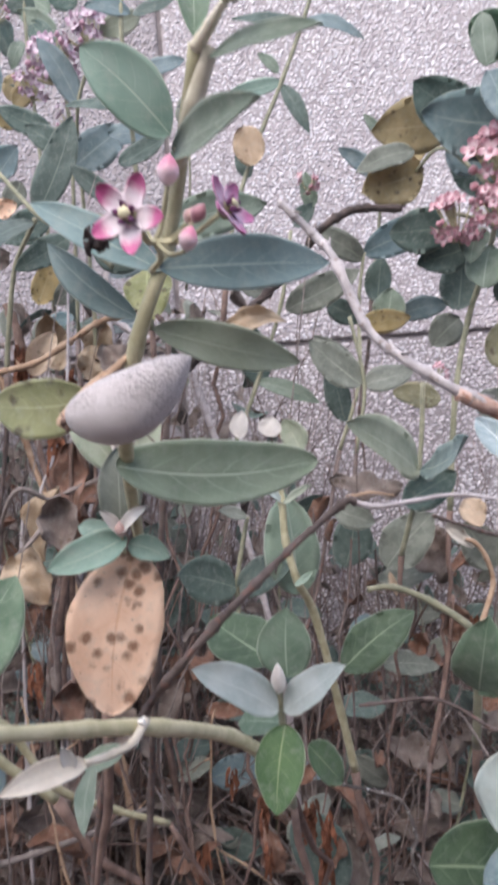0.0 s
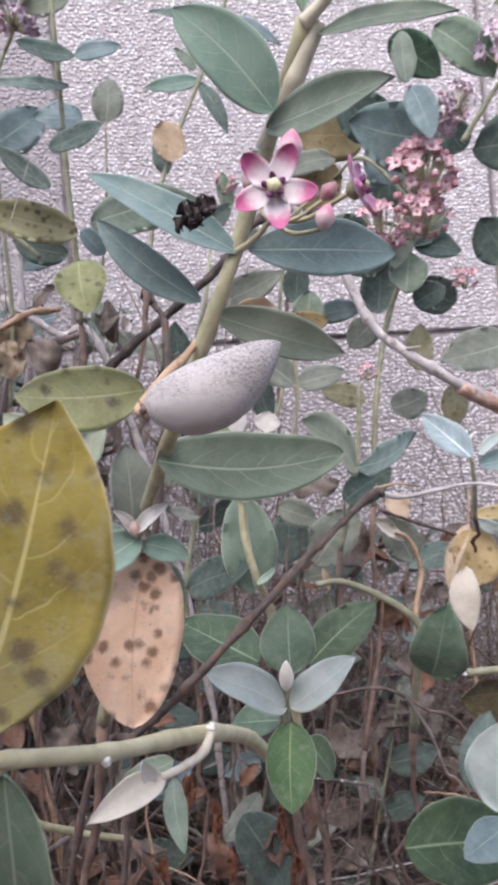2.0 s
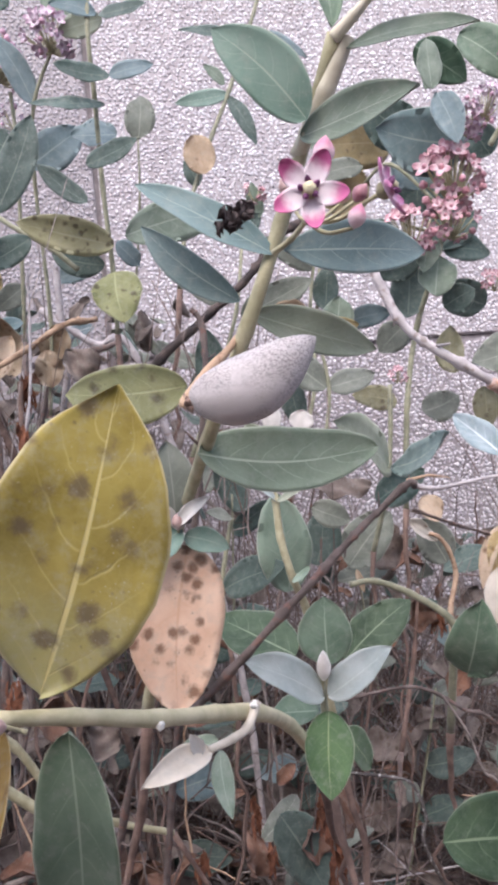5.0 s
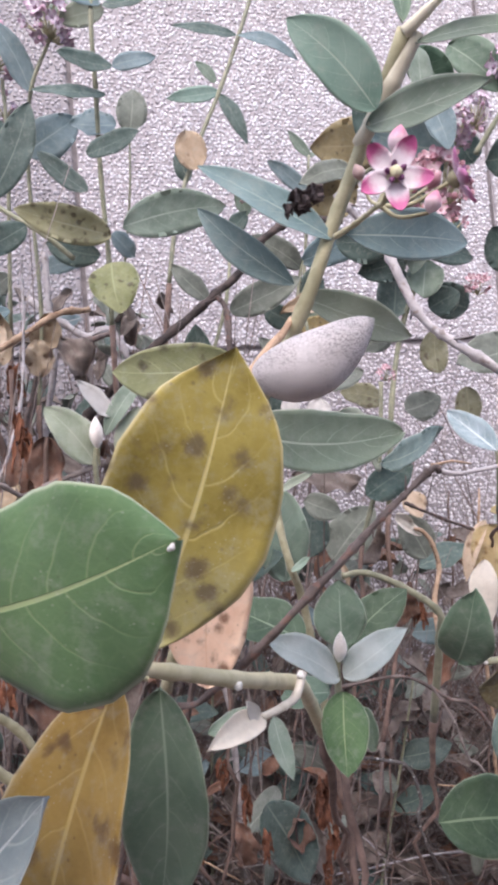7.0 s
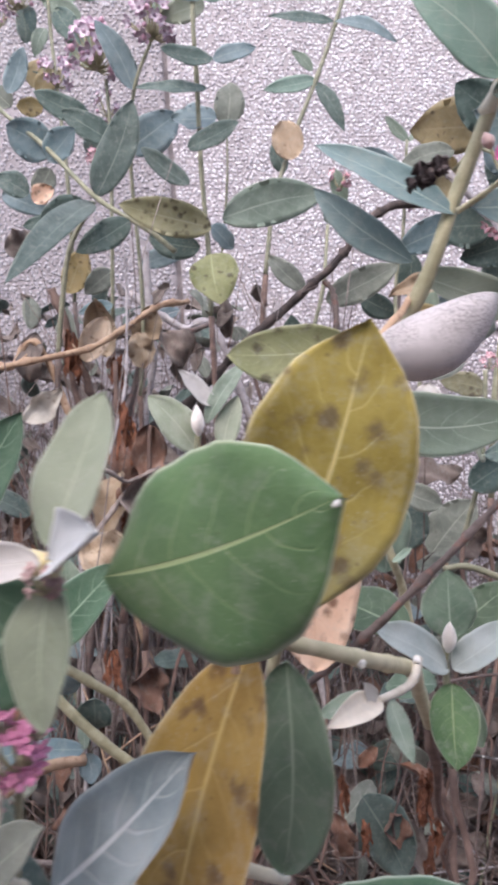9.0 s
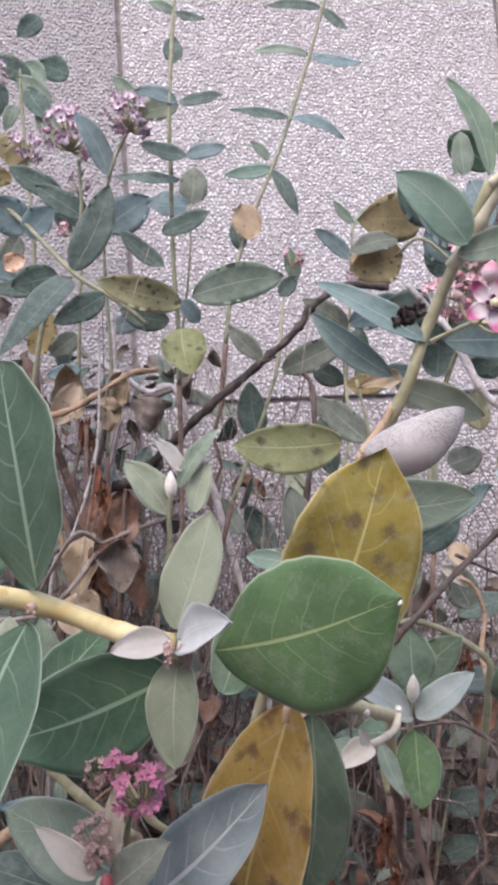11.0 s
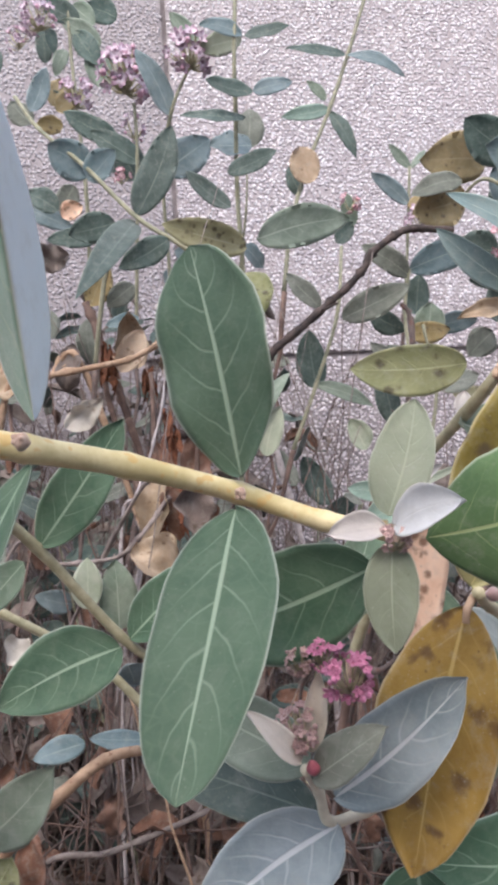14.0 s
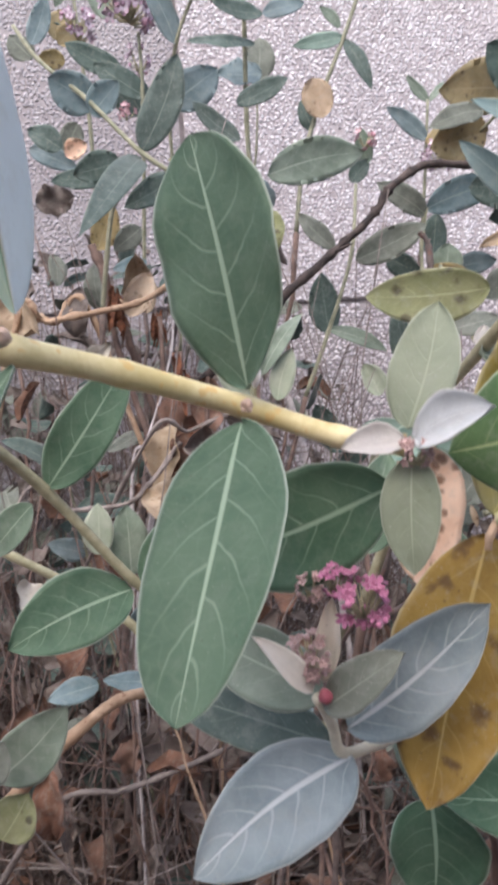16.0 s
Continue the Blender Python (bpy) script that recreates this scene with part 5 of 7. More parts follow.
leaf(I, (0.053, 1.041, 1.615), (-0.04, 1.022, 1.61), 0.0238, (0.17, -0.92, 0.36), LEAF["gd"], 0.12, 0.05)
leaf(I, (0.023, 1.041, 1.535), (0.092, 1.022, 1.56), 0.0314, (-0.29, -0.95, 0.08), LEAF["gd"], 0.12, 0.05)
leaf(I, (0.066, 1.079, 1.594), (0.004, 1.079, 1.595), 0.0560, (0.0, -0.88, 0.47), LEAF["gb"], 0.12, 0.05)
leaf(I, (0.064, 1.079, 1.453), (0.219, 1.117, 1.497), 0.0622, (0.27, -0.95, -0.15), LEAF["gg"], 0.12, 0.05)
leaf(I, (0.048, 1.079, 1.441), (-0.074, 1.05, 1.467), 0.0500, (0.13, -0.91, -0.39), LEAF["yp"], 0.15, 0.05)
leaf(I, (0.032, 1.117, 1.425), (-0.043, 1.136, 1.451), 0.0399, (-0.31, -0.92, -0.22), LEAF["gd"], 0.12, 0.05)
leaf(I, (0.046, 1.079, 1.404), (0.053, 1.06, 1.33), 0.0679, (-0.1, -0.97, 0.24), LEAF["yg"], 0.12, 0.05)
leaf(I, (0.05, 1.117, 1.457), (0.082, 1.136, 1.428), 0.0365, (0.1, -0.9, 0.4), LEAF["gb"], 0.12, 0.05)
leaf(I, (0.021, 1.022, 1.478), (-0.038, 1.022, 1.53), 0.0281, (0.04, -1, 0.05), LEAF["gd"], 0.12, 0.05)

P = plant("milkweed_shrub", (-0.24, 1.24, 0.25), "slanting milkweed stem with blue-green leaves before the wall")
stem(P, [(-0.004, 1.088, 1.413), (-0.043, 1.098, 1.451), (-0.108, 1.107, 1.499), (-0.182, 1.136, 1.59), (-0.251, 1.164, 1.663), (-0.287, 1.183, 1.724)], 0.0038, 0.0030, STEM_THIN)
woody_base(P, [(-0.245, 1.245, 0.23), (-0.234, 1.204, 0.825), (-0.185, 1.155, 1.288)], 0.0022, 0.0049)
stem(P, [(-0.185, 1.155, 1.288), (-0.172, 1.145, 1.365), (-0.155, 1.136, 1.44), (-0.113, 1.107, 1.495)], 0.0039, 0.0033, STEM_THIN)
leaf(P, (-0.172, 1.145, 1.584), (-0.237, 1.145, 1.627), 0.0598, (-0.18, -0.95, -0.27), LEAF["gb"], 0.12, 0.05)
leaf(P, (-0.178, 1.136, 1.568), (-0.135, 1.117, 1.606), 0.0451, (-0.23, -0.95, -0.21), LEAF["gb"], 0.15, 0.05)
leaf(P, (-0.111, 1.088, 1.483), (-0.174, 0.853, 1.321), 0.0394, (0.36, -0.59, 0.72), LEAF["gd"], 0.12, 0.05)
leaf(P, (-0.108, 1.107, 1.503), (-0.049, 1.098, 1.634), 0.0545, (-0.04, -1, -0.05), LEAF["gd"], 0.12, 0.05)
leaf(P, (-0.064, 1.098, 1.462), (-0.138, 1.079, 1.415), 0.0400, (0.24, -0.97, 0.02), LEAF["gd"], 0.12, 0.05)
leaf(P, (-0.149, 1.308, 1.567), (-0.23, 1.308, 1.548), 0.0539, (0.04, -0.98, -0.18), LEAF["gd"], 0.12, 0.05)

Q = plant("milkweed_shrub", (-0.1, 1.26, 0.25), "milkweed stem topped with a mauve flower cluster")
woody_base(Q, [(-0.104, 1.262, 0.23), (-0.098, 1.224, 0.789), (-0.074, 1.212, 1.228)], 0.0018, 0.0040)
stem(Q, [(-0.074, 1.212, 1.228), (-0.061, 1.212, 1.377), (-0.064, 1.193, 1.588), (-0.048, 1.136, 1.67), (-0.011, 1.117, 1.745)], 0.0032, 0.0025, STEM_THIN)
woody_base(Q, [(-0.152, 1.462, 0.23), (-0.147, 1.42, 0.871), (-0.125, 1.357, 1.372)], 0.0020, 0.0045)
stem(Q, [(-0.125, 1.357, 1.372), (-0.104, 1.308, 1.669), (-0.103, 1.289, 1.774)], 0.0036, 0.0029, STEM_THIN)
leaf(Q, (-0.048, 1.136, 1.668), (-0.097, 1.117, 1.764), 0.0388, (0.23, -0.97, -0.08), LEAF["gb"], 0.15, 0.05)
leaf(Q, (-0.065, 1.164, 1.592), (0.014, 1.164, 1.648), 0.0606, (0.09, -0.99, -0.13), LEAF["gb"], 0.12, 0.05)
leaf(Q, (-0.137, 1.308, 1.722), (-0.228, 1.308, 1.769), 0.0423, (-0.07, -0.99, -0.13), LEAF["gd"], 0.12, 0.05)
leaf(Q, (-0.099, 1.308, 1.675), (-0.183, 1.308, 1.734), 0.0472, (-0.01, -1, -0.01), LEAF["gd"], 0.12, 0.05)
leaf(Q, (-0.105, 1.357, 1.665), (-0.135, 1.357, 1.748), 0.0676, (-0.14, -0.99, -0.05), LEAF["gd"], 0.12, 0.05)
leaf(Q, (0.011, 1.212, 1.839), (-0.036, 1.212, 1.887), 0.0290, (-0.1, -0.99, -0.1), LEAF["gg"], 0.12, 0.05)

J = plant("milkweed_shrub", (0.06, 1.41, 0.25), "thin milkweed stem with a dried disc-shaped leaf")
woody_base(J, [(0.064, 1.41, 0.23), (0.079, 1.333, 0.909), (0.146, 1.308, 1.435)], 0.0023, 0.0052)
stem(J, [(0.146, 1.308, 1.435), (0.173, 1.328, 1.568), (0.218, 1.347, 1.69), (0.273, 1.357, 1.809), (0.319, 1.366, 1.92), (0.372, 1.376, 2.062), (0.415, 1.395, 2.185), (0.449, 1.405, 2.282)], 0.0042, 0.0036, STEM_THIN)
woody_base(J, [(0.337, 1.54, 0.23), (0.351, 1.454, 0.898), (0.416, 1.425, 1.413)], 0.0019, 0.0043)
stem(J, [(0.416, 1.425, 1.413), (0.446, 1.454, 1.562), (0.476, 1.483, 1.745)], 0.0034, 0.0030, STEM_THIN)
stem(J, [(0.070, 1.40, 1.45), (0.092, 1.345, 1.6), (0.100, 1.335, 1.716)], 0.0024, 0.0017, STEM_THIN)
leaf(J, (0.100, 1.335, 1.712), (0.110, 1.335, 1.792), 0.0560, (-0.10, -0.98, 0.1), LEAF["gn"], 0.1, 0.04)
leaf(J, (0.311, 1.357, 1.911), (0.189, 1.337, 1.913), 0.0259, (0.16, -0.97, 0.18), LEAF["gd"], 0.12, 0.05)
leaf(J, (0.313, 1.357, 1.911), (0.421, 1.337, 1.862), 0.0284, (-0.08, -0.97, 0.21), LEAF["gb"], 0.12, 0.05)
leaf(J, (0.372, 1.376, 2.062), (0.249, 1.366, 2.059), 0.0256, (0.08, -0.99, 0.15), LEAF["gg"], 0.12, 0.05)
leaf(J, (0.373, 1.376, 2.062), (0.482, 1.366, 2.045), 0.0284, (-0.07, -0.99, 0.15), LEAF["gb"], 0.12, 0.05)
leaf(J, (0.415, 1.395, 2.185), (0.284, 1.386, 2.176), 0.0263, (0.06, -0.99, 0.11), LEAF["gd"], 0.12, 0.05)
leaf(J, (0.415, 1.395, 2.185), (0.464, 1.386, 2.134), 0.0237, (-0.22, -0.97, -0.04), LEAF["gd"], 0.12, 0.05)
leaf(J, (0.27, 1.357, 1.803), (0.17, 1.337, 1.777), 0.0307, (0.21, -0.97, -0.07), LEAF["gs2"], 0.12, 0.05)
leaf(J, (0.27, 1.357, 1.798), (0.311, 1.337, 1.697), 0.0308, (-0.19, -0.97, 0.11), LEAF["gd"], 0.12, 0.05)
leaf(J, (0.267, 1.366, 1.826), (0.231, 1.366, 1.864), 0.0213, (-0.14, -0.98, -0.13), LEAF["gg"], 0.12, 0.05)
leaf(J, (0.213, 1.318, 1.640), (0.195, 1.312, 1.706), 0.0560, (-0.25, -0.95, 0.1), LEAF["dt"], 0.12, 0.05, (0.5, 0.5))
leaf(J, (0.202, 1.366, 1.638), (0.184, 1.366, 1.694), 0.0321, (-0.32, -0.94, -0.1), LEAF["gd"], 0.12, 0.05)
leaf(J, (0.487, 1.503, 1.751), (0.441, 1.503, 1.807), 0.0239, (-0.16, -0.98, -0.13), LEAF["gg"], 0.12, 0.05)
leaf(J, (0.487, 1.503, 1.751), (0.524, 1.503, 1.794), 0.0166, (-0.28, -0.93, 0.24), LEAF["gg"], 0.12, 0.05)
leaf(J, (0.456, 1.454, 1.653), (0.377, 1.454, 1.72), 0.0354, (-0.22, -0.94, -0.26), LEAF["gb"], 0.12, 0.05)
leaf(J, (0.44, 1.425, 1.633), (0.548, 1.405, 1.705), 0.0414, (-0.26, -0.96, 0.13), LEAF["ol"], 0.12, 0.05)
leaf(J, (0.315, 1.405, 1.589), (0.305, 1.405, 1.658), 0.0333, (-0.35, -0.94, -0.05), LEAF["gg"], 0.12, 0.05)
leaf(J, (0.28, 1.405, 1.555), (0.318, 1.405, 1.597), 0.0348, (0.01, -1, -0.01), LEAF["gd"], 0.12, 0.05)

M = plant("milkweed_shrub", (0.01, 1.34, 0.25), "grey-green milkweed bush low against the pebbled wall")
woody_base(M, [(0.013, 1.339, 0.23), (0.035, 1.301, 0.758), (0.139, 1.289, 1.146)], 0.0023, 0.0050)
stem(M, [(0.139, 1.289, 1.146), (0.187, 1.289, 1.255), (0.237, 1.289, 1.386), (0.266, 1.328, 1.523)], 0.0040, 0.0030, STEM_THIN)
woody_base(M, [(0.211, 1.31, 0.23), (0.229, 1.272, 0.747), (0.315, 1.26, 1.135)], 0.0019, 0.0043)
stem(M, [(0.315, 1.26, 1.135), (0.354, 1.26, 1.244), (0.372, 1.308, 1.386), (0.387, 1.308, 1.471)], 0.0034, 0.0030, STEM_THIN)
leaf(M, (0.212, 1.308, 1.404), (0.151, 1.308, 1.469), 0.0373, (0, -1, 0), LEAF["gn"], 0.15, 0.05)
leaf(M, (0.245, 1.289, 1.378), (0.371, 1.27, 1.431), 0.0557, (-0.09, -0.99, -0.13), LEAF["gn"], 0.12, 0.05)
leaf(M, (0.386, 1.308, 1.458), (0.298, 1.308, 1.518), 0.0441, (-0.15, -0.97, -0.21), LEAF["gn"], 0.12, 0.05)
leaf(M, (0.386, 1.308, 1.469), (0.525, 1.289, 1.504), 0.0595, (-0.08, -0.98, -0.2), LEAF["gb"], 0.12, 0.05)
leaf(M, (0.413, 1.357, 1.394), (0.426, 1.357, 1.476), 0.0495, (-0.35, -0.94, 0.05), LEAF["gd"], 0.12, 0.05)
leaf(M, (0.421, 1.328, 1.346), (0.434, 1.328, 1.411), 0.0585, (-0.35, -0.93, 0.07), LEAF["gg"], 0.12, 0.05)
leaf(M, (0.372, 1.308, 1.352), (0.459, 1.308, 1.354), 0.0416, (0, -0.98, -0.19), LEAF["ol"], 0.12, 0.05)
leaf(M, (0.451, 1.357, 1.368), (0.539, 1.357, 1.381), 0.0435, (0.02, -0.99, -0.13), LEAF["gb"], 0.12, 0.05)
leaf(M, (0.194, 1.308, 1.255), (0.186, 1.308, 1.363), 0.0562, (-0.25, -0.97, -0.02), LEAF["gd"], 0.12, 0.05)
leaf(M, (0.356, 1.26, 1.241), (0.285, 1.26, 1.327), 0.0402, (-0.14, -0.98, -0.12), LEAF["gn"], 0.15, 0.05)
leaf(M, (0.334, 1.308, 1.183), (0.315, 1.308, 1.291), 0.0450, (-0.34, -0.94, -0.06), LEAF["gd"], 0.12, 0.05)
leaf(M, (0.188, 1.289, 1.26), (0.294, 1.289, 1.217), 0.0332, (0.12, -0.95, 0.29), LEAF["gg"], 0.12, 0.05)
leaf(M, (0.249, 1.212, 1.137), (0.223, 1.212, 1.19), 0.0419, (0.05, -1, 0.03), LEAF["gp"], 0.3, 0.05)
leaf(M, (0.324, 1.357, 1.399), (0.389, 1.357, 1.364), 0.0450, (-0.16, -0.94, -0.3), LEAF["gd"], 0.12, 0.05)

K = plant("milkweed_shrub", (0.09, 0.92, 0.25), "low green milkweed branch over dry twigs")
woody_base(K, [(0.17, 1.0, 0.23), (0.13, 0.93, 0.55), (0.059, 0.87, 0.756)], 0.0022, 0.0030)
stem(K, [(0.059, 0.87, 0.756), (0.007, 0.84, 0.79), (-0.036, 0.80, 0.835), (-0.07, 0.78, 0.90), (-0.102, 0.76, 0.934), (-0.14, 0.741, 0.971), (-0.203, 0.704, 1.06), (-0.244, 0.649, 1.114), (-0.302, 0.63, 1.169)], 0.0032, 0.0050, STEM_TAN)
stem(K, [(-0.21, 0.788, 0.967), (-0.25, 0.778, 0.995), (-0.308, 0.769, 1.033)], 0.0044, 0.0038, STEM_TAN)
woody_base(K, [(0.073, 0.943, 0.23), (0.051, 0.902, 0.582), (-0.053, 0.853, 0.796)], 0.0030, 0.0067)
stem(K, [(-0.053, 0.853, 0.796), (-0.105, 0.834, 0.852), (-0.161, 0.834, 0.916)], 0.0054, 0.0047, STEM_TAN)
woody_base(K, [(-0.459, 0.969, 0.23), (-0.443, 0.928, 0.495), (-0.368, 0.881, 0.65)], 0.0041, 0.0090)
stem(K, [(-0.368, 0.881, 0.65), (-0.272, 0.834, 0.752), (-0.219, 0.834, 0.797), (-0.173, 0.853, 0.821), (-0.131, 0.881, 0.816)], 0.0072, 0.0055, BARK["tan"])
leaf(K, (-0.201, 0.704, 1.063), (-0.126, 0.686, 1.165), 0.0482, (-0.16, -0.99, -0.06), LEAF["gm"], 0.12, 0.06)
leaf(K, (-0.142, 0.741, 0.963), (-0.244, 0.704, 0.931), 0.0667, (0.18, -0.88, 0.45), LEAF["gm"], 0.12, 0.06)
leaf(K, (-0.133, 0.741, 0.97), (-0.063, 0.723, 1.038), 0.0449, (-0.39, -0.91, 0.16), LEAF["gm"], 0.12, 0.06)
leaf(K, (-0.219, 0.723, 1.048), (-0.264, 0.741, 1.003), 0.0313, (-0.33, -0.94, -0.05), LEAF["g"], 0.12, 0.06)
leaf(K, (-0.284, 0.788, 0.784), (-0.21, 0.76, 0.856), 0.0542, (-0.32, -0.95, -0.04), LEAF["gg"], 0.12, 0.05)
leaf(K, (-0.289, 0.741, 0.802), (-0.263, 0.741, 0.839), 0.0351, (-0.04, -1, 0.03), LEAF["gn"], 0.12, 0.05)
leaf(K, (-0.277, 0.76, 0.741), (-0.25, 0.76, 0.781), 0.0464, (-0.08, -0.99, 0.06), LEAF["yg"], 0.12, 0.05)
leaf(K, (-0.131, 0.881, 0.826), (-0.19, 0.871, 0.838), 0.0239, (0.25, -0.75, 0.61), LEAF["gb"], 0.12, 0.05)
leaf(K, (-0.128, 0.881, 0.822), (-0.123, 0.871, 0.794), 0.0238, (0.03, -0.94, 0.34), LEAF["gb"], 0.12, 0.05)
leaf(K, (-0.13, 0.881, 0.826), (-0.129, 0.89, 0.86), 0.0149, (-0.32, -0.91, 0.25), LEAF["gg"], 0.12, 0.05)
leaf(K, (-0.196, 0.881, 0.83), (-0.25, 0.871, 0.822), 0.0289, (0.09, -0.86, 0.5), LEAF["gb"], 0.12, 0.05)
leaf(K, (-0.143, 0.834, 0.923), (-0.136, 0.853, 0.894), 0.0361, (0.27, -0.83, -0.48), LEAF["gb"], 0.12, 0.05)
leaf(K, (-0.109, 0.834, 0.894), (-0.114, 0.853, 0.855), 0.0362, (-0.1, -0.9, -0.43), LEAF["gd"], 0.12, 0.05)
leaf(K, (-0.196, 0.975, 0.957), (-0.193, 0.975, 1.02), 0.0383, (0.1, -1, 0), LEAF["gp"], 0.12, 0.05)
leaf(K, (-0.16, 0.993, 0.924), (-0.161, 0.993, 1.013), 0.0508, (0.06, -1, 0), LEAF["gg"], 0.12, 0.05)

N = plant("milkweed_shrub", (0.28, 1.08, 0.25), "pale milkweed sapling with folded young leaves")
woody_base(N, [(0.32, 1.12, 0.23), (0.335, 1.09, 0.665), (0.36, 1.05, 0.991)], 0.0022, 0.0036)
stem(N, [(0.36, 1.05, 0.991), (0.382, 1.035, 1.07), (0.387, 1.03, 1.101), (0.395, 1.03, 1.16), (0.40, 1.03, 1.215)], 0.0036, 0.0030, STEM_THIN)
woody_base(N, [(0.26, 1.167, 0.23), (0.271, 1.129, 0.737), (0.32, 1.117, 1.129)], 0.0018, 0.0030)
stem(N, [(0.32, 1.117, 1.129), (0.339, 1.117, 1.225), (0.325, 1.117, 1.325)], 0.0030, 0.0025, STEM_THIN)
woody_base(N, [(0.631, 1.167, 0.23), (0.638, 1.129, 0.736), (0.673, 1.117, 1.131)], 0.0018, 0.0033)
stem(N, [(0.673, 1.117, 1.131), (0.693, 1.117, 1.275)], 0.0033, 0.0028, STEM_THIN)
woody_base(N, [(0.62, 1.22, 0.23), (0.60, 1.18, 0.6), (0.571, 1.1, 0.876), (0.567, 1.06, 0.955), (0.458, 0.86, 1.041)], 0.0018, 0.0028)
stem(N, [(0.458, 0.86, 1.041), (0.447, 0.835, 1.08), (0.441, 0.825, 1.109)], 0.0028, 0.0022, STEM_THIN)
leaf(N, (0.382, 1.024, 1.103), (0.281, 0.89, 1.167), 0.0640, (0.3, -0.9, 0.3), LEAF["gq"], 0.18, 0.05)
leaf(N, (0.390, 1.024, 1.103), (0.405, 0.87, 1.141), 0.0440, (-0.75, -0.45, 0.45), LEAF["ga"], 0.18, 0.05)
leaf(N, (0.362, 1.022, 1.06), (0.433, 1.022, 1.097), 0.0474, (-0.1, -0.98, 0.19), LEAF["gd"], 0.12, 0.05)
leaf(N, (0.441, 0.825, 1.110), (0.418, 0.885, 1.159), 0.0330, (-0.2, -0.93, 0.1), LEAF["gs"], 0.1, 0.03, (0.6, 0.75), 0.4)
leaf(N, (0.448, 0.825, 1.101), (0.511, 0.83, 1.106), 0.0250, (-0.15, -0.87, 0.48), LEAF["ga"], 0.2, 0.05)
leaf(N, (0.448, 0.823, 1.112), (0.483, 0.83, 1.132), 0.0130, (-0.3, -0.87, 0.3), LEAF["gf"], 0.3, 0.05)
leaf(N, (0.335, 1.117, 1.226), (0.264, 1.117, 1.295), 0.0522, (0.11, -0.99, 0.11), LEAF["gn"], 0.12, 0.05)
leaf(N, (0.339, 1.117, 1.227), (0.411, 1.117, 1.242), 0.0419, (-0.06, -0.95, 0.31), LEAF["gn"], 0.12, 0.05)
leaf(N, (0.459, 1.164, 1.2), (0.387, 1.164, 1.217), 0.0420, (0.05, -0.98, 0.21), LEAF["od"], 0.12, 0.05)
leaf(N, (0.558, 1.164, 1.238), (0.56, 1.164, 1.314), 0.0465, (-0.55, -0.83, 0.01), LEAF["od"], 0.12, 0.05)
leaf(N, (0.686, 1.117, 1.268), (0.565, 1.117, 1.246), 0.0720, (-0.06, -0.95, 0.32), LEAF["gn"], 0.12, 0.05)
leaf(N, (0.371, 1.069, 1.078), (0.273, 1.069, 1.096), 0.0383, (0.09, -0.86, 0.51), LEAF["gy"], 0.12, 0.05)
leaf(N, (0.273, 1.022, 1.062), (0.324, 1.022, 1.039), 0.0376, (0.08, -0.98, 0.17), LEAF["gn"], 0.12, 0.05)
leaf(N, (0.294, 1.117, 0.97), (0.311, 1.117, 1.053), 0.0569, (-0.2, -0.98, 0.04), LEAF["gd"], 0.12, 0.05)
leaf(N, (0.368, 1.212, 0.947), (0.447, 1.212, 1.027), 0.0747, (-0.32, -0.89, 0.31), LEAF["gn"], 0.12, 0.05)
leaf(N, (0.463, 1.26, 0.925), (0.433, 1.26, 1.015), 0.0746, (-0.05, -1, -0.02), LEAF["gy"], 0.12, 0.05)
leaf(N, (0.534, 1.212, 0.935), (0.495, 1.212, 1.01), 0.0627, (-0.07, -1, -0.04), LEAF["gn"], 0.12, 0.05)
leaf(N, (0.542, 1.308, 1.346), (0.49, 1.308, 1.301), 0.0580, (-0.07, -0.99, 0.08), LEAF["gn"], 0.12, 0.05)
leaf(N, (0.539, 1.26, 1.187), (0.608, 1.26, 1.209), 0.0565, (-0.08, -0.97, 0.24), LEAF["gn"], 0.12, 0.05)
leaf(N, (0.604, 1.16, 1.213), (0.603, 1.164, 1.144), 0.0430, (-0.3, -0.95, 0.09), LEAF["od"], 0.12, 0.05)

R = plant("milkweed_shrub", (0.43, 1.12, 0.25), "milkweed stem with withered pale and brown leaves")
woody_base(R, [(0.43, 1.116, 0.23), (0.43, 1.075, 0.527), (0.432, 1.022, 0.746)], 0.0025, 0.0057)
stem(R, [(0.432, 1.022, 0.746), (0.428, 0.975, 0.87), (0.422, 0.962, 0.909), (0.379, 0.972, 0.944), (0.332, 0.972, 0.966), (0.30, 0.97, 0.966)], 0.0057, 0.0036, STEM_THIN)
stem(R, [(0.428, 0.975, 0.87), (0.462, 1.05, 0.90), (0.488, 1.08, 0.939), (0.482, 1.082, 0.975), (0.470, 1.085, 0.995), (0.458, 1.09, 1.001)], 0.0040, 0.0028, BARK["tan"])
woody_base(R, [(0.775, 0.978, 0.23), (0.744, 0.941, 0.629), (0.6, 0.928, 0.837)], 0.0022, 0.0049)
stem(R, [(0.6, 0.928, 0.837), (0.537, 0.928, 0.844), (0.472, 0.94, 0.843)], 0.0052, 0.0044, STEM_THIN)
white_node(R, (0.466, 0.935, 0.847), (0, -1, 0), 0.0050)
woody_base(R, [(0.464, 0.854, 0.23), (0.455, 0.811, 0.514), (0.411, 0.741, 0.701)], 0.0018, 0.0030)
stem(R, [(0.411, 0.741, 0.701), (0.357, 0.667, 0.832)], 0.0030, 0.0020, STEM_THIN)
leaf(R, (0.392, 0.862, 0.876), (0.386, 0.80, 0.966), 0.0600, (-0.47, -0.87, 0.18), LEAF["g"], 0.12, 0.05)
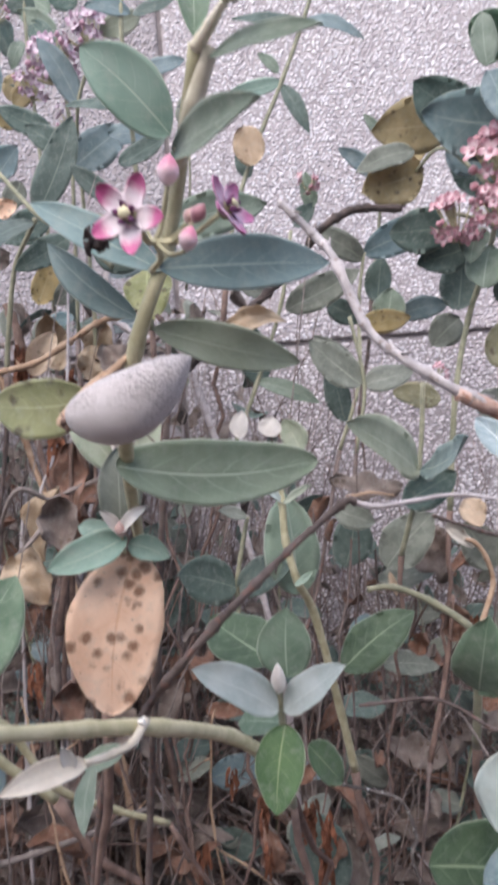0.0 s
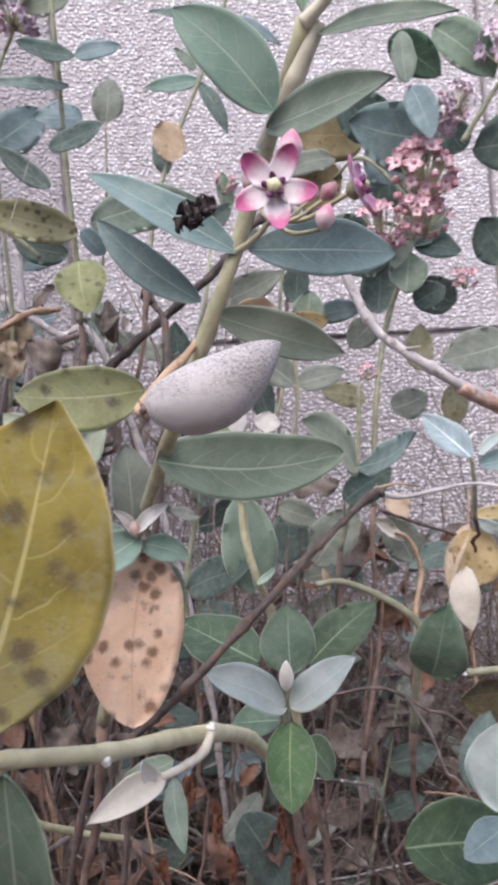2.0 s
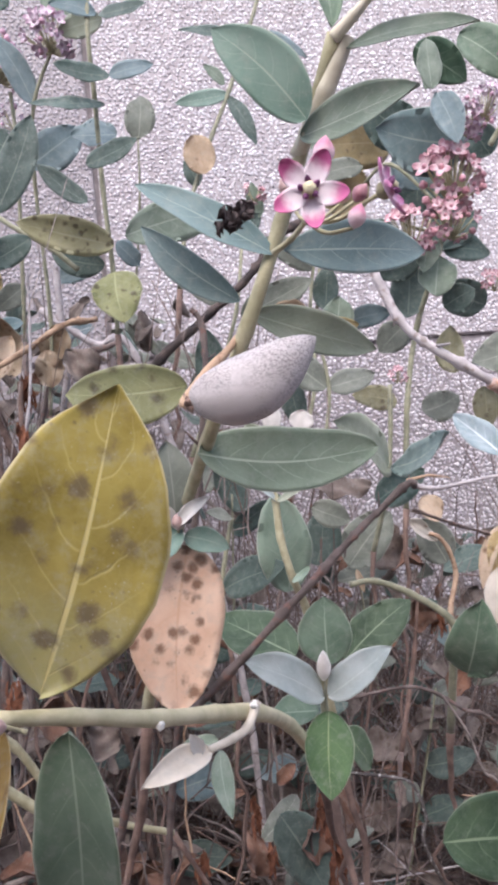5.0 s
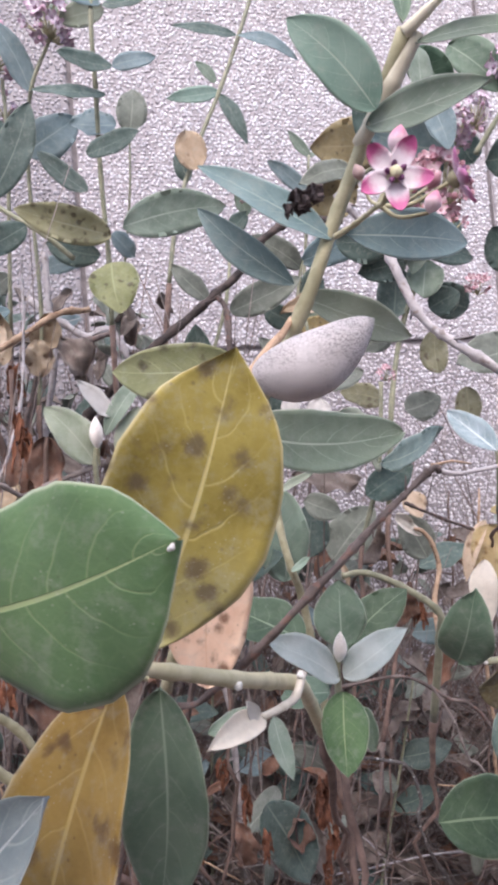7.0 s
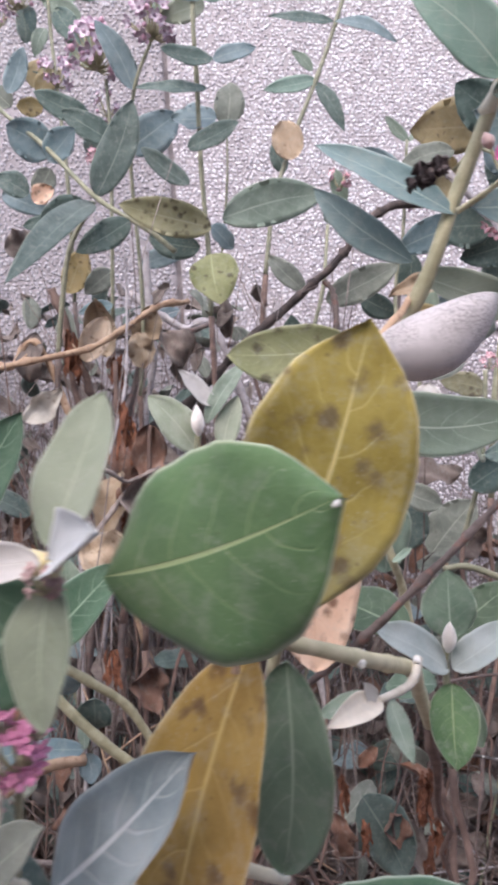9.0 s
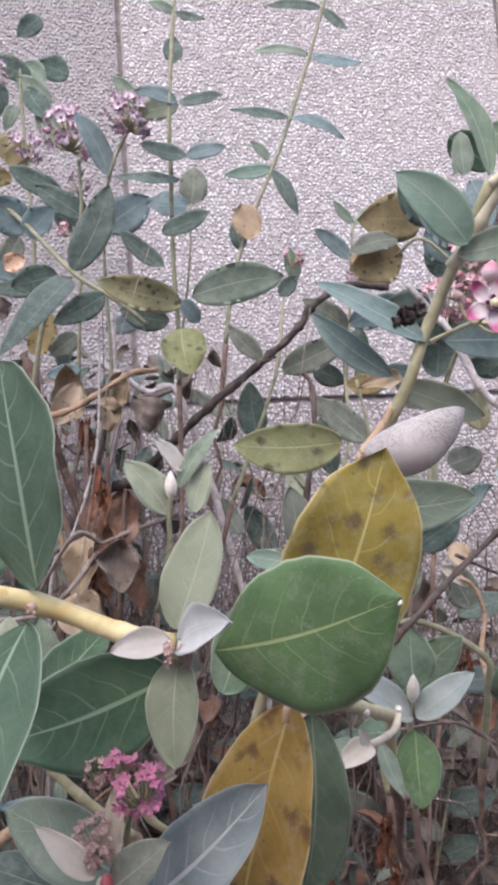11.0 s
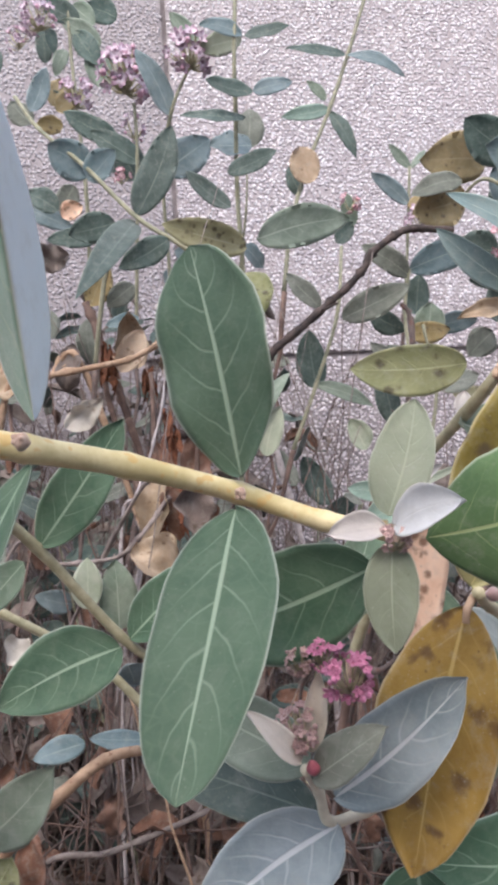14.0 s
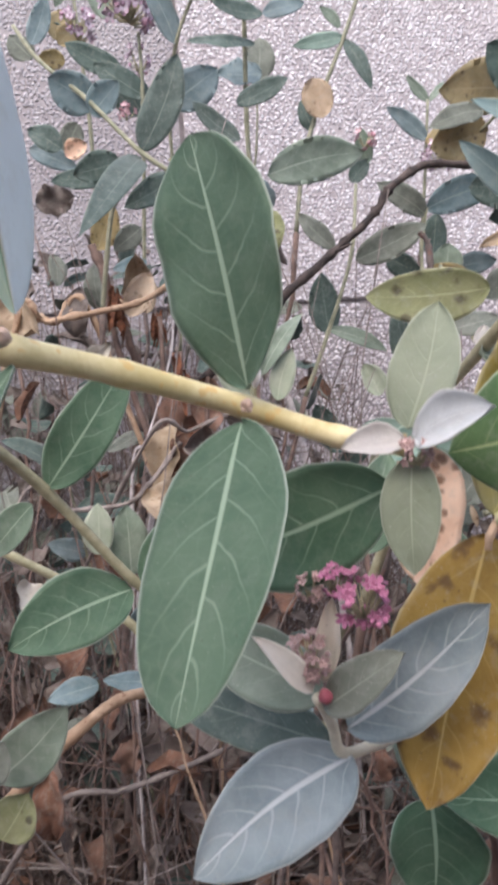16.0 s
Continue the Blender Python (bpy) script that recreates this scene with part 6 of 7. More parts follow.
leaf(R, (0.543, 1.03, 1.003), (0.54, 1.01, 0.929), 0.0660, (-0.2, -0.95, 0.1), LEAF["tm"], 0.1, 0.05, (0.42, 0.42))
leaf(R, (0.547, 1.04, 1.008), (0.497, 1.02, 0.929), 0.0240, (-0.7, -0.7, 0.1), LEAF["dt"], 0.3, 0.08)
leaf(R, (0.51, 0.99, 0.962), (0.507, 0.98, 0.88), 0.0400, (-0.14, -0.96, 0.24), LEAF["wc"], 0.12, 0.05, (0.6, 0.7), 0.0, -0.10)
leaf(R, (0.48, 1.158, 1.05), (0.501, 1.15, 1.009), 0.0400, (0.07, -1, 0.05), LEAF["dt"], 0.3, 0.08)
leaf(R, (0.436, 1.1, 1.024), (0.468, 1.09, 0.988), 0.0200, (-0.2, -0.9, 0.2), LEAF["dw"], 0.3, 0.08)
leaf(R, (0.360, 1.142, 0.953), (0.368, 1.140, 0.918), 0.0110, (-0.3, -0.9, 0.1), LEAF["dt"], 0.4, 0.1)
leaf(R, (0.543, 1.02, 1.022), (0.604, 1.02, 1.024), 0.0220, (0.06, -0.82, 0.57), LEAF["ol"], 0.3, 0.08)
leaf(R, (0.542, 1.01, 1.018), (0.588, 1.01, 0.994), 0.0190, (0.06, -0.9, -0.3), LEAF["gf"], 0.2, 0.05)
leaf(R, (0.565, 1.0, 1.006), (0.617, 1.0, 0.978), 0.0300, (0.06, -0.9, 0.3), LEAF["gs"], 0.2, 0.05)
leaf(R, (0.503, 1.022, 0.78), (0.582, 1.022, 0.775), 0.0620, (0.1, -0.95, -0.25), LEAF["ob"], 0.3, 0.05)
leaf(R, (0.6, 1.05, 0.956), (0.651, 1.05, 0.939), 0.0280, (0, -0.9, 0.3), LEAF["dt"], 0.3, 0.05)
leaf(R, (0.305, 0.76, 0.762), (0.429, 0.76, 0.74), 0.0730, (0.08, -0.88, 0.47), LEAF["gk"], 0.12, 0.05)
leaf(R, (0.38, 0.704, 0.8), (0.336, 0.704, 0.779), 0.0331, (-0.33, -0.66, 0.68), LEAF["gb"], 0.15, 0.05)
leaf(R, (0.342, 0.649, 0.846), (0.358, 0.649, 0.914), 0.0457, (-0.69, -0.71, 0.16), LEAF["gf"], 0.2, 0.05)
leaf(R, (0.358, 0.723, 0.824), (0.391, 0.741, 0.882), 0.0328, (-0.53, -0.67, 0.51), LEAF["gd"], 0.15, 0.05)

S = plant("milkweed_shrub", (-0.07, 1.12, 0.25), "young milkweed sprig with a white bud")
woody_base(S, [(-0.072, 1.116, 0.23), (-0.061, 1.074, 0.673), (-0.012, 1.012, 1.003)], 0.0018, 0.0038)
stem(S, [(-0.012, 1.012, 1.003), (0.006, 0.993, 1.078), (0.007, 0.975, 1.131), (0.012, 0.975, 1.168)], 0.0038, 0.0029, STEM_THIN)
leaf(S, (0.007, 0.975, 1.132), (-0.046, 0.965, 1.202), 0.0464, (0.26, -0.96, 0.06), LEAF["gp"], 0.2, 0.05)
leaf(S, (0.029, 0.975, 1.186), (-0.008, 0.965, 1.23), 0.0252, (0.43, -0.89, 0.16), LEAF["w"], 0.3, 0.05)
leaf(S, (0.039, 0.975, 1.132), (0.062, 0.975, 1.196), 0.0321, (-0.19, -0.98, 0.07), LEAF["gp"], 0.2, 0.05)
leaf(S, (0.021, 0.975, 1.164), (0.078, 0.975, 1.24), 0.0249, (-0.26, -0.95, 0.19), LEAF["gg"], 0.2, 0.05)

T = plant("milkweed_shrub", (-0.37, 1.5, 0.25), "tall milkweed with mauve flower heads and round leaves")
woody_base(T, [(-0.367, 1.504, 0.23), (-0.368, 1.466, 0.852), (-0.376, 1.454, 1.345)], 0.0021, 0.0047)
stem(T, [(-0.376, 1.454, 1.345), (-0.382, 1.454, 1.592), (-0.408, 1.454, 1.877)], 0.0038, 0.0027, STEM_THIN)
woody_base(T, [(-0.237, 1.676, 0.23), (-0.234, 1.632, 0.923), (-0.221, 1.552, 1.464)], 0.0023, 0.0052)
stem(T, [(-0.221, 1.552, 1.464), (-0.212, 1.503, 1.7), (-0.227, 1.503, 2.002), (-0.227, 1.503, 2.112)], 0.0042, 0.0029, STEM_THIN)
leaf(T, (-0.246, 1.308, 1.591), (-0.3, 1.308, 1.625), 0.0427, (-0.03, -1, -0.04), LEAF["gd"], 0.12, 0.05)
leaf(T, (-0.303, 1.357, 1.517), (-0.236, 1.357, 1.529), 0.0542, (0.06, -0.94, -0.34), LEAF["gy"], 0.12, 0.05)
leaf(T, (-0.209, 1.405, 1.445), (-0.175, 1.405, 1.529), 0.0511, (0.23, -0.97, -0.09), LEAF["ol"], 0.12, 0.05)
leaf(T, (-0.315, 1.405, 1.633), (-0.231, 1.405, 1.593), 0.0407, (-0.04, -1, -0.07), LEAF["gb"], 0.12, 0.05)
leaf(T, (-0.191, 1.405, 1.57), (-0.283, 1.405, 1.574), 0.0388, (0, -1, 0.01), LEAF["gd"], 0.12, 0.05)
leaf(T, (-0.226, 1.405, 1.677), (-0.259, 1.405, 1.625), 0.0427, (0.17, -0.98, -0.11), LEAF["gn"], 0.12, 0.05)
leaf(T, (-0.268, 1.503, 2.053), (-0.26, 1.503, 1.995), 0.0261, (0.28, -0.96, 0.04), LEAF["gd"], 0.12, 0.05)
leaf(T, (-0.237, 1.503, 2.006), (-0.261, 1.503, 1.949), 0.0302, (0.21, -0.97, -0.09), LEAF["gg"], 0.12, 0.05)
leaf(T, (-0.248, 1.503, 1.914), (-0.261, 1.503, 1.94), 0.0282, (0.07, -1, 0.04), LEAF["gd"], 0.12, 0.05)
leaf(T, (-0.125, 1.405, 1.483), (-0.178, 1.405, 1.443), 0.0428, (0.07, -0.99, -0.09), LEAF["gn"], 0.12, 0.05)
leaf(T, (-0.313, 1.503, 1.848), (-0.354, 1.503, 1.894), 0.0500, (-0.01, -1, 0), LEAF["gn"], 0.12, 0.05)
leaf(T, (-0.072, 1.405, 1.491), (0.012, 1.405, 1.508), 0.0392, (-0.01, -1, 0.05), LEAF["gb"], 0.12, 0.05)
leaf(T, (0.013, 1.357, 1.513), (-0.046, 1.357, 1.531), 0.0451, (-0.04, -0.99, -0.13), LEAF["gb"], 0.12, 0.05)
leaf(T, (-0.004, 1.308, 1.381), (-0.058, 1.308, 1.364), 0.0224, (0.01, -1, -0.04), LEAF["gs"], 0.12, 0.05)
leaf(T, (-0.118, 1.308, 1.396), (-0.176, 1.308, 1.385), 0.0269, (-0.02, -1, 0.09), LEAF["gb"], 0.12, 0.05)
leaf(T, (-0.182, 1.503, 2.208), (-0.23, 1.503, 2.159), 0.0430, (0.25, -0.94, -0.24), LEAF["gd"], 0.12, 0.05)
leaf(T, (-0.215, 1.503, 2.044), (-0.169, 1.503, 1.973), 0.0491, (-0.07, -1, -0.04), LEAF["gd"], 0.12, 0.05)
leaf(T, (-0.219, 1.503, 2.1), (-0.175, 1.503, 2.059), 0.0450, (-0.15, -0.97, -0.17), LEAF["gg"], 0.12, 0.05)
leaf(T, (-0.152, 1.503, 1.923), (-0.191, 1.503, 2.024), 0.0542, (-0.16, -0.98, -0.06), LEAF["gg"], 0.12, 0.05)
leaf(T, (-0.164, 1.503, 2.017), (-0.243, 1.503, 2.069), 0.0432, (-0.12, -0.98, -0.18), LEAF["gg"], 0.12, 0.05)
leaf(T, (-0.206, 1.503, 2.069), (-0.288, 1.503, 2.113), 0.0474, (-0.12, -0.97, -0.22), LEAF["gd"], 0.12, 0.05)
leaf(T, (-0.378, 1.503, 1.95), (-0.406, 1.503, 2.027), 0.0458, (0.14, -0.99, 0.05), LEAF["gd"], 0.12, 0.05)
leaf(T, (-0.306, 1.454, 1.848), (-0.272, 1.454, 1.938), 0.0405, (0.14, -0.99, -0.05), LEAF["gb"], 0.12, 0.05)
leaf(T, (-0.27, 1.503, 1.887), (-0.237, 1.503, 1.943), 0.0504, (0.16, -0.98, -0.1), LEAF["ol"], 0.12, 0.05)
leaf(T, (-0.251, 1.503, 1.845), (-0.303, 1.503, 1.851), 0.0377, (-0.03, -0.96, -0.29), LEAF["ol"], 0.12, 0.05)
leaf(T, (-0.286, 1.552, 2.007), (-0.292, 1.552, 2.089), 0.0364, (0.08, -1, 0.01), LEAF["gd"], 0.12, 0.05)
leaf(T, (-0.366, 1.454, 1.591), (-0.451, 1.454, 1.604), 0.0429, (-0.05, -0.95, -0.3), LEAF["gd"], 0.12, 0.05)
leaf(T, (-0.362, 1.405, 1.433), (-0.444, 1.405, 1.452), 0.0399, (0.04, -0.99, 0.15), LEAF["gb"], 0.12, 0.05)
leaf(T, (-0.261, 1.503, 1.875), (-0.213, 1.503, 1.917), 0.0441, (0.07, -0.99, -0.08), LEAF["ol"], 0.12, 0.05)
leaf(T, (-0.202, 1.552, 1.995), (-0.141, 1.552, 2.021), 0.0459, (0.07, -0.98, -0.17), LEAF["gd"], 0.12, 0.05)
leaf(T, (-0.13, 1.552, 2.11), (-0.196, 1.552, 2.134), 0.0577, (-0.07, -0.98, -0.21), LEAF["gd"], 0.12, 0.05)

# ---- flowers and pods ----
star_flower(A, (0.138, 0.389, 1.226), (-0.31, -0.89, -0.35), 0.0147, foot=(0.143, 0.417, 1.225))
bud(A, (0.158, 0.398, 1.219), (-0.37, -0.88, -0.31), 0.0039, "pink", -20, foot=(0.143, 0.417, 1.225))
bud(A, (0.162, 0.403, 1.23), (-0.37, -0.87, -0.33), 0.0033, "rose", -40, foot=(0.143, 0.417, 1.225))
bud(A, (0.158, 0.41, 1.232), (-0.35, -0.88, -0.34), 0.0027, "rosy", -30, foot=(0.143, 0.417, 1.225))
side_flower(A, (0.173, 0.403, 1.231), (-0.4, -0.85, -0.33), 0.0125, foot=(0.143, 0.417, 1.225))
bud(A, (0.151, 0.41, 1.25), (-0.32, -0.86, -0.39), 0.0049, "pink", -10, foot=(0.143, 0.417, 1.225))
bud(A, (0.136, 0.419, 1.24), (-0.27, -0.89, -0.36), 0.0030, "rosy", 30, foot=(0.143, 0.417, 1.225))
bud(A, (0.181, 0.398, 1.334), (-0.14, -0.81, -0.57), 0.0039, "mauve", 5, foot=(0.177, 0.403, 1.31))
bud(A, (0.183, 0.393, 1.323), (-0.15, -0.82, -0.56), 0.0045, "mauve", -10, foot=(0.177, 0.403, 1.31))
bud(A, (0.178, 0.398, 1.323), (-0.13, -0.83, -0.55), 0.0039, "mauve", 20, foot=(0.177, 0.403, 1.31))
bud(A, (0.19, 0.398, 1.324), (-0.17, -0.82, -0.55), 0.0039, "mauve", -30, foot=(0.177, 0.403, 1.31))
bud(A, (0.197, 0.4, 1.323), (-0.19, -0.82, -0.54), 0.0037, "mauve", -60, foot=(0.177, 0.403, 1.31))
bud(A, (0.186, 0.393, 1.315), (-0.16, -0.83, -0.54), 0.0032, "rosy", -30, foot=(0.177, 0.403, 1.31))
bud(A, (0.18, 0.393, 1.315), (-0.14, -0.83, -0.54), 0.0030, "rosy", -10, foot=(0.177, 0.403, 1.31))
pod(A, (0.122, 0.456, 1.169), (0.01, -0.99, -0.1), 0.0348, foot=(0.119, 0.48, 1.191))
withered_flower(A, (0.115, 0.442, 1.235), (-0.19, -0.93, -0.33), 0.0080)
withered_flower(A, (0.121, 0.437, 1.237), (-0.19, -0.93, -0.33), 0.0062)
bud(F, (0.182, 0.639, 0.976), (-0.12, -0.94, 0.33), 0.0058, "white", 0)
flower_cluster(D, (-0.0285, 0.309, 1.0915), (-0.35, -0.93, 0.08), 0.0045, 34, "rosy")
bud(B, (0.085, 0.596, 1.095), (0.09, -0.99, 0.11), 0.0048, "rosy", 0)
bud(S, (0.011, 0.961, 1.167), (0, -1, -0.06), 0.0088, "white", 0)
flower_cluster(E, (-0.0575, 0.337, 1.0275), (-0.28, -0.91, 0.31), 0.0078, 60, "rosy")
bud(E, (-0.054, 0.332, 1.0165), (-0.28, -0.9, 0.34), 0.0026, "red", 20)
flower_cluster(E, (-0.042, 0.325, 1.047), (-0.33, -0.91, 0.24), 0.0085, 36, "magenta")
flower_cluster(E, (-0.0490, 0.331, 1.0525), (-0.33, -0.91, 0.24), 0.0050, 32, "magenta")
flower_cluster(E, (-0.0560, 0.335, 1.0500), (-0.33, -0.91, 0.24), 0.0050, 32, "rosy")
bud(C, (0.022, 0.35, 1.063), (0.1, -0.95, 0.29), 0.0031, "rosy", 80)
flower_cluster(H, (0.55, 1.098, 1.521), (-0.39, -0.85, -0.35), 0.0493, 28, "rose")
flower_cluster(H, (0.481, 1.098, 1.445), (-0.34, -0.89, -0.29), 0.0380, 21, "rose")
flower_cluster(H, (0.544, 1.098, 1.462), (-0.39, -0.87, -0.3), 0.0381, 18, "rose")
flower_cluster(H, (0.572, 1.069, 1.594), (-0.41, -0.81, -0.41), 0.0310, 14, "mauve")
flower_cluster(H, (0.583, 1.041, 1.604), (-0.47, -0.78, -0.41), 0.0281, 14, "mauve")
flower_cluster(H, (0.723, 1.117, 1.731), (-0.51, -0.73, -0.45), 0.0478, 18, "mauve")
flower_cluster(H, (0.641, 1.164, 1.38), (-0.49, -0.85, -0.21), 0.0205, 9, "rose")
flower_cluster(N, (0.444, 1.117, 1.236), (-0.32, -0.94, -0.1), 0.0144, 7, "rose")
flower_cluster(J, (0.465, 1.425, 1.611), (-0.37, -0.87, -0.33), 0.0326, 12, "mauve")
flower_cluster(J, (0.305, 1.386, 1.627), (-0.28, -0.89, -0.36), 0.0201, 9, "rose")
flower_cluster(Q, (-0.015, 1.098, 1.746), (-0.08, -0.84, -0.54), 0.0342, 21, "mauve")
flower_cluster(Q, (-0.116, 1.27, 1.814), (0.01, -0.86, -0.52), 0.0456, 25, "mauve")
flower_cluster(Q, (-0.106, 1.308, 1.737), (0, -0.89, -0.46), 0.0245, 10, "mauve")
flower_cluster(Q, (-0.133, 1.308, 1.649), (0.02, -0.91, -0.41), 0.0162, 7, "rose")
flower_cluster(T, (-0.218, 1.483, 1.9), (0.07, -0.87, -0.49), 0.0349, 14, "mauve")
flower_cluster(T, (-0.285, 1.483, 2.058), (0.11, -0.82, -0.56), 0.0349, 16, "mauve")
flower_cluster(T, (-0.329, 1.503, 2.025), (0.13, -0.83, -0.54), 0.0258, 10, "mauve")
flower_cluster(T, (-0.416, 1.454, 1.728), (0.21, -0.89, -0.41), 0.0267, 10, "rose")
white_node(C, (0.111, 0.49, 1.009), (0.04, -0.92, 0.39), 0.0026)
# stands for the white drop at the tip of the broad leaf
white_node(D, (0.033, 0.277, 1.106), (-0.08, -0.99, 0.11), 0.0009)
white_node(C, (0.066, 0.415, 1.033), (-0.07, -0.95, 0.31), 0.0020)
stem_joint(D, (-0.132, 0.287, 1.126), (0.15, -0.99, -0.07), 0.0031)
stem_joint(D, (-0.073, 0.323, 1.108), (-0.15, -0.99, 0.03), 0.0026)
bark_shred(C, (0.207, 0.8, 0.788), (-0.2, -0.9, 0.3), 0.0300)
bark_shred(C, (0.217, 0.82, 0.722), (-0.2, -0.9, 0.3), 0.0300)
bark_shred(U, (0.227, 0.881, 0.728), (-0.22, -0.86, 0.47), 0.0290)
bark_shred(U, (0.225, 0.881, 0.656), (-0.21, -0.82, 0.53), 0.0181)
bark_shred(U, (0.159, 0.881, 0.702), (-0.14, -0.86, 0.5), 0.0215)
bark_shred(U, (0.124, 0.928, 0.763), (-0.09, -0.9, 0.42), 0.0229)
bark_shred(U, (0.086, 0.928, 0.675), (-0.05, -0.86, 0.5), 0.0265)
bark_shred(U, (0.156, 0.975, 0.704), (-0.12, -0.88, 0.45), 0.0243)
bark_shred(U, (-0.064, 1.022, 1.07), (-0.04, -1, 0.05), 0.0457)
bark_shred(U, (-0.087, 1.069, 1.037), (-0.02, -1, 0.08), 0.0399)
bark_shred(U, (-0.164, 1.164, 1.289), (0.05, -0.99, -0.16), 0.0528)
bark_shred(U, (-0.104, 1.212, 1.257), (0, -0.99, -0.13), 0.0406)
bark_shred(U, (-0.081, 1.117, 1.116), (0.09, -1, 0), 0.0478)
bark_shred(U, (0.471, 1.117, 0.861), (-0.33, -0.9, 0.27), 0.0320)
bark_shred(U, (-0.079, 1.022, 1.164), (0.23, -0.97, -0.03), 0.0415)
bark_shred(U, (-0.11, 0.975, 0.874), (0.27, -0.91, 0.31), 0.0323)

# ---- bare branches ----
forked = twig([(-0.045, 0.823, 0.23), (-0.032, 0.816, 0.557), (0.033, 0.723, 0.884), (0.078, 0.649, 0.949), (0.106, 0.596, 0.991), (0.15, 0.567, 1.04), (0.184, 0.562, 1.07), (0.205, 0.559, 1.088), (0.23, 0.562, 1.106), (0.236, 0.563, 1.104)], 0.0028, 0.0023, BARK["dark"], "dark brown bare branch forking among the leaves")
pale = bmesh.new()
tube(pale, smooth_line([(0.231, 0.562, 1.106), (0.249, 0.564, 1.101), (0.275, 0.568, 1.103), (0.305, 0.574, 1.104), (0.342, 0.58, 1.095)], 6), [0.0017 - 0.00003 * k for k in range(25)], 8, 0.25)
part("fork", pale, BARK["grey"], forked, "thin bleached pale grey fork")
stub = bmesh.new()
tube(stub, [Vector((0.23, 0.562, 1.108)), Vector((0.245, 0.563, 1.11)), Vector((0.26, 0.565, 1.107))], [0.0012, 0.0009, 0.0006], 7, 0.2)
part("fork", stub, BARK["tan"], forked, "short tan side fork")
slanting = twig([(0.56, 0.80, 0.23), (0.55, 0.76, 0.683), (0.47, 0.66, 1.08), (0.372, 0.615, 1.145), (0.343, 0.605, 1.157), (0.318, 0.6, 1.168), (0.281, 0.612, 1.197), (0.261, 0.622, 1.22), (0.242, 0.632, 1.274), (0.233, 0.639, 1.29), (0.218, 0.635, 1.306), (0.206, 0.635, 1.319)], 0.0051, 0.0025, BARK["grey"], "smooth grey bare branch slanting across the shrub")
peel = bmesh.new()
tube(peel, smooth_line([(0.313, 0.6, 1.169), (0.342, 0.604, 1.156), (0.371, 0.614, 1.145)], 6), [0.0046, 0.0050, 0.0054, 0.0050, 0.0056, 0.0050, 0.0054, 0.0056, 0.0050, 0.0056, 0.0052, 0.0056, 0.0050], 10, 0.5)
part("peeling_bark", peel, FLAKE, slanting, "flaking rust-orange bark")
twig([(-0.233, 1.408, 0.23), (-0.209, 1.372, 0.74), (-0.11, 1.33, 1.13), (-0.029, 1.31, 1.194), (0.043, 1.28, 1.259), (0.11, 1.26, 1.32), (0.187, 1.25, 1.376), (0.266, 1.24, 1.443), (0.3, 1.231, 1.485), (0.359, 1.231, 1.517), (0.435, 1.212, 1.508)], 0.0086, 0.0059, BARK["black"], "blackish bent bare branch before the wall")
twig([(-0.455, 1.217, 0.23), (-0.43, 1.167, 0.745), (-0.305, 1.117, 1.261), (-0.258, 1.117, 1.27), (-0.141, 1.117, 1.288), (-0.067, 1.117, 1.324), (-0.026, 1.136, 1.35), (0.011, 1.164, 1.36)], 0.0047, 0.0042, BARK["tan"], "orange-brown bare twig lying through the stems")
twig([(-0.049, 1.264, 0.23), (-0.074, 1.214, 0.752), (-0.199, 1.164, 1.275), (-0.259, 1.164, 1.277), (-0.317, 1.164, 1.304), (-0.4, 1.164, 1.333)], 0.0044, 0.0052, BARK["tan"], "tan dry twig among dead leaves")
twig([(-0.435, 1.122, 0.23), (-0.411, 1.063, 0.427), (-0.288, 1.022, 0.624), (-0.188, 1.041, 0.627), (-0.073, 1.069, 0.645), (-0.011, 1.117, 0.648)], 0.0044, 0.0033, BARK["dull"], "weathered grey stick over the leaf litter")
twig([(-0.45, 1.122, 0.23), (-0.425, 1.072, 0.624), (-0.3, 1.022, 1.018), (-0.235, 1.022, 1.01), (-0.161, 1.022, 1.012), (-0.126, 1.022, 1.04), (-0.085, 1.041, 1.086)], 0.0020, 0.0034, BARK["dull"], "pale grey crooked stick among dead stems")
twig([(-0.45, 1.5, 0.23), (-0.36, 1.35, 0.654), (-0.138, 0.975, 1.078), (-0.073, 0.975, 1.101), (-0.006, 0.975, 1.124), (0.019, 0.984, 1.132)], 0.0022, 0.0030, BARK["dull"], "grey dead branch low among the shrubs")
twig([(0.456, 0.888, 0.23), (0.431, 0.838, 0.476), (0.306, 0.788, 0.722), (0.301, 0.788, 0.774), (0.29, 0.788, 0.806), (0.268, 0.788, 0.816), (0.234, 0.797, 0.821)], 0.0017, 0.0015, BARK["lichen"], "lichen-spotted thin dead twig")
twig([(0.639, 1.075, 0.23), (0.614, 1.025, 0.488), (0.489, 0.975, 0.746), (0.43, 0.975, 0.793), (0.371, 0.975, 0.828), (0.28, 0.975, 0.826)], 0.0024, 0.0022, BARK["dark"], "thin dark twig crossing low")
twig([(0.607, 1.028, 0.23), (0.582, 0.978, 0.465), (0.457, 0.928, 0.701), (0.43, 0.928, 0.734), (0.413, 0.928, 0.785), (0.388, 0.928, 0.83)], 0.0015, 0.0014, BARK["dull"], "thin grey curved dead twig")
twig([(0.022, 1.312, 0.23), (-0.003, 1.262, 0.694), (-0.128, 1.212, 1.157), (-0.143, 1.212, 1.213), (-0.17, 1.212, 1.306), (-0.198, 1.212, 1.4)], 0.0046, 0.0064, BARK["rust"], "thin reddish-brown dead stem before the wall")
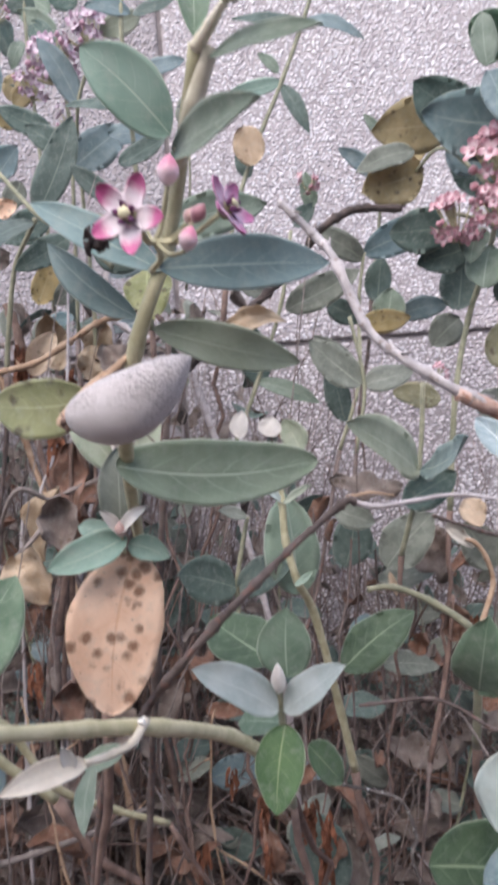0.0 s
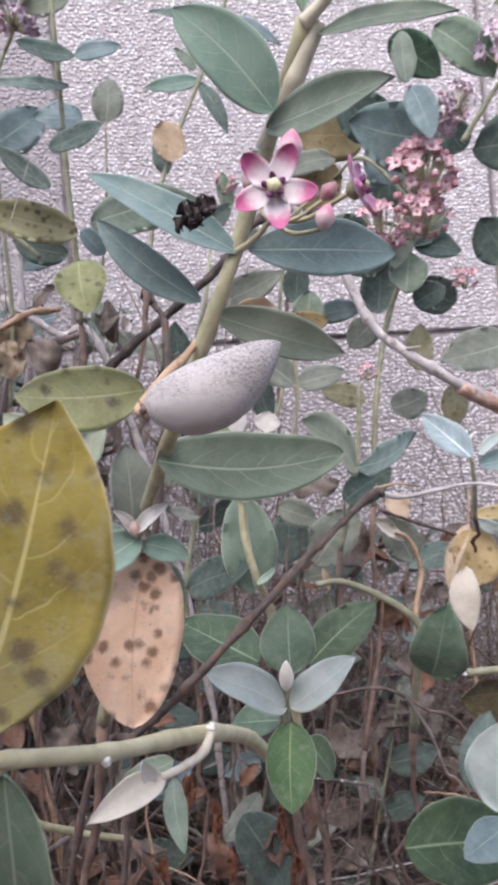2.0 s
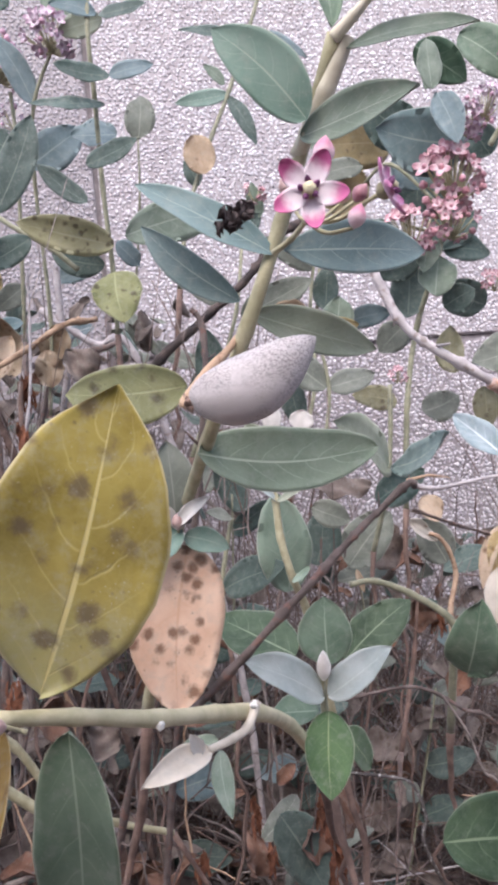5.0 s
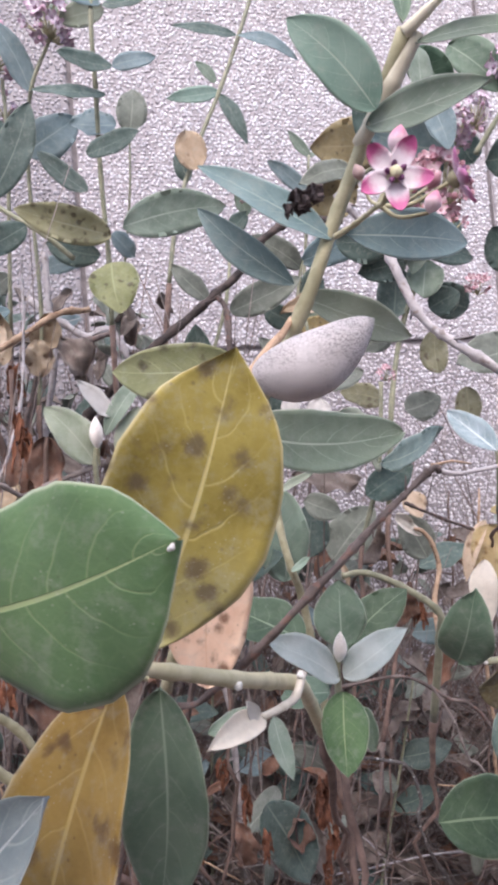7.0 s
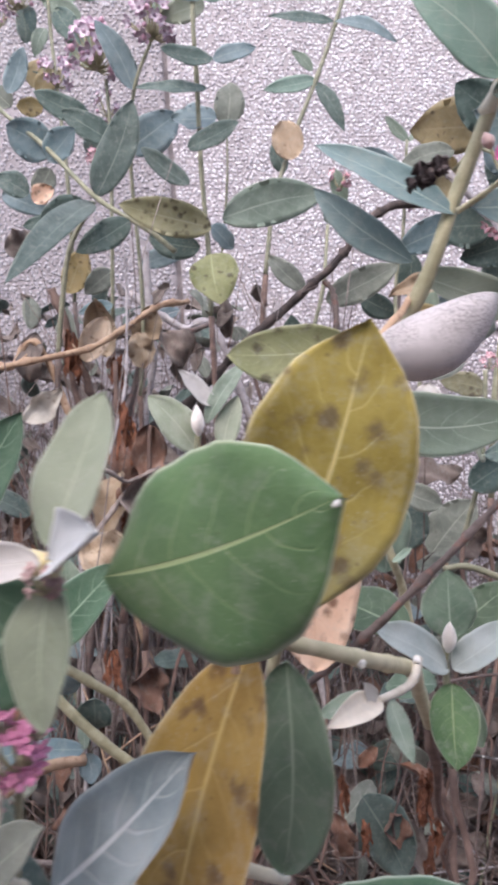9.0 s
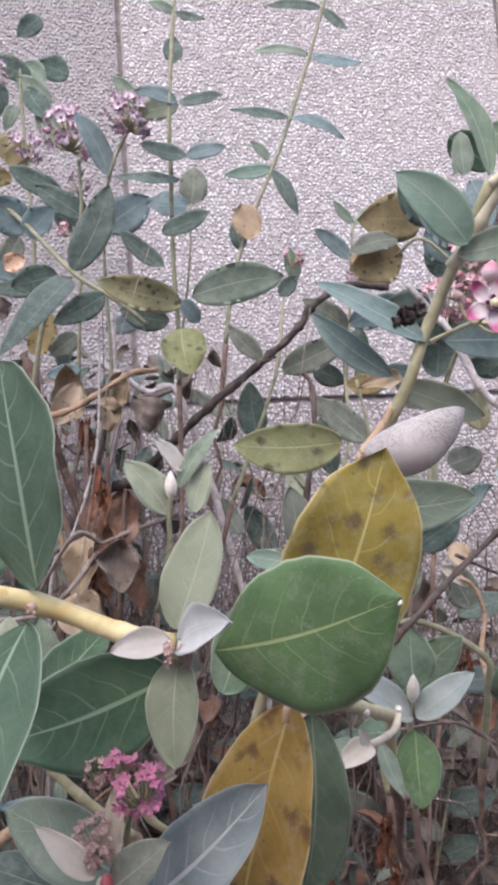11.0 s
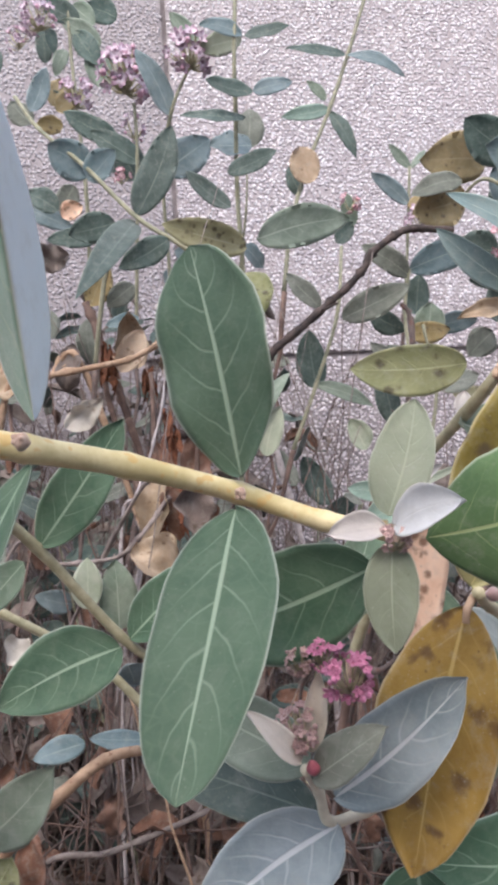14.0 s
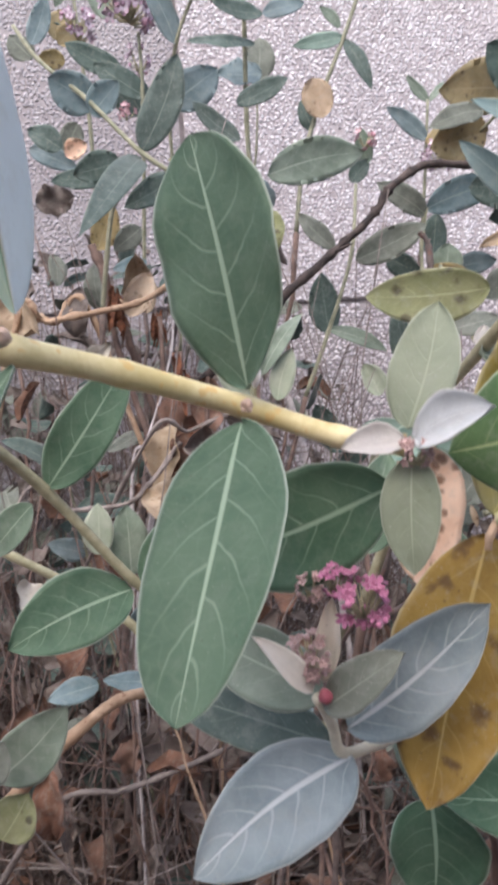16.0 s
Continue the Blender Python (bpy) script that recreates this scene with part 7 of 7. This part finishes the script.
twig([(-0.216, 1.408, 0.23), (-0.191, 1.358, 0.734), (-0.066, 1.308, 1.238), (-0.057, 1.308, 1.359), (-0.057, 1.308, 1.493)], 0.0050, 0.0061, BARK["grey"], "slender grey dead stem before the wall")
twig([(0.218, 1.408, 0.23), (0.193, 1.358, 0.769), (0.068, 1.308, 1.308), (-0.006, 1.308, 1.351), (-0.088, 1.308, 1.414)], 0.0058, 0.0067, BARK["grey"], "thin slanting dead twig by the wall")
twig([(-0.229, 1.36, 0.23), (-0.204, 1.31, 0.75), (-0.079, 1.26, 1.271), (-0.025, 1.26, 1.324), (0.041, 1.26, 1.344)], 0.0064, 0.0056, BARK["dark"], "dark curved twig low before the wall")
twig([(-0.19, 1.13, 0.23), (-0.175, 1.11, 0.7), (-0.156, 1.09, 1.041), (-0.133, 1.09, 1.09), (-0.106, 1.10, 1.159), (-0.086, 1.10, 1.229), (-0.079, 1.11, 1.31), (-0.075, 1.12, 1.423)], 0.0026, 0.0016, BARK["grey"], "pale grey slender dead twig rising among the shrubs")
twig([(0.75, 1.35, 0.23), (0.72, 1.3, 0.7), (0.661, 1.15, 0.922), (0.551, 1.06, 0.985), (0.448, 0.98, 1.024), (0.375, 0.93, 1.054)], 0.0020, 0.0022, BARK["dark"], "thin dull brown twig crossing behind the dry leaves")
twig([(0.02, 0.86, 0.23), (0.045, 0.80, 0.7), (0.088, 0.70, 1.0), (0.112, 0.655, 1.163), (0.118, 0.649, 1.209), (0.117, 0.649, 1.236), (0.111, 0.649, 1.246)], 0.0031, 0.0021, BARK["dark"], "blackened withered bare stalk")

# ---- leaf litter and dead stems ----
def litter():
    rng = random.Random(12)
    shapes = {}
    for key in ("rd", "gy", "dry", "dw"):
        for n in range(4):
            bm = blade((-0.5, 0, 0), (0.5, 0, 0), rng.uniform(0.4, 0.62), (0, 0, 1), rng.uniform(0.2, 0.6), rng.uniform(-0.25, 0.3), 9, 6, rng, 0.012, 0.5, 0.6, 0.14)
            mesh = bpy.data.meshes.new("dead_leaf")
            bm.to_mesh(mesh)
            bm.free()
            mesh.materials.append(LEAF[key])
            for p in mesh.polygons:
                p.use_smooth = True
            shapes.setdefault(key, []).append(mesh)
    names = {"rd": "rust-brown curled dead leaf on the ground", "gy": "grey withered dead leaf on the ground", "dry": "tan dry dead leaf on the ground", "dw": "bleached pale dead leaf on the ground"}
    for n in range(170):
        key = rng.choices(("rd", "gy", "dry", "dw"), (6, 5, 0.6, 0.1))[0]
        ob = new("dead_leaf", rng.choice(shapes[key]))
        size = rng.uniform(0.035, 0.065)
        y = rng.uniform(0.75, 1.95)
        ob.matrix_basis = pose(rng.uniform(-1.0, 1.3), y, 0.262 + rng.uniform(0, 0.03), rng.uniform(-25, 25), rng.uniform(-25, 25), rng.uniform(0, 360)) @ Matrix.Scale(size, 4)
        tagged(ob, names[key], "dead leaf", "dead leaves on the ground")


def dead_stems():
    """Dry upright and fallen stalks between the shrubs."""
    rng = random.Random(31)
    kinds = ["dull"] * 5 + ["rust"] * 6 + ["dark"] * 5 + ["grey", "tan"]
    words = {"dull": "thin dull grey dead stalk", "grey": "thin grey dead stalk", "rust": "thin reddish-brown dead stalk", "dark": "thin dark dead stalk", "tan": "thin tan dry stalk"}
    for n in range(150):
        key = rng.choice(kinds)
        fallen = n % 3 != 0
        x, y = rng.uniform(-0.9, 1.25), rng.uniform(0.95, 1.9)
        high = rng.uniform(0.1, 0.35) if fallen else rng.uniform(0.35, 0.85)
        dx = rng.uniform(-0.5, 0.5) if fallen else rng.uniform(-0.15, 0.15)
        dy = rng.uniform(-0.25, 0.25) if fallen else rng.uniform(-0.08, 0.08)
        top = Vector((x + dx, min(y + dy, 1.95), 0.25 + high))
        foot = Vector((x, y, 0.23))
        mid = foot.lerp(top, 0.5) + Vector((rng.uniform(-0.05, 0.05), rng.uniform(-0.05, 0.05), 0.06))
        r = rng.uniform(0.0016, 0.0042)
        line = smooth_line([foot, mid, top], 8)
        bm = bmesh.new()
        radii = [r * (1 - 0.6 * k / 16) * (1.3 if k % 6 == 3 else 1) for k in range(len(line))]
        line = [c + Vector((noise.noise(c * 30), noise.noise(c * 30 + Vector((3, 1, 0))), 0)) * 0.012 for c in line]
        tube(bm, line, radii, 6, 0.15)
        for k in (5, 8, 11, 13):
            if rng.random() < 0.6:
                d = Vector((rng.uniform(-1, 1), rng.uniform(-0.5, 0.5), rng.uniform(-0.3, 0.8))).normalized() * rng.uniform(0.03, 0.12)
                tube(bm, [line[k], line[k] + d * 0.5 + Vector((0, 0, 0.005)), line[k] + d], [r * 0.55, r * 0.45, r * 0.25], 5, 0.1)
        tagged(part("dead_stalk", bm, BARK[key], None), words[key] + " in the undergrowth", "stalk", "dead stalks")


def thicket():
    """The dense dry tangle at the foot of the wall: twigs and shrivelled leaves beyond counting."""
    rng = random.Random(8)
    for name, count, key, label in (("dry_twigs", 1000, "dark", "dense tangle of dark dry twigs at the foot of the wall"), ("dry_twigs", 900, "rust", "dense tangle of brown dry twigs at the foot of the wall"), ("dry_twigs", 900, "dull", "dense tangle of grey dry twigs at the foot of the wall")):
        bm = bmesh.new()
        for n in range(count):
            x, y = rng.uniform(-1.0, 1.4) + rng.gauss(0, 0.15), 1.95 - abs(rng.gauss(0, 0.36))
            tall = 0.78 if x < 0.05 else 0.5 if x < 0.3 else 0.36
            high = min(abs(rng.gauss(0, tall)) + 0.06, 1.25)
            lean = rng.gauss(0, 0.42) * (1.0 if high < 0.6 else 0.6)
            foot = Vector((x, y, 0.24))
            top = Vector((x + lean, min(1.96, y + rng.gauss(0, 0.08)), 0.25 + high))
            mid = foot.lerp(top, 0.5) + Vector((rng.gauss(0, 0.07), rng.gauss(0, 0.04), rng.uniform(0, 0.05)))
            r = rng.uniform(0.0010, 0.0026)
            line = smooth_line([foot, mid, top], 4)
            line = [c + Vector((noise.noise(c * 8), noise.noise(c * 8 + Vector((2, 5, 1))), noise.noise(c * 8 + Vector((7, 1, 4))))) * 0.05 for c in line]
            tube(bm, line, [r * (1 - 0.08 * k) for k in range(9)], 5, 0.2)
            for k in (3, 5, 6):
                if rng.random() < 0.5:
                    d = Vector((rng.gauss(0, 1), rng.gauss(0, 0.5), rng.uniform(-0.5, 0.8))).normalized() * rng.uniform(0.03, 0.10)
                    tube(bm, [line[k], line[k] + d], [r * 0.5, r * 0.25], 4)
        tagged(part(name, bm, BARK[key], None), label, "twigs", kind="stuff")
    heaps = (
        ("leaf_litter", "rd", 420, 0.65, 0.34, 0.045, "rust-brown leaf litter under the shrubs"),
        ("leaf_litter", "gy", 420, 0.65, 0.34, 0.045, "grey-brown leaf litter under the shrubs"),
        ("withered_foliage", "gy", 420, 0.0, 0.42, 0.036, "dull grey-brown withered foliage among the stems"),
        ("withered_foliage", "rd", 170, 0.0, 0.42, 0.045, "rust-brown withered foliage among the stems"),
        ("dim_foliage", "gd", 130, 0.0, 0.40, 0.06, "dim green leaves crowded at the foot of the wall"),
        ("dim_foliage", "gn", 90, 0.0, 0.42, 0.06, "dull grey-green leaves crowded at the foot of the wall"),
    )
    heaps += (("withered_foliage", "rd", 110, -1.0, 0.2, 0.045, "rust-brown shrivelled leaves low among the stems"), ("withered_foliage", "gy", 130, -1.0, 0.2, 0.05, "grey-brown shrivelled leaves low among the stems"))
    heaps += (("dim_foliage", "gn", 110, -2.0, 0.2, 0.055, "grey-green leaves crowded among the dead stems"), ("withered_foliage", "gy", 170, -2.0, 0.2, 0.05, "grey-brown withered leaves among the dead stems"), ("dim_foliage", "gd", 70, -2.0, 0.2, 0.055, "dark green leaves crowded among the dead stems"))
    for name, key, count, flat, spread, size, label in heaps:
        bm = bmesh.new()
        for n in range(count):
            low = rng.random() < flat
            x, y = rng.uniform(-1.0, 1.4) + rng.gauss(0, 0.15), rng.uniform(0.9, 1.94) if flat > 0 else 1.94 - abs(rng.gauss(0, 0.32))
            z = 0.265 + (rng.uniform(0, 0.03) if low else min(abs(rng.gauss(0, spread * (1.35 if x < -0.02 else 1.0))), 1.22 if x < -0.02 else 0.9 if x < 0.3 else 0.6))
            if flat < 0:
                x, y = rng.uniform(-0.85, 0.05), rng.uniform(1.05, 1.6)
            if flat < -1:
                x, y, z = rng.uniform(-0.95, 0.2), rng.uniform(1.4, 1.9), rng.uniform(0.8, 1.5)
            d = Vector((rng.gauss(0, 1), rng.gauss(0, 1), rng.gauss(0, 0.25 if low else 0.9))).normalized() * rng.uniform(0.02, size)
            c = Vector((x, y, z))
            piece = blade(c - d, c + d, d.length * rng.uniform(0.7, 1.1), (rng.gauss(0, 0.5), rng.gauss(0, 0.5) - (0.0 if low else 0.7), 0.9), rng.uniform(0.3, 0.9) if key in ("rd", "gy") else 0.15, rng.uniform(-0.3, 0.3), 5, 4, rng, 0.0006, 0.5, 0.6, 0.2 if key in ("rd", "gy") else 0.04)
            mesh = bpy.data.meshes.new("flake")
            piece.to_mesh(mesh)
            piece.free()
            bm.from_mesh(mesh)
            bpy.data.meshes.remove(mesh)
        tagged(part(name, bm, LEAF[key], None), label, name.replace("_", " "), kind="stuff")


def back_shrubs():
    """Low dim shoots crowded at the foot of the wall, behind the nearer shrubs."""
    rng = random.Random(21)
    keys = ("gd", "gd", "gb", "gd", "gn", "gy")
    for n in range(21):
        x, y = -0.85 + 0.073 * n + rng.uniform(-0.06, 0.06), rng.uniform(1.3, 1.88)
        high = rng.uniform(0.3, 0.85)
        owner = plant("milkweed_shrub", (x, y, 0.25), "low dim milkweed shoot at the foot of the wall")
        lean = rng.gauss(0, 0.08)
        points = [(x, y, 0.23), (x + lean * 0.3, y - 0.02, 0.25 + high * 0.35), (x + lean * 0.7, y - 0.03, 0.25 + high * 0.7), (x + lean, y - 0.04, 0.25 + high)]
        stem(owner, points, 0.0028, 0.0018, rng.choice((STEM_THIN, BARK["rust"], BARK["dark"])))
        for k in range(rng.randint(6, 9)):
            t = 0.25 + 0.75 * k / 8
            side = 1 if k % 2 else -1
            base = Vector((x + lean * t, y - 0.04 * t, 0.25 + high * t))
            d = Vector((side * rng.uniform(0.6, 1.0), rng.uniform(-0.7, 0.3), rng.uniform(-0.35, 0.6))).normalized() * rng.uniform(0.07, 0.12)
            leaf(owner, base, base + d, d.length * rng.uniform(0.42, 0.58), (rng.gauss(0, 0.4), -0.8, rng.uniform(0.1, 1.0)), LEAF[rng.choice(keys)], 0.15, 0.05)


litter()
dead_stems()
back_shrubs()
thicket()
